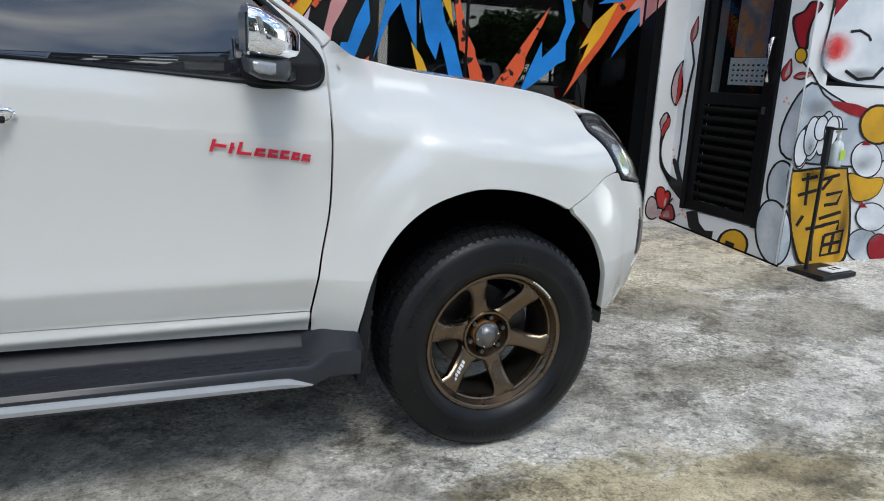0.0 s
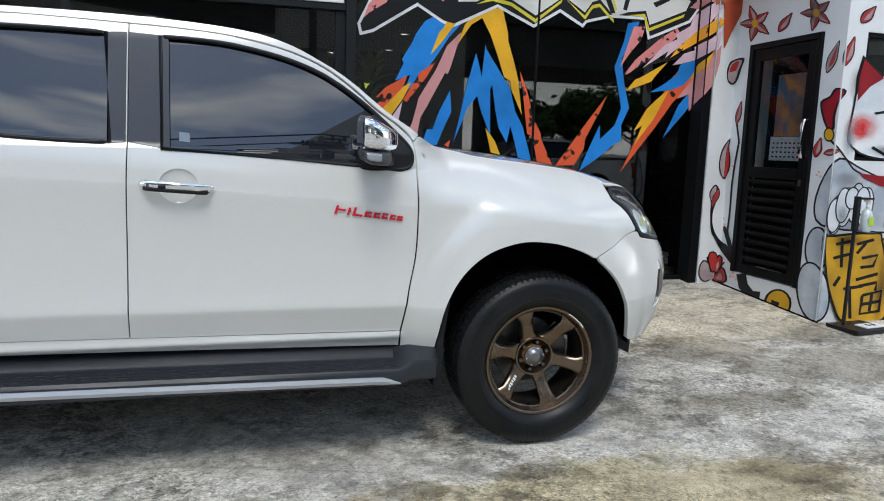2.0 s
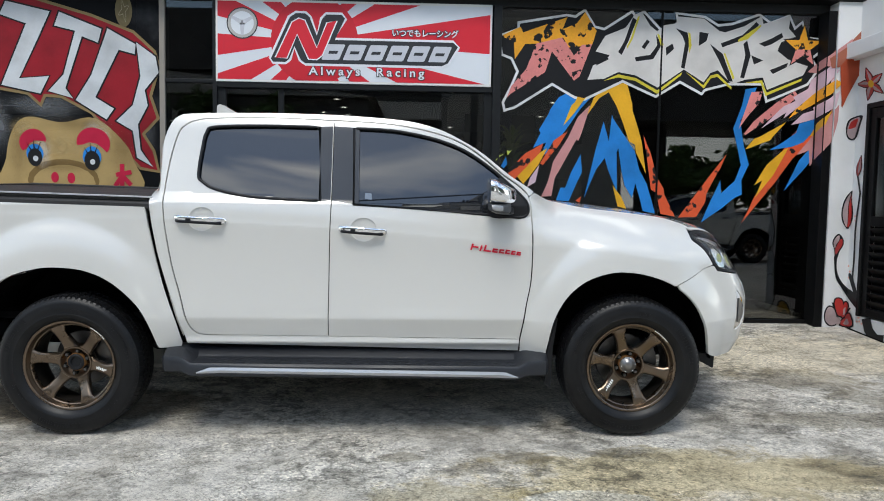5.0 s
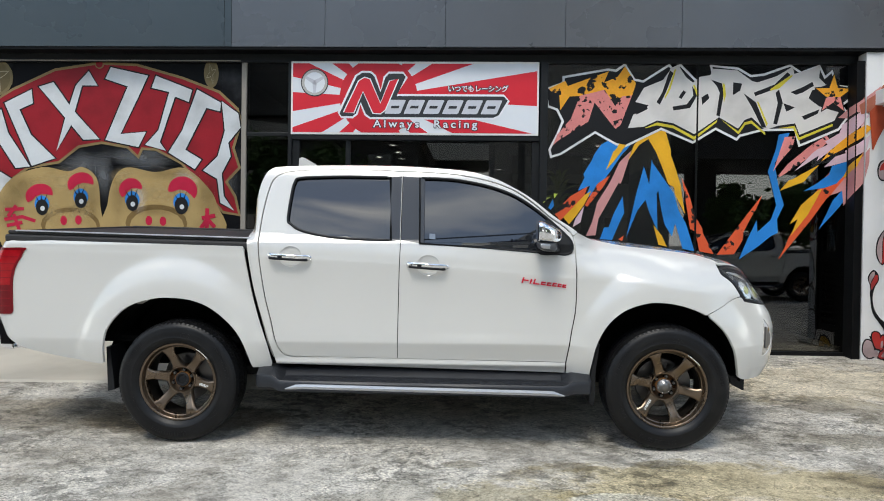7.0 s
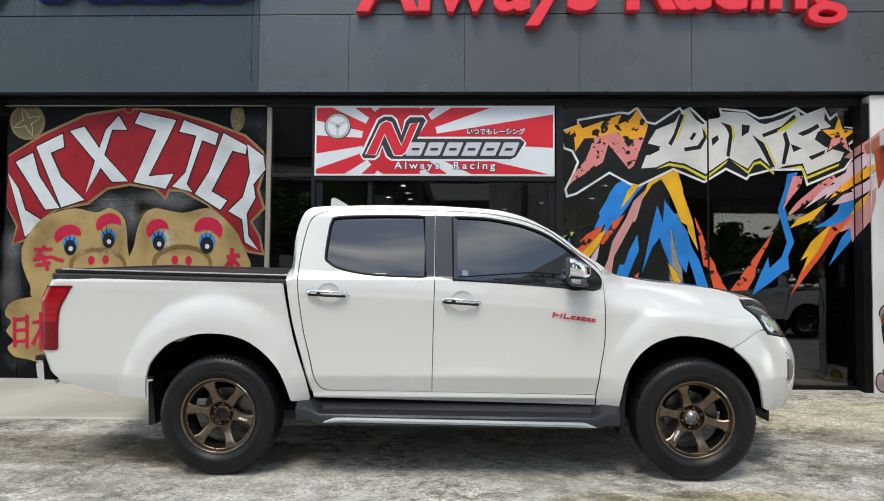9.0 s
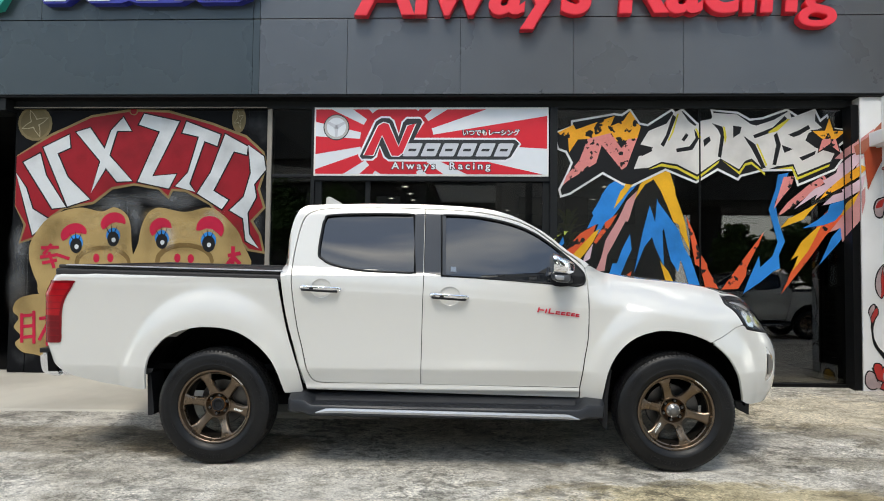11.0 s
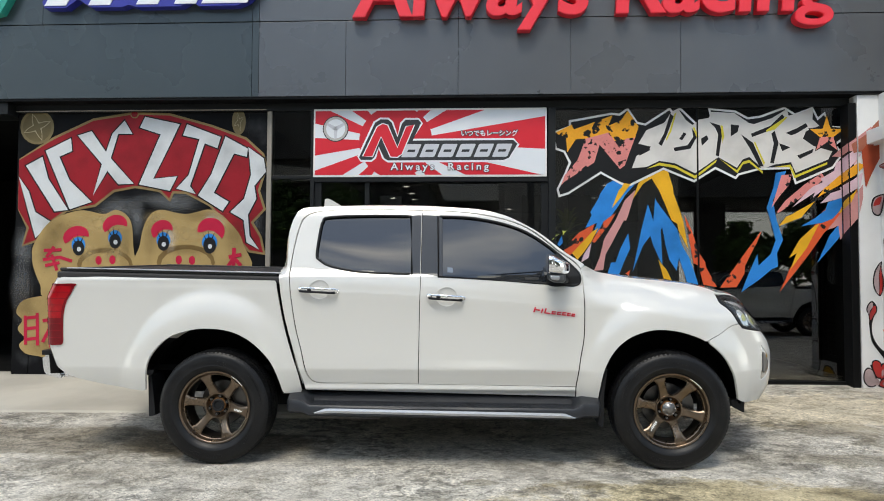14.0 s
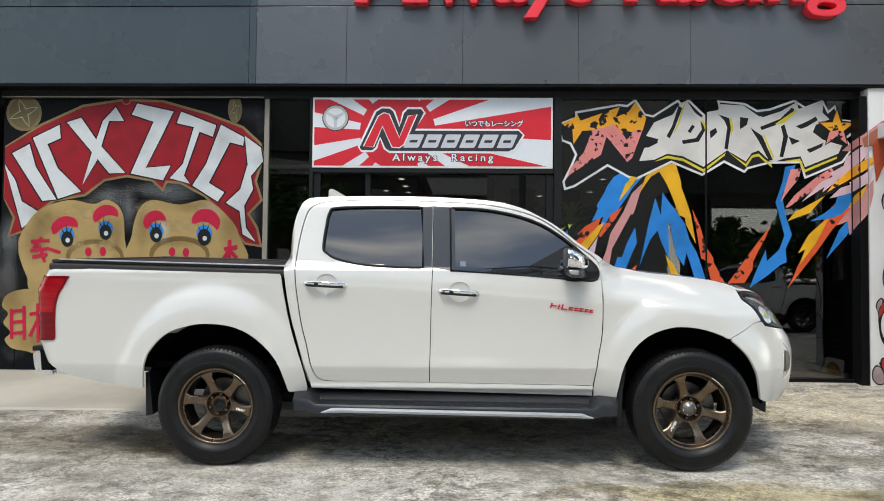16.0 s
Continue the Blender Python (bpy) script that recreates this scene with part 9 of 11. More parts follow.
# ---- calendar behind the door's glass ----
cal = thing("wall_calendar", "white tear-off calendar hung behind the door glass", "calendar", at=pose(0, -0.03, 0))
part("calendar_sheet", boxes(((4.425, 1.83, 1.31), (4.43, 2.19, 1.50)), bevel=0.001), material("calendar_paper", (0.62, 0.66, 0.72), 0.6, vary=0.03), cal)
for r in range(4):
    for c in range(7):
        part("date_bar", boxes(((4.4235, 1.855 + c * 0.047, 1.335 + r * 0.036), (4.4248, 1.875 + c * 0.047, 1.347 + r * 0.036))), LAMPGREY, cal)
part("calendar_picture", boxes(((4.426, 1.86, 1.505), (4.430, 2.16, 1.99))), material("calendar_print", (0.10, 0.16, 0.26), 0.5, vary=0.3, scale=9, second=(0.45, 0.20, 0.10), patch=7), cal)
tagged(part("inner_blind", boxes(((4.70, 1.62, 0.4), (4.71, 2.6, 2.2))), DARKROOM), "dark screen behind the louvred door", "screen", kind="structure")

# ---- potted palm just inside the glass ----
LEAFG = material("leaf_green", (0.34, 0.42, 0.05), 0.5, vary=0.3, scale=4)
def palm(name, label, at, height, n, seed):
    rnd = random.Random(seed)
    p = thing(name, label, "plant", at=at)
    part("pot", lathe([(0.0005, 0.0), (0.11, 0.0), (0.15, 0.26), (0.135, 0.26), (0.125, 0.22), (0.0005, 0.22)], 24), TRIM, p, smooth=True).rotation_euler = (radians(90), 0, 0)
    part("stem", rod(bmesh.new(), (0, 0, 0.2), (0, 0, height * 0.6), 0.02, 0.012), material("stem_brown", (0.10, 0.07, 0.04), 0.8), p)
    for i in range(n):
        a, up, ln = rnd.uniform(0, 6.28), rnd.uniform(0.3, 1.25), rnd.uniform(0.3, 0.5)
        bm = bmesh.new()
        base = Vector((0, 0, height * rnd.uniform(0.5, 0.62)))
        d, side = Vector((math.cos(a), math.sin(a), 0)), Vector((-math.sin(a), math.cos(a), 0))
        prev = None
        for k in range(7):
            t = k / 6
            c = base + d * ln * t * math.cos(up) + Vector((0, 0, ln * (t * math.sin(up) - 0.5 * t * t)))
            w = 0.03 * math.sin(math.pi * min(0.98, 0.12 + 0.86 * t))
            cur = (bm.verts.new(c + side * w), bm.verts.new(c - Vector((0, 0, w * 0.3))), bm.verts.new(c - side * w))
            if prev:
                bm.faces.new((prev[0], prev[1], cur[1], cur[0])), bm.faces.new((prev[1], prev[2], cur[2], cur[1]))
            prev = cur
        part("leaf", bm, LEAFG, p, smooth="all")
    return p


palm("potted_palm", "green potted palm standing inside the shop glass", pose(1.24, 3.06, 0.2), 2.75, 34, 3)

# ---- pickup truck ----
CY = 0.90           # its middle plane, from the near wheels' faces
truck = thing("pickup_truck", "white four-door pickup truck with bronze wheels, parked", "pickup truck",
              at=Matrix.Translation((0, 0, 0.397)) @ Matrix.Rotation(radians(-0.4), 4, "Y") @ Matrix.Rotation(radians(2.2), 4, "X") @ Matrix.Translation((0, 0, -0.395)))


def ease(a, b, x):
    t = np.clip((np.asarray(x, float) - a) / (b - a), 0, 1)
    return t * t * (3 - 2 * t)


# plan line of the flank: straight, turning inwards at nose and tail
ST = np.arange(-3.6, 4.0, 0.005)
TURN = radians(13) * ease(1.70, 2.05, ST) + radians(66) * ease(1.98, 2.56, ST) + radians(11) * ease(2.5, 3.0, ST)
TAILTURN = radians(90) * ease(-2.68, -2.88, ST)
PLANX = np.concatenate([[0], np.cumsum(np.cos(TURN + TAILTURN) * 0.005)[:-1]])
PLANX += -np.interp(0, ST, PLANX)
INSET = np.cumsum(np.sin(TURN) * 0.005)
TAILIN = np.cumsum((np.sin(TAILTURN) * 0.005)[::-1])[::-1]


def hood_top(x):
    return np.interp(x, [0.9, 1.14, 1.33, 1.57, 1.78, 1.98, 2.14, 2.22, 2.28, 2.34], [1.31, 1.29, 1.277, 1.25, 1.222, 1.184, 1.138, 1.098, 1.055, 1.0])


def half_width(x, z):
    crease = np.interp(x, [-2.7, -0.95, 0.136, 0.976, 1.4], [1.235, 1.195, 1.142, 1.071, 1.05])
    w = np.full(np.shape(z), 0.925)
    doors = ease(-1.05, -0.9, x) * (1 - ease(0.95, 1.05, x))
    low = np.clip((0.655 - z) / 0.15, 0, None)
    w = w - 0.036 * low ** 1.25
    w = w + 0.013 * np.exp(-((z - 0.515) / 0.020) ** 2) * ease(-0.97, -0.9, x) * (1 - ease(0.9, 0.95, x))
    w = w + doors * (0.0045 * np.exp(-((z - 0.66) / 0.035) ** 2) - 0.008 * np.sin(np.pi * np.clip((z - 0.70) / (crease - 0.70), 0, 1)))
    w = w - 0.0036 / (1 + np.exp((crease + 0.008 - z) / 0.009)) * (1 - ease(0.96, 1.06, x)) * ease(-2.72, -2.6, x)
    up = np.clip((z - crease) / 0.15, 0, None)
    cab = 0.012 * np.minimum(up, 1) + 0.02 * np.minimum(up, 1) ** 2 + 0.335 * np.clip(z - 1.29, 0, None) + 1.4 * np.clip(z - 1.69, 0, None) ** 2
    nose = 0.012 * ease(-0.05, 0.22, z - crease) + 0.15 * np.clip((z - (hood_top(x) - 0.235)) / 0.19, 0, 1.35) ** 2.1
    bed = 0.006 * np.minimum(up, 1) + 0.05 * np.clip((z - 1.27) / 0.05, 0, 2) ** 2
    k1, k2 = ease(0.94, 1.16, x), ease(-1.06, -1.12, x)
    w = w - (cab * (1 - k1) * (1 - k2) + nose * k1 + bed * k2)
    # flares: a crisp upper crease, then a shoulder that rounds over to the arch
    qf = np.hypot((x - 1.53) / 0.60, (z - 0.42) / 0.75)
    qr = np.hypot((x + 1.59) / 0.66, (z - 0.42) / 0.765)
    for q, k in ((qf, 1 - 0.65 * ease(1.60, 2.05, x) * ease(0.75, 1.0, z)), (qr, 1.0)):
        t = 0.022 * np.logaddexp(0, (1 - q) / 0.022)
        w = w + 0.080 * k * (1 - np.exp(-t / 0.18))
    w = w - 0.02 * ease(-1.9, -2.7, x)
    return w


def flank(s, z, near=True):
    x = np.interp(s, ST, PLANX)
    w = half_width(x, z) - np.interp(s, ST, INSET) - np.interp(s, ST, TAILIN)
    back = np.interp(z, [0.25, 0.33, 0.42, 0.5, 0.6, 0.75, 0.84, 0.9, 1.03, 1.12, 1.2], [0.24, 0.16, 0.05, 0.01, 0, 0, 0.025, 0.055, 0.105, 0.155, 0.23])
    x = x - back * ease(1.98, 2.45, s)
    tail = np.interp(z, [0.55, 0.66, 0.8, 1.15, 1.3], [0.10, 0.05, 0.0, -0.01, 0.06])
    x = x + tail * ease(-2.5, -2.8, s)
    return x, (CY - w if near else CY + w), np.asarray(z, float) + 0 * x


def far_flank(s, z):
    return flank(s, z, False)


def flank_pair(name, loops, mat, cell=0.018, thick=0.02, label="", lift=0.0):
    a = sheet(name, loops, flank, mat, truck, cell, thick, label, lift)
    b = sheet(name, loops, far_flank, mat, truck, max(cell * 1.5, 0.015), thick, label, lift, flip=True)
    return a, b


def arc(c, r, a0, a1, n=28):
    return [(c[0] + r * math.cos(radians(a0 + (a1 - a0) * i / n)), c[1] + r * math.sin(radians(a0 + (a1 - a0) * i / n))) for i in range(n + 1)]


GAP = 0.0015
FRONT_ARCH = bend([(2.002, 0.455, 1), (1.986, 0.52), (1.95, 0.64), (1.882, 0.754), (1.77, 0.85), (1.625, 0.906), (1.49, 0.925), (1.39, 0.914), (1.277, 0.869), (1.182, 0.783), (1.116, 0.66), (1.090, 0.53), (1.08, 0.466, 1)], 5)
REAR_ARCH = bend([(-1.083, 0.487, 1), (-1.128, 0.64), (-1.197, 0.75), (-1.315, 0.855), (-1.445, 0.912), (-1.60, 0.928), (-1.719, 0.914), (-1.84, 0.875), (-1.922, 0.815), (-1.996, 0.716), (-2.020, 0.60), (-2.028, 0.50, 1)], 5)
FRONT_ARCH = [(1.545 + (x - 1.545) * 1.022, 0.45 + (z - 0.45) * 1.018) for x, z in FRONT_ARCH]
REAR_ARCH = [(-1.555 + (x + 1.555) * 1.022, 0.45 + (z - 0.45) * 1.018) for x, z in REAR_ARCH]
front_arch, rear_arch = ((1.545, 0.452), 0.49), ((-1.555, 0.452), 0.50)

# bed sides with the rear arches
bed_loop = bend([(-1.134, 1.262, 1), (-1.107, 1.106), (-1.074, 0.948), (-1.014, 0.751), (-0.976, 0.632), (-0.950, 0.487, 1)], 6)
bed_loop += REAR_ARCH
bed_loop += bend([(-2.05, 0.50, 1), (-2.30, 0.522), (-2.50, 0.562), (-2.66, 0.60), (-2.76, 0.66), (-2.86, 0.76, 1)], 5)
bed_loop += [(-2.92, 0.80), (-2.92, 1.303)]
tail_loop = bend([(-2.585, 1.243), (-2.578, 1.222), (-2.60, 1.17), (-2.632, 1.107), (-2.650, 1.026), (-2.655, 0.90), (-2.656, 0.83), (-2.67, 0.812, 1), (-2.94, 0.805, 1), (-2.94, 1.238, 1)], 5, True)
flank_pair("bed_side", [bed_loop, tail_loop], PAINT)
flank_pair("tail_light", [tail_loop], LAMPRED, 0.015, 0.03, "red tail light with darker lower half", lift=0.006)
flank_pair("tail_light_lower", [[(-2.664, 0.822), (-2.655, 1.0), (-2.94, 1.0), (-2.94, 0.815)]], LAMPDEEP, 0.015, 0.004, "deep red lower lens", lift=0.009)

flank_pair("tail_light_rim", [tail_loop, [(-2.94, 1.226), (-2.94, 0.826), (-2.675, 0.826)] + bend([(-2.668, 0.90, 1), (-2.663, 1.026), (-2.646, 1.105), (-2.614, 1.168), (-2.596, 1.215), (-2.60, 1.228, 1)], 5)], LAMPDEEP, 0.006, 0.004, lift=0.0085)

for z in (0.86, 0.91, 0.96, 1.045, 1.09, 1.135, 1.18):
    a = float(np.interp(z, [0.82, 0.9, 1.026, 1.107, 1.17, 1.22], [-2.668, -2.668, -2.662, -2.645, -2.615, -2.59]))
    flank_pair("tail_light_rib", [[(a, z), (a, z + 0.006), (-2.80, z + 0.006), (-2.80, z)]], LAMPMID, 0.004, 0.001, lift=0.0075 if z > 1.0 else 0.0105)

# doors
rear_win = bend([(-0.862, 1.44), (-0.850, 1.60), (-0.835, 1.675), (-0.79, 1.706), (-0.515, 1.716), (-0.205, 1.712, 1), (-0.188, 1.304, 1), (-0.40, 1.311), (-0.60, 1.326), (-0.765, 1.362), (-0.835, 1.40)], 6, True)
front_win = bend([(-0.012, 1.707, 1), (0.12, 1.703), (0.26, 1.690), (0.45, 1.650), (0.61, 1.588), (0.755, 1.492), (0.875, 1.388), (0.945, 1.318), (0.962, 1.27), (0.950, 1.235), (0.912, 1.222, 1), (0.52, 1.256, 1), (-0.004, 1.286, 1)], 6, True)
rear_door = bend([(-0.127 - GAP, 1.748, 1), (-0.127 - GAP, 1.30, 1), (-0.136 - GAP, 1.026, 1), (-0.146 - GAP, 0.552, 1), (-0.656, 0.556, 1), (-0.835, 0.560), (-0.895, 0.595), (-0.926, 0.672), (-0.953, 0.79), (-0.991, 0.948), (-1.025, 1.185), (-1.035, 1.343), (-1.018, 1.52), (-0.988, 1.66), (-0.955, 1.71), (-0.90, 1.738), (-0.80, 1.752), (-0.50, 1.760)], 6, True)
front_door = bend([(-0.123, 1.748, 1), (0.10, 1.738), (0.27, 1.720), (0.455, 1.680), (0.60, 1.622), (0.72, 1.540), (0.817, 1.457), (0.895, 1.403), (0.938, 1.366), (0.963, 1.333), (0.976, 1.26), (0.983, 1.10), (0.979, 0.88), (0.952, 0.72), (0.924, 0.540, 1), (-0.142, 0.551, 1), (-0.132, 1.026, 1), (-0.123, 1.30, 1)], 6, True)
HANDLES = ((-0.962, 1.204, -0.703, 1.190), (-0.072, 1.155, 0.168, 1.139))


def cup_loop(x0, z0, x1, z1):
    mx, mz = x0 + (x1 - x0) * 0.52, (z0 + z1) / 2 + 0.002
    return mx, mz, [(x, mz + (z - mz) * 0.90) for x, z in arc((mx, mz), 0.072, 0, 360, 40)[:-1]]


flank_pair("rear_door", [rear_door, rear_win, cup_loop(*HANDLES[0])[2]], PAINT, 0.010)
flank_pair("front_door", [front_door, front_win, cup_loop(*HANDLES[1])[2]], PAINT, 0.010)
for loop, nm in ((rear_win, "rear_window"), (front_win, "front_window")):
    flank_pair(nm, [loop], CARGLASS, 0.02, 0, "dark tinted side window", lift=-0.012)
sheet("window_sticker", [[(0.056, 1.318), (0.095, 1.315), (0.094, 1.350), (0.056, 1.352)]], flank, STICKER, truck, 0.008, 0, "small pale square sticker", lift=-0.010)
# black pillar film, window seals
flank_pair("pillar_film", [[(-0.205, 1.713), (-0.1315, 1.717), (-0.1315, 1.306), (-0.192, 1.302)]], SATIN, 0.015, 0.002, lift=0.0025)
flank_pair("pillar_film", [[(-0.1225, 1.717), (0.018, 1.709), (0.024, 1.284), (-0.1225, 1.306)]], SATIN, 0.015, 0.002, lift=0.0025)
for loop in (rear_win, front_win):
    for side in (flank, far_flank):
        x, y, z = side(np.array([p[0] for p in loop]), np.array([p[1] for p in loop]))
        out = -0.001 if side is flank else 0.001
        part("window_seal", tube(list(zip(x, y + out, z)), 0.0085, 8, True), TRIM, truck, smooth="all")
mirror_patch = bend([(0.735, 1.236), (0.80, 1.44), (0.93, 1.335), (0.955, 1.27), (0.945, 1.238), (0.91, 1.224)], 5, True)
flank_pair("mirror_base", [mirror_patch], TRIM, 0.015, 0.01, lift=0.006)

# cab frame behind and above the doors, sills
cab_strip = bend([(0.970, 1.341, 1), (1.000, 1.364, 1), (0.946, 1.399), (0.851, 1.462), (0.72, 1.568), (0.617, 1.634), (0.455, 1.712), (0.25, 1.757), (-0.115, 1.782), (-0.53, 1.789), (-0.90, 1.783), (-1.0, 1.765), (-1.045, 1.70), (-1.072, 1.60), (-1.095, 1.50), (-1.113, 1.36), (-1.106, 1.25), (-1.075, 1.05), (-1.04, 0.90), (-0.985, 0.72), (-0.945, 0.58), (-0.925, 0.507, 1)], 5)
cab_strip += bend([(0.922, 0.468, 1), (0.924, 0.536, 1), (-0.13, 0.5475, 1), (-0.656, 0.5525, 1), (-0.84, 0.552), (-0.902, 0.588), (-0.934, 0.668), (-0.961, 0.788), (-0.999, 0.948), (-1.033, 1.185), (-1.043, 1.343), (-1.026, 1.525), (-0.995, 1.668), (-0.96, 1.718), (-0.905, 1.745), (-0.80, 1.759), (-0.50, 1.766), (-0.111, 1.755), (0.10, 1.745), (0.275, 1.727), (0.459, 1.687), (0.605, 1.630), (0.726, 1.548), (0.823, 1.465), (0.901, 1.411), (0.945, 1.373), (0.970, 1.341, 1)], 5)[:-1]
flank_pair("cab_frame", [cab_strip], PAINT, 0.005)
# dark seam behind the gaps
seam_loop = [(-1.105, 1.27), (-1.05, 0.93), (-0.95, 0.60), (-0.92, 0.53), (1.03, 0.50), (1.04, 1.2), (1.02, 1.30), (0.985, 1.352), (0.94, 1.388), (0.85, 1.448), (0.72, 1.548), (0.6, 1.62), (0.455, 1.685), (0.27, 1.730), (-0.11, 1.757), (-0.53, 1.767), (-0.9, 1.748), (-0.97, 1.735), (-1.03, 1.67), (-1.07, 1.55), (-1.11, 1.36)]
flank_pair("body_shell", [seam_loop], SEAM, 0.03, 0, lift=-0.028)

# front wings
wing = bend([(0.991, 1.10, 1), (0.984, 1.26), (0.971, 1.333, 1), (1.004, 1.358, 1), (1.058, 1.333), (1.10, 1.315), (1.15, 1.300, 1), (1.33, 1.265), (1.57, 1.239), (1.78, 1.211), (1.90, 1.176, 1), (1.903, 1.125), (1.908, 1.098), (1.940, 1.073), (1.971, 1.040), (2.005, 0.984), (2.018, 0.968, 1), (1.958, 0.951), (1.873, 0.904), (1.785, 0.864, 1)], 6)[:-1]
wing += [p for p in FRONT_ARCH if p[0] < 1.775]
wing += [(0.931, 0.466), (0.931, 0.540)] + bend([(0.931, 0.540, 1), (0.959, 0.72), (0.986, 0.88), (0.991, 1.10)], 6)[1:-1]
flank_pair("front_wing", [wing], PAINT, 0.010)
# bumper
bumper = bend([(1.790, 0.861, 1), (1.876, 0.9005), (1.961, 0.9475), (2.021, 0.963, 1), (2.044, 0.932, 1), (2.20, 0.909), (2.30, 0.899), (2.45, 0.88, 1), (2.62, 0.85, 1), (3.33, 0.85, 1), (3.33, 0.46, 1), (2.62, 0.465), (2.45, 0.455), (2.30, 0.432), (2.12, 0.428), (2.03, 0.445, 1)], 5)
bumper = bumper[:-1] + [p for p in FRONT_ARCH if p[0] > 1.80]
vent = bend([(2.205, 0.806), (2.25, 0.79), (2.31, 0.72), (2.33, 0.66), (2.28, 0.60), (2.208, 0.578), (2.205, 0.66)], 5, True)
flank_pair("front_bumper", [bumper, vent], PAINT, 0.010)
flank_pair("fog_light", [vent], CHROME, 0.015, 0.01, "chrome-edged fog lamp bezel", lift=-0.003)
flank_pair("fog_lens", [bend([(2.232, 0.762), (2.252, 0.748), (2.286, 0.70), (2.294, 0.66), (2.262, 0.633), (2.233, 0.622), (2.23, 0.66)], 5, True)], CAPGREY, 0.012, 0.004, lift=0.003)
# headlights: a bright reflector behind a clear lens
head = bend([(1.911, 1.122), (1.930, 1.146), (1.98, 1.149), (2.05, 1.139), (2.12, 1.121), (2.20, 1.095), (2.28, 1.05), (2.34, 0.99), (2.355, 0.93), (2.30, 0.906, 1), (2.20, 0.916), (2.05, 0.938, 1), (2.012, 0.985), (1.978, 1.043), (1.945, 1.078), (1.915, 1.102)], 6, True)


def inside_by(loop, d):
    """The same outline, drawn in by d."""
    a, n = sum(x1 * z2 - x2 * z1 for (x1, z1), (x2, z2) in zip(loop, loop[1:] + loop[:1])), len(loop)
    k, out = (1 if a > 0 else -1), []
    for i in range(n):
        (x1, z1), (x2, z2) = loop[i - 2], loop[(i + 2) % n]
        r = math.hypot(x2 - x1, z2 - z1)
        out.append((loop[i][0] - k * d * (z2 - z1) / r, loop[i][1] + k * d * (x2 - x1) / r))
    return out


flank_pair("headlight", [head], LAMPGREY, 0.014, 0.03, "dark headlight with chrome reflectors", lift=-0.014)
flank_pair("headlight_rim", [head, inside_by(head, 0.007)], TRIM, 0.0035, 0.012, lift=0.003)
flank_pair("headlight_rim", [inside_by(head, 0.007), inside_by(head, 0.016)], TRIM, 0.0035, 0.012, lift=0.001)
flank_pair("headlight_reflector", [bend([(2.025, 1.050), (2.08, 1.045), (2.122, 0.985), (2.115, 0.955), (2.060, 0.962)], 5, True)], LAMPCLEAR, 0.01, 0.006, lift=-0.006)
flank_pair("headlight_reflector", [bend([(2.135, 1.050), (2.21, 1.030), (2.275, 0.975), (2.275, 0.938), (2.17, 0.945), (2.135, 0.985)], 5, True)], LAMPCLEAR, 0.01, 0.006, lift=-0.006)
for bx, bz, br in ((2.082, 1.004, 0.020), (2.20, 0.985, 0.026)):
    flank_pair("headlight_bulb", [[(bx + br * math.cos(a), bz + br * 1.2 * math.sin(a)) for a in (2 * math.pi * i / 16 for i in range(16))]], BULB, 0.006, 0.004, lift=-0.003)
flank_pair("headlight_bar", [bend([(1.95, 1.118), (2.05, 1.104), (2.13, 1.075), (2.12, 1.064), (2.04, 1.090)], 5, True)], CHROME, 0.008, 0.006, lift=-0.007)
for o in flank_pair("headlight_lens", [head], LENS, 0.014, 0, "clear lens", lift=0.003):
    o.visible_shadow = False


def across(name, f, us, vs, mat, label="", thick=0.0):
    """A smooth sheet over a grid of u and v, with thickness downwards."""
    bm = bmesh.new()
    g = [[bm.verts.new(f(u, v)) for v in vs] for u in us]
    for a, b in zip(g, g[1:]):
        for i in range(len(vs) - 1):
            bm.faces.new((a[i], a[i + 1], b[i + 1], b[i]))
    bmesh.ops.recalc_face_normals(bm, faces=bm.faces)
    ob = part(name, bm, mat, truck, label, smooth="all")
    if thick:
        md = ob.modifiers.new("thickness", "SOLIDIFY")
        md.thickness, md.offset = thick, -1
    return ob


def lin(a, b, n):
    return [a + (b - a) * i / n for i in range(n + 1)]


def edge_w(x, z):
    return float(half_width(np.array(x), np.array(z))) - float(np.interp(np.interp(x, PLANX, ST), ST, INSET))


HOOD_EDGE = bend([(1.145, 1.306), (1.20, 1.295), (1.33, 1.270), (1.57, 1.245), (1.78, 1.217), (1.90, 1.182, 1), (1.935, 1.162), (1.98, 1.160), (2.05, 1.150), (2.12, 1.133), (2.20, 1.107), (2.235, 1.089)], 6)


def hood(u, v):
    k = u * (len(HOOD_EDGE) - 1)
    i = min(int(k), len(HOOD_EDGE) - 2)
    s, ze = (a + (b - a) * (k - i) for a, b in zip(HOOD_EDGE[i], HOOD_EDGE[i + 1]))
    xe, ye, _ = (float(c) for c in flank(np.array(s), np.array(ze)))
    w = CY - ye - 0.004
    xc = max(xe, 1.06) + 0.04 * u ** 3
    zc = float(hood_top(max(xe, 1.06) + 0.02 * u)) - 0.004 + 0.013 * min(1, 2 * u)
    a = abs(v)
    return (xe + (xc - xe) * (1 - a * a), CY + v * w, zc - (zc - ze + 0.002) * a ** 2.6)


across("hood", hood, lin(0, 1, 48), lin(-1.0, 1.0, 44), PAINT, "", 0.015)


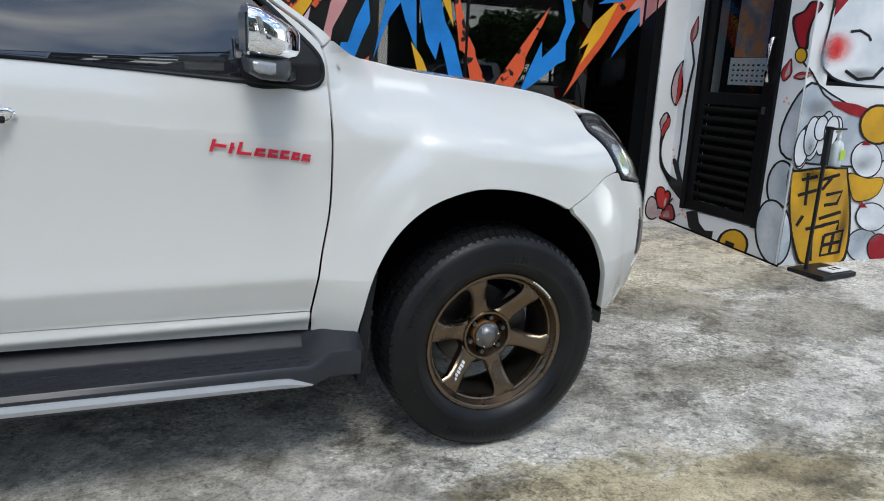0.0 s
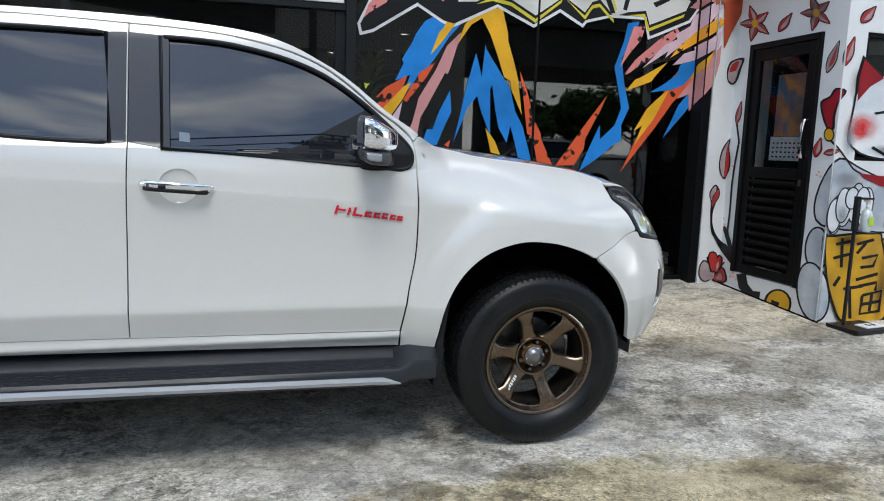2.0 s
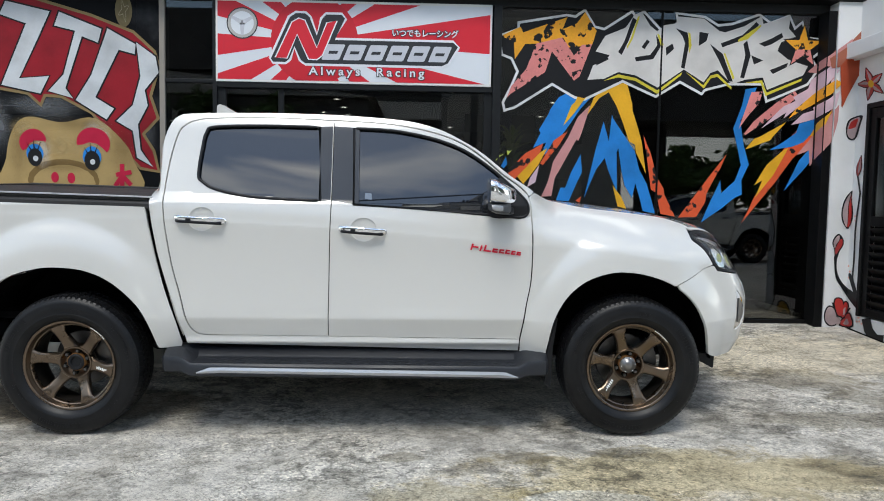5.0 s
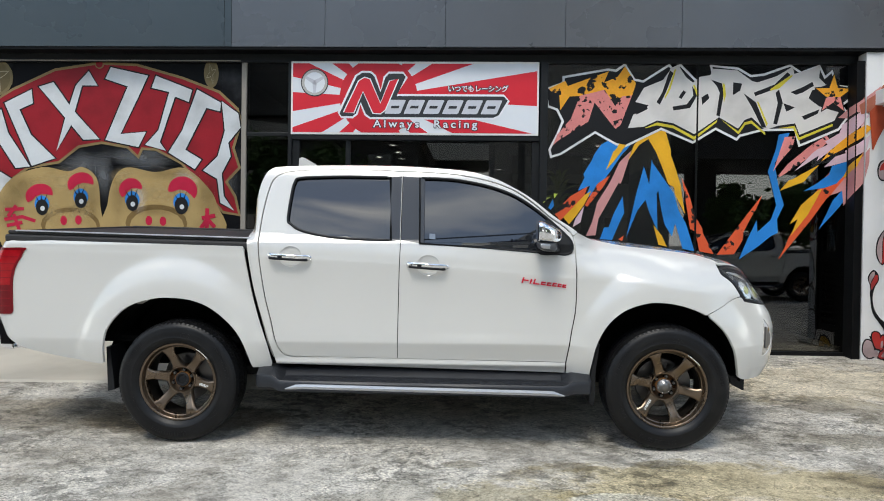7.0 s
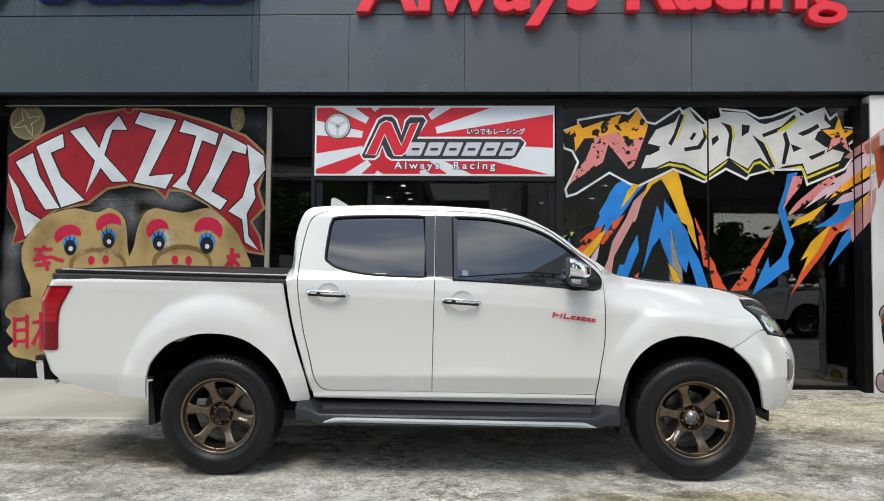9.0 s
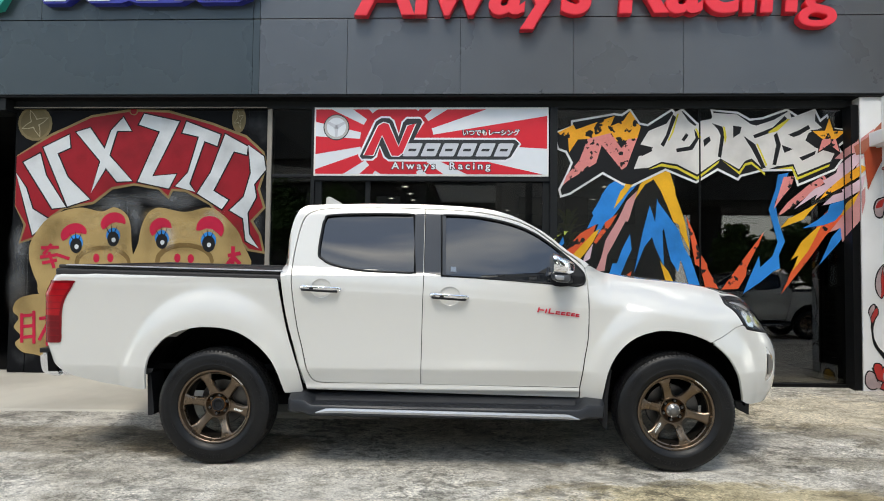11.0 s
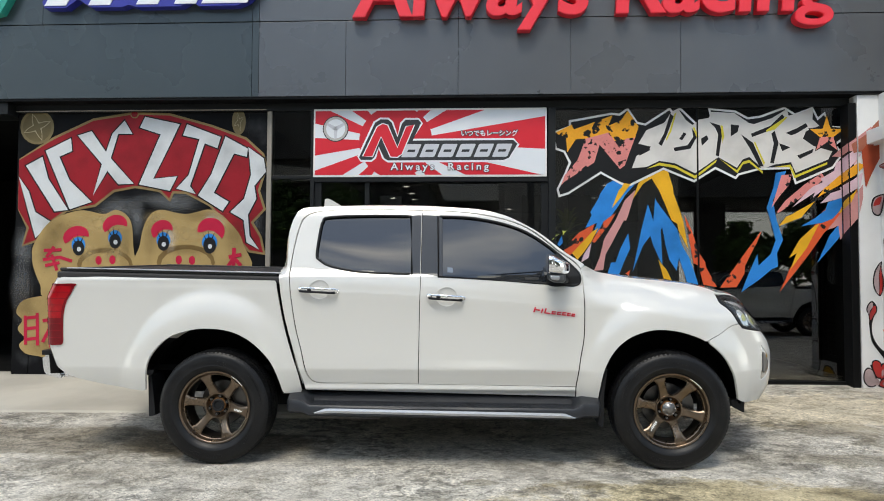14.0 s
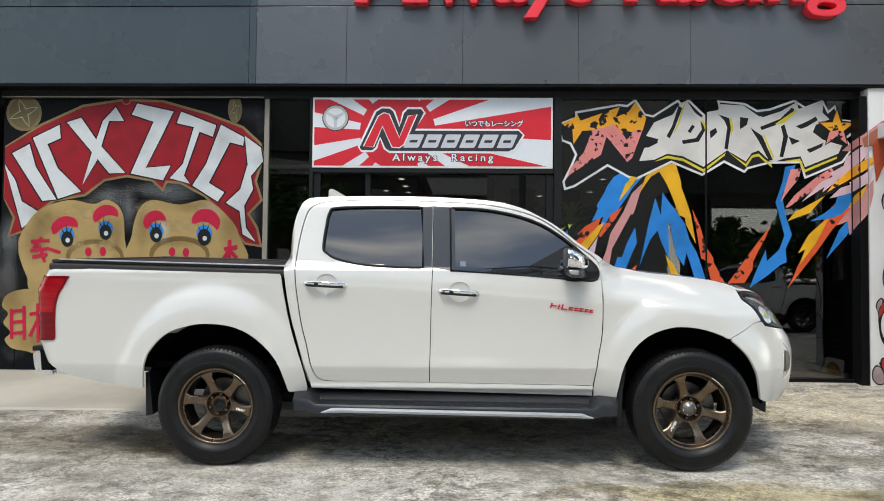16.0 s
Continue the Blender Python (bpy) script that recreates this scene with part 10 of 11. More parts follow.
def roof(u, v):
    x = -1.05 + 1.42 * u
    ze = float(np.interp(x, [-1.05, -1.0, -0.9, -0.53, -0.115, 0.25, 0.4], [1.735, 1.765, 1.783, 1.789, 1.782, 1.757, 1.73]))
    w = edge_w(x, ze) if x < 0.9 else 0.7
    return (x, CY + v * w, ze + 0.035 * (1 - abs(v) ** 2.5) * math.sin(math.pi * min(0.5, 0.12 + u * 0.8)) ** 0.5)


across("roof", roof, lin(0, 1, 24), lin(-1, 1, 24), PAINT)


def screen(u, v):
    x, z = 1.08 + (0.37 - 1.08) * u, 1.29 + (1.765 - 1.29) * u ** 0.86
    side = float(np.interp(z, [1.29, 1.366, 1.40, 1.46, 1.57, 1.634, 1.712, 1.757], [1.06, 1.0, 0.945, 0.85, 0.72, 0.617, 0.455, 0.25]))
    w = edge_w(min(side, 0.93), z)
    return (x - (x - side) * abs(v) ** 2.2 - 0.035, CY + v * (w - 0.03), z - 0.015)


across("windscreen", screen, lin(0, 1, 16), lin(-0.985, 0.985, 16), CARGLASS, "dark raked windscreen")


def cab_back(u, v):
    z = 0.55 + (1.765 - 0.55) * u
    x = float(np.interp(z, [0.55, 0.9, 1.25, 1.36, 1.5, 1.6, 1.7, 1.765], [-0.945, -1.04, -1.106, -1.113, -1.095, -1.072, -1.045, -1.0]))
    return (x + 0.0 * v, CY + v * edge_w(x, z), z)


across("cab_back", cab_back, lin(0, 1, 24), lin(-1, 1, 12), PAINT)
part("rear_screen", boxes(((-1.112, CY - 0.6, 1.36), (-1.104, CY + 0.6, 1.66))), CARGLASS, truck)


def cowl(u, v):
    return (0.93 + 0.24 * u, CY + v * 0.70, 1.285 - 0.03 * u)


across("cowl", cowl, lin(0, 1, 3), lin(-1, 1, 4), TRIM)
part("roof_fin", prism(bmesh.new(), [(-0.99, 1.815), (-0.985, 1.890), (-0.965, 1.900), (-0.94, 1.892), (-0.86, 1.846), (-0.845, 1.815)], CY - 0.018, CY + 0.018), PAINT, truck, "white shark-fin aerial")

# nose: grille between the lamps
def face(u, v):
    z = 0.60 + 0.47 * u
    return (2.412 - float(np.interp(z, [0.6, 0.84, 0.9, 1.03, 1.1], [0, 0.02, 0.05, 0.12, 0.20])) - 0.12 * v * v - 0.04, CY + v * 0.52, z)


across("grille_back", face, lin(0, 1, 6), lin(-1, 1, 10), TRIM)
for z in (0.90, 0.95, 0.99):
    part("grille_bar", tube([(2.425 - float(np.interp(z, [0.6, 0.84, 0.9, 1.03], [0, 0.02, 0.05, 0.12])) - 0.05 * v * v - 0.04, CY + v * 0.36, z) for v in lin(-1, 1, 10)], 0.014), CHROME, truck, smooth="all")
part("number_plate", boxes(((2.43, CY - 0.22, 0.52), (2.445, CY + 0.22, 0.63)), bevel=0.003), WHITEEDGE, truck, "white plate")

# tailgate, bed cover
part("tailgate", boxes(((-2.80, CY - 0.74, 0.70), (-2.74, CY + 0.74, 1.29)), bevel=0.015), PAINT, truck)
part("tailgate_handle", boxes(((-2.815, CY - 0.12, 1.08), (-2.799, CY + 0.12, 1.15)), bevel=0.005), CHROME, truck)
def sloped(bm):
    """The bed's top falls slightly towards the cab."""
    for v in bm.verts:
        v.co.z -= 0.026 * (v.co.x + 2.69)
    return bm


for y0, y1 in ((0.005, 0.075), (2 * CY - 0.075, 2 * CY - 0.005)):
    low = 0.0
    part("bed_rail", sloped(boxes(((-2.71, y0, 1.282 - low), (-1.105, y1, 1.330 - low)), bevel=0.012)), TONNEAU, truck, "black ribbed bed rail cap")
    part("cover_rail", sloped(boxes(((-2.70, y0 + 0.02, 1.331 - low), (-1.085, y1, 1.356 - low)), bevel=0.008)), TONNEAU, truck)
part("rail_lip", sloped(boxes(((-2.64, 0.012, 1.351), (-1.10, 0.028, 1.360)), bevel=0.002)), SILVER, truck)


def cover(u, v):
    return (-2.68 + 1.585 * u, CY + v * 0.83, 1.338 - 0.041 * u + 0.005 * (1 - v ** 4) + 0.004 * math.sin(math.pi * u))


across("bed_cover", cover, lin(0, 1, 20), lin(-1, 1, 12), TONNEAU, "black soft roll-up bed cover", 0.012)
part("cover_end", tube([(-2.685, CY + v * 0.83, 1.340) for v in lin(-1, 1, 4)], 0.014), TONNEAU, truck)
for y in (0.10, 2 * CY - 0.18):
    part("gap_seal", boxes(((-1.16, y, 0.52), (-1.02, y + 0.08, 1.24))), SEAM, truck)
part("bed_floor", boxes(((-2.7, 0.1, 0.62), (-1.13, 1.7, 0.66))), UNDER, truck)
part("bed_front", boxes(((-1.13, 0.02, 0.62), (-1.122, 1.78, 1.30))), UNDER, truck)
part("cover_latch", boxes(((-1.135, 0.02, 1.285), (-1.085, 0.06, 1.315)), bevel=0.006), TRIM, truck)
part("rear_bumper", prism(bmesh.new(), bend([(-2.60, 0.565), (-2.74, 0.572), (-2.825, 0.60), (-2.852, 0.70), (-2.845, 0.742), (-2.79, 0.745), (-2.74, 0.66), (-2.62, 0.60)], 4, True), 0.10, 1.70), BUMPERCHROME, truck, "chrome step bumper", smooth=True)
part("bumper_end", prism(bmesh.new(), bend([(-2.84, 0.60), (-2.857, 0.69), (-2.848, 0.714), (-2.79, 0.712), (-2.765, 0.66), (-2.72, 0.575), (-2.735, 0.562), (-2.78, 0.572)], 4, True), 0.075, 0.10), BUMPERCHROME, truck, smooth=True)
part("bumper_gap", prism(bmesh.new(), [(-2.79, 0.60), (-2.80, 0.735), (-2.765, 0.74), (-2.72, 0.60)], 0.06, 1.74), SEAM, truck)
part("bumper_pad", boxes(((-2.862, 0.07, 0.728), (-2.74, 1.73, 0.762)), bevel=0.005), TRIM, truck)

# handles, badge, mirrors
def on_side(x, z, out=0.0):
    p = flank(np.array(x), np.array(z))
    return Vector((float(p[0]), float(p[1]) - out, float(p[2])))


for x0, z0, x1, z1 in HANDLES:
    pts = [on_side(x0 + (x1 - x0) * t, z0 + (z1 - z0) * t, o) for t, o in ((0.0, 0.006), (0.02, 0.028), (0.12, 0.036), (0.5, 0.040), (0.85, 0.036), (0.97, 0.028), (1.0, 0.006))]
    bm = tube(pts, 0.0155, 12)
    for v in bm.verts:
        t = min(max((v.co.x - x0) / (x1 - x0), 0), 1)
        mid = on_side(x0 + (x1 - x0) * t, z0 + (z1 - z0) * t, float(np.interp(t, [0, 0.02, 0.12, 0.5, 0.85, 0.97, 1], [0.006, 0.028, 0.036, 0.040, 0.036, 0.028, 0.006])))
        dz = v.co.z - mid.z
        v.co.y = mid.y + min(max(v.co.y - mid.y, -0.009), 0.009) - min(dz + 0.003, 0) * 0.45
        v.co.z = mid.z + 1.2 * dz
    part("door_handle", bm, CHROME, truck, "chrome door handle", smooth="all")
    # black bar in place of the dark ground reflected in the lower chrome
    under = [on_side(x0 + (x1 - x0) * t, z0 + (z1 - z0) * t - 0.0120, o) for t, o in ((0.03, 0.023), (0.12, 0.036), (0.5, 0.041), (0.85, 0.036), (0.96, 0.023))]
    part("handle_underside", tube(under, 0.0095, 8), TRIM, truck, smooth="all")
    k = on_side(x0 + (x1 - x0) * 0.30, z0 + (z1 - z0) * 0.30, 0.050)
    part("handle_button", boxes((k + Vector((-0.014, 0, -0.006)), k + Vector((0.014, 0.006, 0.006))), bevel=0.003), TRIM, truck)
    mx, mz, cup = cup_loop(x0, z0, x1, z1)
    for side in (flank, far_flank):
        sign = 1 if side is flank else -1
        sheet("handle_cup", [cup], lambda s, z: (s, side(s, z)[1] + sign * (0.002 + 0.015 * np.clip(1 - ((s - mx) / 0.073) ** 2 - ((z - mz) / 0.066) ** 2, 0, 1) ** 0.7), z), PAINT, truck, 0.007, 0.0, flip=sign < 0)
bm = bmesh.new()
rod(bm, on_side(-0.045, 1.154, 0.035), on_side(-0.045, 1.154, 0.044), 0.010, n=16)
part("key_lock", bm, STEEL, truck)

# a red badge of plain slanted bars
BARS = []
for k, (x, w, h) in enumerate(((0.640, 0.040, 0.034), (0.690, 0.012, 0.030), (0.712, 0.040, 0.034), (0.760, 0.030, 0.022), (0.797, 0.028, 0.022), (0.831, 0.026, 0.024), (0.864, 0.024, 0.022), (0.894, 0.024, 0.020))):
    BARS += [(x, w, 0.008, 0.0 if k > 1 else h * 0.42), (x, 0.009, h, 0.0)] + ([(x, w * 0.9, 0.008, h - 0.008)] if k > 2 else [])
for k, (x, w, h, rise) in enumerate(BARS):
    z = 1.045 - 0.112 * (x - 0.642) + rise
    bm = bmesh.new()
    prism(bm, [(0, 0), (w, -0.112 * w), (w + h * 0.30, h - 0.112 * w), (h * 0.30, h)], -0.006 - 0.0003 * (k % 3), 0.004, Matrix.Translation(on_side(x + rise * 0.3, z, 0.001)))
    part("badge_bar", bm, BADGE, truck, "red badge")

for side in (1, -1):
    def my(y):
        return y if side == 1 else 2 * CY - y

    def shell(rows, mat, name, label="", power=0.5):
        """A rounded housing from sections across its length: x, lowest and highest z, outer and inner y."""
        bm = bmesh.new()
        rings = []
        for x, z0, z1, y0, y1 in rows:
            ring = []
            for i in range(32):
                a = 2 * math.pi * i / 32
                ca, sa = math.cos(a), math.sin(a)
                ey, ez = math.copysign(abs(ca) ** power, ca), math.copysign(abs(sa) ** power, sa)
                ring.append(bm.verts.new((x, my((y0 + y1) / 2 + (y1 - y0) / 2 * ey), (z0 + z1) / 2 + (z1 - z0) / 2 * ez)))
            rings.append(ring)
        for a, b in zip(rings, rings[1:]):
            for i in range(32):
                bm.faces.new((a[i], a[(i + 1) % 32], b[(i + 1) % 32], b[i]))
        bm.faces.new(rings[0][::-1]), bm.faces.new(rings[-1])
        bmesh.ops.recalc_face_normals(bm, faces=bm.faces)
        return part(name, bm, mat, truck, label, smooth=True)
    shell([(0.728, 1.313, 1.432, -0.222, -0.040), (0.731, 1.310, 1.437, -0.226, -0.036), (0.758, 1.306, 1.433, -0.232, -0.034), (0.79, 1.303, 1.416, -0.226, -0.034), (0.815, 1.302, 1.406, -0.208, -0.036), (0.838, 1.303, 1.394, -0.178, -0.040), (0.860, 1.306, 1.384, -0.150, -0.045), (0.874, 1.312, 1.374, -0.12, -0.055), (0.880, 1.325, 1.360, -0.09, -0.065)], CHROME, "mirror_shell", "chrome mirror shell")
    shell([(0.731, 1.282, 1.305, -0.21, -0.04), (0.736, 1.266, 1.308, -0.219, -0.03), (0.765, 1.252, 1.309, -0.222, -0.03), (0.80, 1.248, 1.308, -0.212, -0.03), (0.83, 1.248, 1.306, -0.19, -0.03), (0.848, 1.262, 1.302, -0.14, -0.03)], MIRRORGREY, "mirror_foot", "dark grey lower mirror housing")
    shell([(0.737, 1.284, 1.299, -0.215, -0.12), (0.741, 1.274, 1.302, -0.224, -0.12), (0.755, 1.266, 1.303, -0.2275, -0.12), (0.780, 1.262, 1.301, -0.223, -0.12), (0.797, 1.264, 1.299, -0.216, -0.12), (0.802, 1.270, 1.295, -0.204, -0.12)], MIRRORLAMP, "mirror_lamp", "clear grey mirror lamp lens")
    shell([(0.785, 1.252, 1.280, -0.09, 0.06), (0.79, 1.246, 1.290, -0.10, 0.07), (0.85, 1.240, 1.290, -0.10, 0.07), (0.872, 1.245, 1.278, -0.07, 0.07)], TRIM, "mirror_arm")
    bm = bmesh.new()
    box(bm, (0.724, min(my(-0.215), my(-0.047)), 1.32), (0.729, max(my(-0.215), my(-0.047)), 1.416), 0.002)
    part("mirror_glass", bm, CARGLASS, truck)

# side steps
for side in (1, -1):
    def fy(y):
        return y if side == 1 else 2 * CY - y
    def bar(rows, mat, name, label=""):
        """A long moulding from sections (x, [(y, z), ...])."""
        bm = bmesh.new()
        rings = [[bm.verts.new((x, fy(y), z)) for y, z in sec] for x, sec in rows]
        for a, b in zip(rings, rings[1:]):
            k = len(a)
            for i in range(k):
                bm.faces.new((a[i], a[(i + 1) % k], b[(i + 1) % k], b[i]))
        bm.faces.new(rings[0][::-1]), bm.faces.new(rings[-1])
        bmesh.ops.recalc_face_normals(bm, faces=bm.faces)
        return part(name, bm, mat, truck, label, smooth=True)
    mid = [(0.06, 0.475), (0.03, 0.462), (0.005, 0.43), (-0.01, 0.422), (-0.115, 0.416), (-0.135, 0.422), (-0.148, 0.41), (-0.15, 0.36), (-0.12, 0.345), (0.06, 0.345)]
    end = [(0.06, 0.49), (0.03, 0.487), (-0.02, 0.482), (-0.03, 0.48), (-0.10, 0.455), (-0.115, 0.45), (-0.122, 0.43), (-0.122, 0.375), (-0.10, 0.36), (0.06, 0.36)]
    tip = [(0.06, 0.488), (0.03, 0.486), (-0.02, 0.48), (-0.03, 0.478), (-0.085, 0.45), (-0.10, 0.445), (-0.105, 0.43), (-0.105, 0.385), (-0.085, 0.37), (0.06, 0.37)]
    drop = lambda sec, d: [(y, z + d) for y, z in sec]
    bar([(-1.03, drop(tip, 0.008)), (-1.015, drop(end, 0.008)), (-0.93, drop(end, 0.006)), (-0.87, drop(mid, 0.006)), (0.0, mid), (0.90, drop(mid, -0.006)), (0.965, drop(end, -0.008)), (1.06, drop(end, -0.008)), (1.075, drop(tip, -0.008))], STEPPLASTIC, "side_step", "black moulded plastic side step")
    s = [(-0.135, 0.391), (-0.155, 0.389), (-0.160, 0.375), (-0.152, 0.359), (-0.135, 0.356)]
    t = [(-0.135, 0.362), (-0.1505, 0.361), (-0.1515, 0.358), (-0.1505, 0.355), (-0.135, 0.354)]
    bar([(-0.835, drop(t, 0.02)), (-0.765, drop(s, 0.018)), (-0.70, drop(s, 0.02)), (0.80, drop(s, 0.0)), (0.835, drop(s, -0.002)), (0.905, drop(t, 0.0))], SILVER, "step_trim", "silver trim strip")
    for row, y in enumerate((-0.03, -0.058, -0.086)):
        for i in range(26):
            x = -0.80 + i * 0.065 + row * 0.02
            z = 0.4215 - 0.0066 * x - 0.0057 * (-y - 0.01) / 0.1
            bm = bmesh.new()
            box(bm, (x, min(fy(y), fy(y - 0.009)), z - 0.003), (x + 0.042, max(fy(y), fy(y - 0.009)), z + 0.003), 0.0012)
            part("tread_rib", bm, STEPPLASTIC, truck)

# under the body: wheel wells, frame, flaps
for (cx, cz), r in (front_arch, rear_arch):
    for y0, y1, inner_y in ((0.05, 0.38, 0.38), (2 * CY - 0.38, 2 * CY - 0.05, 2 * CY - 0.38)):
        bm = bmesh.new()
        ra = [bm.verts.new((cx + (r + 0.004) * math.cos(radians(a)), y0, cz + (r + 0.004) * math.sin(radians(a)))) for a in range(-4, 185, 8)]
        rb = [bm.verts.new((cx + (r + 0.004) * math.cos(radians(a)), y1, cz + (r + 0.004) * math.sin(radians(a)))) for a in range(-4, 185, 8)]
        for i in range(len(ra) - 1):
            bm.faces.new((ra[i], ra[i + 1], rb[i + 1], rb[i]))
        bm.faces.new(ra if abs(y0 - inner_y) < 0.01 else rb)
        part("wheel_well", bm, UNDER, truck)
part("chassis", boxes(((-2.0, 0.35, 0.42), (2.0, 0.50, 0.55)), ((-2.0, 1.30, 0.42), (2.0, 1.45, 0.55)), ((-1.0, 0.12, 0.46), (1.05, 1.68, 0.56)), ((-2.1, 0.5, 0.5), (-2.0, 1.3, 0.58)), ((2.0, 0.3, 0.42), (2.2, 1.5, 0.5)), bevel=0.01), UNDER, truck)
part("gearbox", boxes(((0.2, CY - 0.28, 0.27), (1.15, CY + 0.28, 0.46)), ((-1.5, CY - 0.06, 0.30), (0.2, CY + 0.06, 0.42)), bevel=0.04), UNDER, truck)
part("exhaust", tube([(0.9, 1.25, 0.36), (-0.9, 1.25, 0.34), (-1.3, 1.28, 0.46), (-2.4, 1.3, 0.46)], 0.06, 10), UNDER, truck)
part("engine_tray", boxes(((1.1, 0.45, 0.33), (2.1, 1.35, 0.42)), bevel=0.03), UNDER, truck)
part("fuel_tank", boxes(((-0.9, 0.55, 0.32), (0.2, 0.95, 0.5)), bevel=0.04), UNDER, truck)
for x in (1.5475, -1.5475):
    bm = rod(bmesh.new(), (x, 0.12, 0.395), (x, 2 * CY - 0.12, 0.395), 0.045)
    bmesh.ops.create_uvsphere(bm, u_segments=16, v_segments=10, radius=0.14, matrix=Matrix.Translation((x, CY, 0.395)))
    part("axle", bm, UNDER, truck)
for y in (0.0, 2 * CY - 0.20):
    bm = prism(bmesh.new(), [(1.098, 0.56), (1.125, 0.66), (1.135, 0.66), (1.112, 0.50), (1.106, 0.285), (1.098, 0.268), (1.072, 0.290), (1.082, 0.48)], y - 0.03 if y < 1 else y, y + 0.20 if y < 1 else y + 0.23)
    part("mud_flap", bm, TRIM, truck, "black rubber mud flap")
    bm = prism(bmesh.new(), [(-2.045, 0.60), (-2.04, 0.31), (-1.995, 0.32), (-2.02, 0.60)], y, y + 0.20)
    part("mud_flap", bm, TRIM, truck, "black rubber mud flap")
    part("air_deflector", prism(bmesh.new(), [(1.99, 0.44), (2.082, 0.43), (2.080, 0.352), (2.072, 0.351), (2.0, 0.388)], y + 0.10, y + 0.15), TRIM, truck)

# ---- wheels ----
def wheel_parts(home, spin, cap):
    """One wheel about the y axis, its face towards -y."""
    R = 0.392
    prof = [(0.24, 0.145), (0.255, 0.158), (0.295, 0.172), (0.34, 0.172), (0.37, 0.16), (0.384, 0.13), (0.3845, 0.03), (0.384, -0.055), (0.381, -0.066), (0.372, -0.081), (0.360, -0.0885), (0.346, -0.0935), (0.339, -0.0935), (0.335, -0.095), (0.312, -0.0965), (0.294, -0.0945), (0.291, -0.096), (0.280, -0.0925), (0.265, -0.083), (0.253, -0.070), (0.246, -0.062)]
    part("tyre", lathe(prof, 96), RUBBER, home, smooth=True)
    # tread blocks
    rnd = random.Random(4)
    n = 84
    for row, (y0, y1) in enumerate(((-0.074, -0.034), (-0.026, 0.014), (0.022, 0.062), (0.070, 0.11))):
        bm = bmesh.new()
        for i in range(n):
            a0 = 2 * math.pi * (i + 0.5 * (row % 2)) / n
            wdt = 2 * math.pi / n * (0.86 if i % 2 else 0.80)
            sh = 0.02 if row % 2 else -0.015
            lo, hi = R - 0.012, R
            v = []
            for rr in (lo, hi):
                for a, y, drop in ((a0, y0, 1), (a0 + wdt, y0, 1), (a0 + wdt + sh, y1, 0), (a0 + sh, y1, 0)):
                    q = rr - (0.011 if row == 0 and drop else 0)
                    v.append(bm.verts.new((q * math.cos(a), y, q * math.sin(a))))
            bm.faces.new(v[4:8])
            for k in range(4):
                bm.faces.new((v[k], v[(k + 1) % 4], v[4 + (k + 1) % 4], v[4 + k]))
        bmesh.ops.recalc_face_normals(bm, faces=bm.faces)
        part("tread", bm, RUBBER, home)["kind"] = "stuff"
    bm = bmesh.new()
    for i in range(n):
        a = 2 * math.pi * (i + 0.4) / n
        m = Matrix.Rotation(-a, 4, "Y") @ Matrix.Translation((0.3735, -0.0775, 0)) @ Matrix.Rotation(radians(36), 4, "Z")
        box(bm, (-0.008, -0.0022, -0.0085 if i % 2 else -0.006), (0.008, 0.0022, 0.0085 if i % 2 else 0.006), 0, m)
    part("shoulder_lug", bm, RUBBER, home)["kind"] = "stuff"
    bm = bmesh.new()
    rnd = random.Random(2)
    for a0, a1, rr in ((0.1, 0.75, 0.335), (2.3, 2.9, 0.335), (4.2, 4.9, 0.335), (1.3, 1.5, 0.315), (3.5, 3.75, 0.315), (5.4, 5.7, 0.315)):
        a = a0
        while a < a1:
            w = rnd.uniform(0.02, 0.05)
            m = Matrix.Rotation(-a, 4, "Y") @ Matrix.Translation((rr * 0.985, -0.0955, 0))
            box(bm, (-0.011, -0.002, -w * 0.14), (0.011, 0.002, w * 0.14), 0, m)
            a += w + 0.012
    part("sidewall_marking", bm, RUBBER, home)["kind"] = "stuff"
    # bronze barrel coloured near black: the shade deep in the rim is painted
    part("barrel", lathe([(0.242, 0.16), (0.228, 0.145), (0.214, 0.10), (0.2125, 0.004), (0.2145, -0.018)], 72), BARRELSHADE, home, "inside of the bronze rim, its deep shade put into the colour", smooth=True)
    part("rim", lathe([(0.222, 0.02), (0.2150, -0.016), (0.2165, -0.026), (0.2205, -0.038), (0.2255, -0.041), (0.2275, -0.050), (0.2345, -0.058), (0.2365, -0.067), (0.2425, -0.0715), (0.2485, -0.0715), (0.2515, -0.067), (0.2505, -0.058), (0.246, -0.05)], 96), BRONZE, home, smooth=True)
    # six spokes, each bowed from hub to rim
    for i in range(6):
        a = radians(60 * i + spin)
        bm = bmesh.new()
        stations = [(0.078, 0.047, 0.004, 0.05), (0.086, 0.041, -0.001, 0.05), (0.096, 0.034, -0.002, 0.049), (0.110, 0.030, -0.004, 0.047), (0.135, 0.0285, -0.013, 0.045), (0.165, 0.0285, -0.027, 0.042), (0.190, 0.031, -0.039, 0.036), (0.205, 0.037, -0.043, 0.030), (0.222, 0.046, -0.043, 0.022)]
        rings = []
        for r, w, y, d in stations:
            ring = [(r, y + d, -w * 0.9), (r, y + 0.010, -w), (r, y + 0.002, -w * 0.80), (r, y, -w * 0.5), (r, y + 0.0015, 0), (r, y, w * 0.5), (r, y + 0.002, w * 0.80), (r, y + 0.010, w), (r, y + d, w * 0.9)]
            rings.append([bm.verts.new(p) for p in ring])
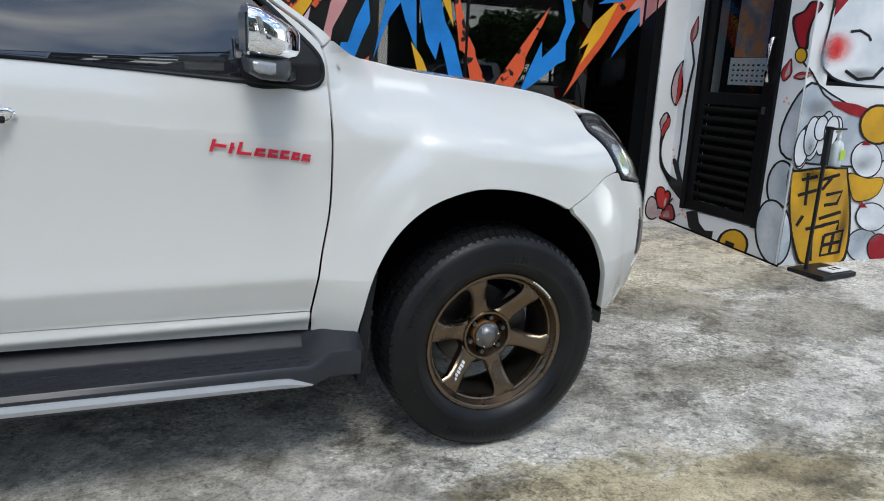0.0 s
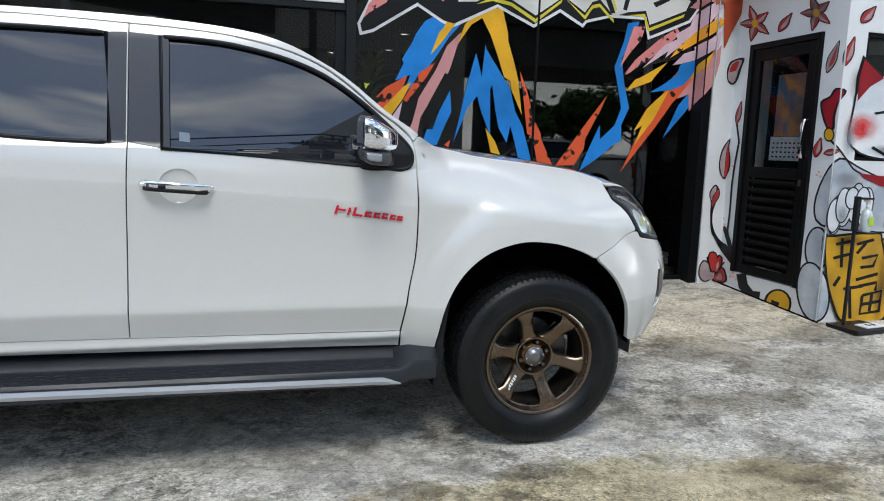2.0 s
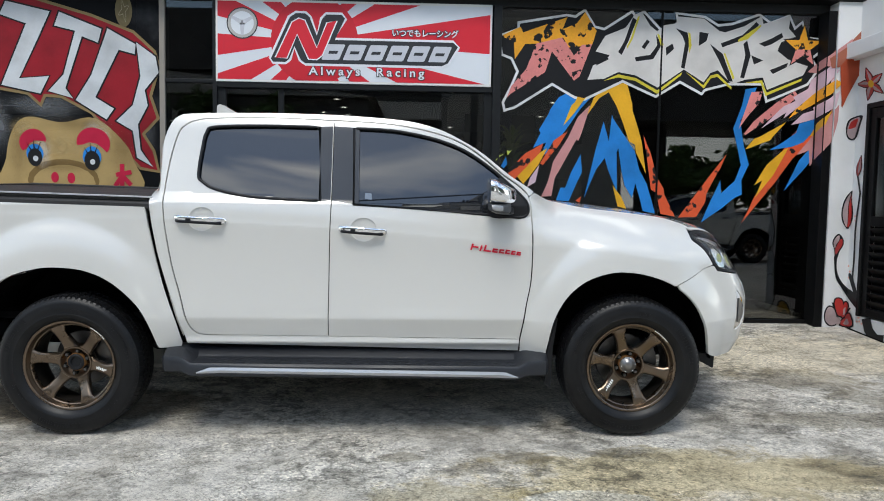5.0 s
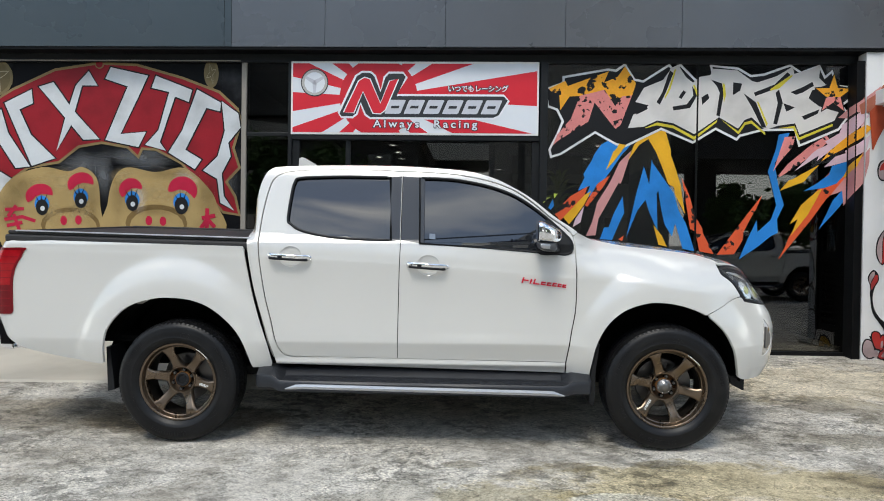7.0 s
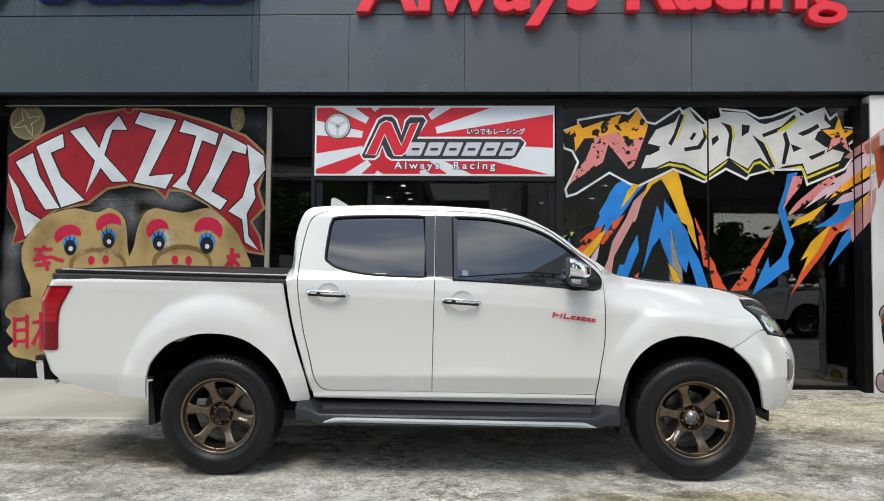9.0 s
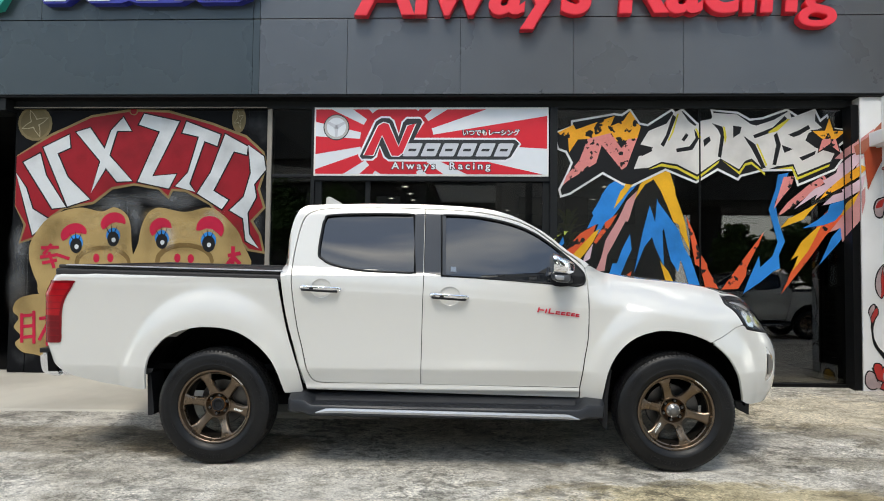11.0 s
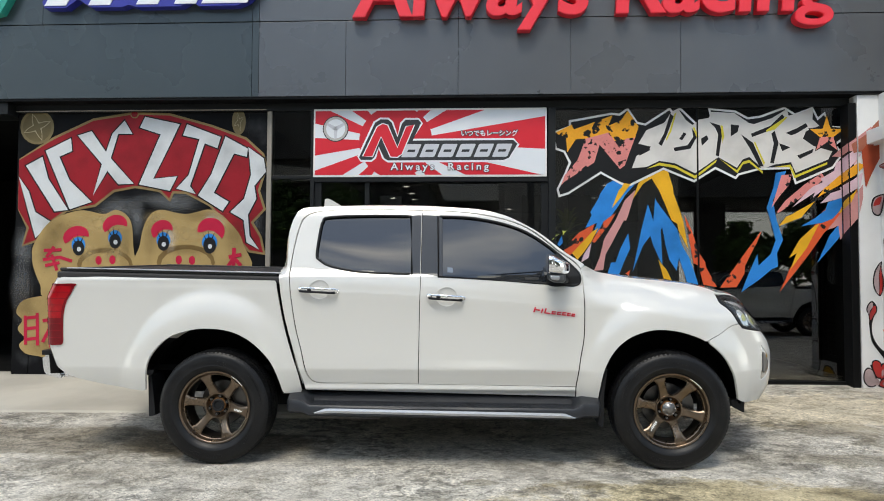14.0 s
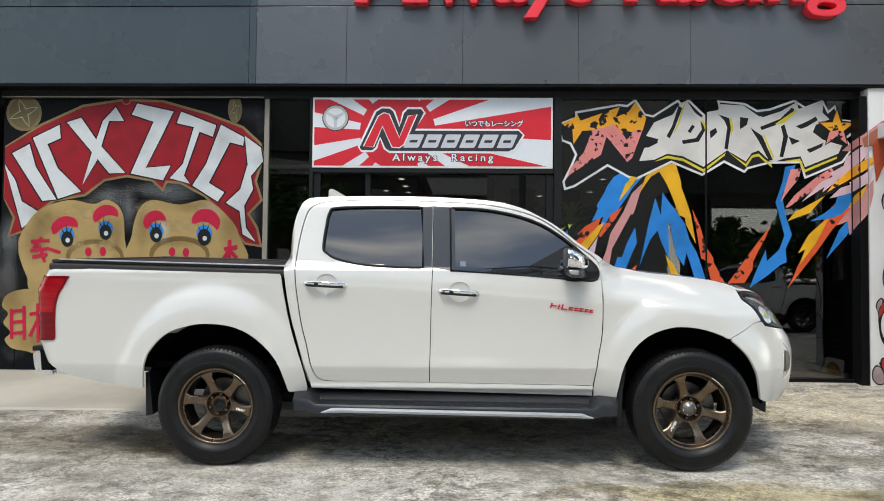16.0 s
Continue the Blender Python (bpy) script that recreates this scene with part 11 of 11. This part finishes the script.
        for ra, rb in zip(rings, rings[1:]):
            for k in range(len(ra)):
                bm.faces.new((ra[k], ra[(k + 1) % len(ra)], rb[(k + 1) % len(ra)], rb[k]))
        bm.faces.new(rings[-1]), bm.faces.new(rings[0][::-1])
        bmesh.ops.transform(bm, matrix=Matrix.Rotation(-a, 4, "Y"), verts=bm.verts)
        bmesh.ops.recalc_face_normals(bm, faces=bm.faces)
        part("spoke", bm, BRONZE, home, smooth=True)
    part("hub", lathe([(0.046, 0.05), (0.046, 0.030), (0.056, 0.030), (0.070, 0.020), (0.077, 0.004), (0.081, -0.003), (0.088, -0.004), (0.093, 0.002), (0.096, 0.06)], 48), BRONZE, home, smooth=True)
    for i in range(6):
        a = radians(60 * i + spin + 30)
        c = Vector((0.064 * math.cos(a), 0, 0.064 * math.sin(a)))
        bm = rod(bmesh.new(), c + Vector((0, 0.035, 0)), c + Vector((0, 0.016, 0)), 0.0160, n=18)
        part("bolt_hole", bm, SEAM, home)
        part("lug_nut", rod(bmesh.new(), c + Vector((0, 0.03, 0)), c + Vector((0, 0.002, 0)), 0.0105, 0.0085, n=6), STEEL, home)
    part("hub_ring", lathe([(0.046, 0.012), (0.0465, 0.008), (0.0490, 0.008), (0.050, 0.016), (0.050, 0.03)], 40), AMBER, home, "amber hub ring", smooth=True)
    if cap:
        part("hub_cap", lathe([(0.0005, -0.026), (0.014, -0.0255), (0.026, -0.021), (0.032, -0.012), (0.039, -0.009), (0.0455, -0.005), (0.047, 0.01)], 40), CAPGREY, home, "grey metal hub cap", smooth=True)
        for i in range(6):
            a = radians(60 * i + 10)
            c = Vector((0.0395 * math.cos(a), 0, 0.0395 * math.sin(a)))
            part("cap_screw", rod(bmesh.new(), c, c + Vector((0, -0.012, 0)), 0.0035, n=8), CHROME, home)
    else:
        part("hub_bore", lathe([(0.0005, 0.012), (0.025, 0.012), (0.030, 0.002), (0.038, 0.0), (0.0455, 0.004), (0.047, 0.02)], 40), TRIM, home, smooth=True)
    # white maker's bars on one spoke and the rim
    a = radians(spin + (240 if cap else 0))
    for k in range(6):
        m = Matrix.Rotation(-a, 4, "Y") @ Matrix.Translation((0.125 + 0.012 * k, -0.0095 - 0.0050 * k, -0.006)) @ Matrix.Rotation(radians(-22), 4, "Z")
        bm = bmesh.new()
        box(bm, (-0.0045, -0.001, -0.007), (0.0045, 0.0012, 0.009 if k % 2 else 0.006), 0, m)
        part("spoke_marking", bm, WHITEEDGE, home)
    for k in range(9):
        m = Matrix.Rotation(-radians(38 + 2.6 * k), 4, "Y") @ Matrix.Translation((0.2455, -0.0718, 0))
        bm = bmesh.new()
        box(bm, (-0.003, -0.0012, -0.0035), (0.003, 0.001, 0.0035), 0, m)
        part("rim_marking", bm, WHITEEDGE, home)
    part("tyre_valve", rod(bmesh.new(), (-0.03, -0.03, -0.217), (-0.03, -0.05, -0.207), 0.004, n=8), SEAM, home)
    disc = part("brake_disc", lathe([(0.05, 0.11), (0.155, 0.11), (0.158, 0.115), (0.158, 0.13), (0.05, 0.13)], 48, True), STEEL, home, smooth=True)
    bm = bmesh.new()
    prism(bm, [(0.10 * math.cos(radians(t)), 0.10 * math.sin(radians(t))) for t in range(-10, 51, 12)] + [(0.185 * math.cos(radians(t)), 0.185 * math.sin(radians(t))) for t in range(50, -11, -12)], 0.07, 0.16)
    part("brake_caliper", bm, STEEL, home)


def wheel(x, far, spin, cap):
    w = new("wheel")
    w.parent = truck
    w.matrix_basis = Matrix.Translation((x, 0 if not far else 2 * CY, 0.393)) @ (Matrix.Rotation(math.pi, 4, "Z") if far else Matrix())
    w["label"] = "bronze six-spoke alloy wheel with a black tyre"
    return w


w1 = wheel(1.5475, False, 0, True)
wheel_parts(w1, -12, True)
w2 = wheel(-1.5475, False, 0, False)
wheel_parts(w2, -10, False)
for x in (1.5475, -1.5475):
    w = wheel(x, True, 0, True)
    for o in w1.children:
        c = copy_thing(o, Matrix())
        c.parent = w

# ---- the street side, seen in the paint and the glass, with two unseen sky blocks ----
ASPHALT = material("street_asphalt", (0.05, 0.05, 0.052), 0.85, vary=0.2, fine=80)
FARCONC = material("viaduct_concrete", (0.13, 0.127, 0.118), 0.85, vary=0.2, scale=0.3, second=(0.075, 0.072, 0.068), patch=0.15)
SHEET = material("corrugated_sheet", (0.34, 0.32, 0.29), 0.6, vary=0.15, scale=0.5)
BARK = material("bark", (0.07, 0.055, 0.04), 0.9, vary=0.3)
FOLIAGE = material("foliage", (0.085, 0.14, 0.035), 0.6, vary=0.4, scale=1.5)
tagged(part("road", boxes(((-200, -24, -0.34), (200, -13, -0.26))), ASPHALT), "dark asphalt street beyond the forecourt", "road", kind="structure")

via = thing("viaduct", "long concrete road viaduct on piers beyond the street", "viaduct")
part("deck", boxes(((-150, -66, 8.7), (150, -52, 12.0))), FARCONC, via)
part("upper_deck", boxes(((-150, -67, 12.0), (150, -51, 17.0))), FARCONC, via)
part("parapet", boxes(((-30, -51.9, 8.3), (10.2, -51.0, 9.7))), material("pale_parapet", (0.72, 0.71, 0.66), 0.8, vary=0.2, scale=0.4), via)
for x in range(-147, 150, 24):
    part("pier", boxes(((x, -60.5, -0.5), (x + 2.2, -57.5, 13.2)), bevel=0.2), FARCONC, via)


def shed(name, label, lo, hi, ridge, mat):
    (x0, y0), (x1, y1, e) = lo, hi
    h = thing(name, label, "building")
    part("wall", boxes(((x0, y0, -0.4), (x1, y1, e))), mat, h)
    bm = bmesh.new()
    prism(bm, [(x0 - 0.4, e), (x1 + 0.4, e), ((x0 + x1) / 2, e + ridge)], y0 - 0.5, y1 + 0.5)
    part("roof", bm, SHEET, h)
    for i in range(int((x1 - x0) / 2.4)):
        xx = x0 + 0.9 + i * 2.4
        for z in (1.2, 4.4):
            w = part("window", boxes(((xx, y1, z), (xx + 1.2, y1 + 0.05, z + 1.4))), CARGLASS, h)
    return h


shed("warehouse", "tall pale warehouse with a gabled sheet roof", (1.5, -40), (10.5, -27.0, 17.5), 3.2, SHEET)
shed("row_building", "plain two-storey street building", (-30.0, -38), (-2.5, -27.0, 6.5), 1.5, FARCONC)
# the next two are added out of view to hold back horizon light
shed("long_building", "long plain building, unseen, added to block the low sky", (-95.0, -42), (-32.0, -28.0, 7.0), 1.5, FARCONC)
shed("corner_building", "plain grey building, unseen, added to block the low sky", (53.0, -40), (110.0, -26.0, 9.0), 1.5, FARCONC)
shed("far_building", "plain grey street building", (30.0, -44), (52.0, -30.0, 7.5), 1.5, FARCONC)

pole = thing("utility_pole", "concrete utility pole with a transformer platform and cables", "utility pole", at=pose(2.05, -15.0, -0.3))
part("pole_shaft", rod(bmesh.new(), (0, 0, 0), (0, 0, 11.42), 0.16, 0.075, 12), FARCONC, pole)
part("platform", boxes(((-0.36, -0.3, 10.86), (0.64, 0.3, 10.94)), ((-0.36, -0.3, 11.02), (0.64, 0.3, 11.05)), bevel=0.01), BARK, pole)
for x in (-0.2, 0.12, 0.44):
    part("transformer_can", rod(bmesh.new(), (x, 0, 10.80), (x, 0, 11.10), 0.11, n=16), UNDER, pole)
for x0, x1, z in ((-0.9, 0.1, 11.18), (-0.1, 0.68, 11.36), (0.0, 0.56, 11.24)):
    part("cross_arm", boxes(((x0, -0.03, z), (x1, 0.03, z + 0.035))), BARK, pole)
for x, z in ((-0.52, 11.21), (-0.4, 11.21), (-0.26, 11.21), (0.32, 11.39), (0.66, 11.39), (0.52, 11.27)):
    part("insulator", rod(bmesh.new(), (x, 0, z - 0.05), (x, 0, z + 0.07), 0.05, n=10), UNDER, pole)
for k, (x, z) in enumerate(((-0.52, 11.28), (-0.4, 11.25), (0.32, 11.46), (0.66, 11.44), (0.1, 10.80), (0.3, 10.74))):
    part("cable", tube([(-72 + 6 * i, 0.05 * k, z - 0.9 * (1 - ((i % 6) - 3) ** 2 / 9.0)) for i in range(25)], 0.016, 5), SEAM, pole)


def tree(name, label, at, height, spread, seed, leaves=5200):
    rnd = random.Random(seed)
    t = thing(name, label, "tree", at=at)
    bm = tube([(0, 0, 0), (0.05, 0.02, height * 0.2), (-0.05, 0.05, height * 0.45), (0.05, 0, height * 0.7)], 0.16, 10)
    for v in bm.verts:
        k = 1.2 - 0.9 * v.co.z / (height * 0.75)
        v.co.x *= max(k, 0.2)
        v.co.y *= max(k, 0.2)
    limbs = []
    for i in range(9):
        a, z0 = rnd.uniform(0, 6.28), height * rnd.uniform(0.3, 0.65)
        tip = Vector((math.cos(a) * spread * rnd.uniform(0.5, 0.9), math.sin(a) * spread * rnd.uniform(0.5, 0.9), z0 + height * rnd.uniform(0.12, 0.32)))
        limbs.append(tip)
        rod(bm, (0, 0, z0), tip, 0.06, 0.02, 6)
    part("trunk", bm, BARK, t)
    verts, faces = [], []
    clumps = limbs + [Vector((rnd.gauss(0, spread * 0.4), rnd.gauss(0, spread * 0.4), height * rnd.uniform(0.6, 0.98))) for _ in range(10)]
    for i in range(leaves):
        c = rnd.choice(clumps) + Vector((rnd.gauss(0, 0.5), rnd.gauss(0, 0.5), rnd.gauss(0, 0.38))) * spread * 0.36
        s = rnd.uniform(0.14, 0.30)
        u = Vector((rnd.gauss(0, 1), rnd.gauss(0, 1), rnd.gauss(0, 0.6))).normalized()
        w = u.cross(Vector((rnd.gauss(0, 1), rnd.gauss(0, 1), rnd.gauss(0, 1)))).normalized() * 0.45
        b = len(verts)
        verts += [c - u * s, c + w * s, c + u * s, c - w * s]
        faces.append((b, b + 1, b + 2, b + 3))
    me = bpy.data.meshes.new("crown")
    me.from_pydata(verts, [], faces)
    link("crown", me, FOLIAGE, t)["kind"] = "stuff"
    return t


for i, (x, y, h, s) in enumerate(((17.6, -30, 4.7, 2.2), (23.5, -33, 5.6, 3.0), (27.5, -34, 5.2, 2.6), (14.1, -27.5, 4.6, 1.4), (-8, -26, 6.5, 3.0), (-17, -25.5, 6.0, 2.8), (-34, -30, 7.5, 3.5), (36, -28, 6.5, 3.0))):
    tree("street_tree", "leafy green street tree", pose(x, y, -0.35, rz=40 * i), h, s, 11 + i)

# a pickup copy stands in for the white car mirrored in the glass
other = copy_thing(truck, Matrix.Translation((7.5, -9.0, ground_height(7.5, -9.0))) @ Matrix.Rotation(math.pi, 4, "Z"))
tagged(other, "white car parked across the forecourt, stood in for by a pickup copy", "pickup truck")
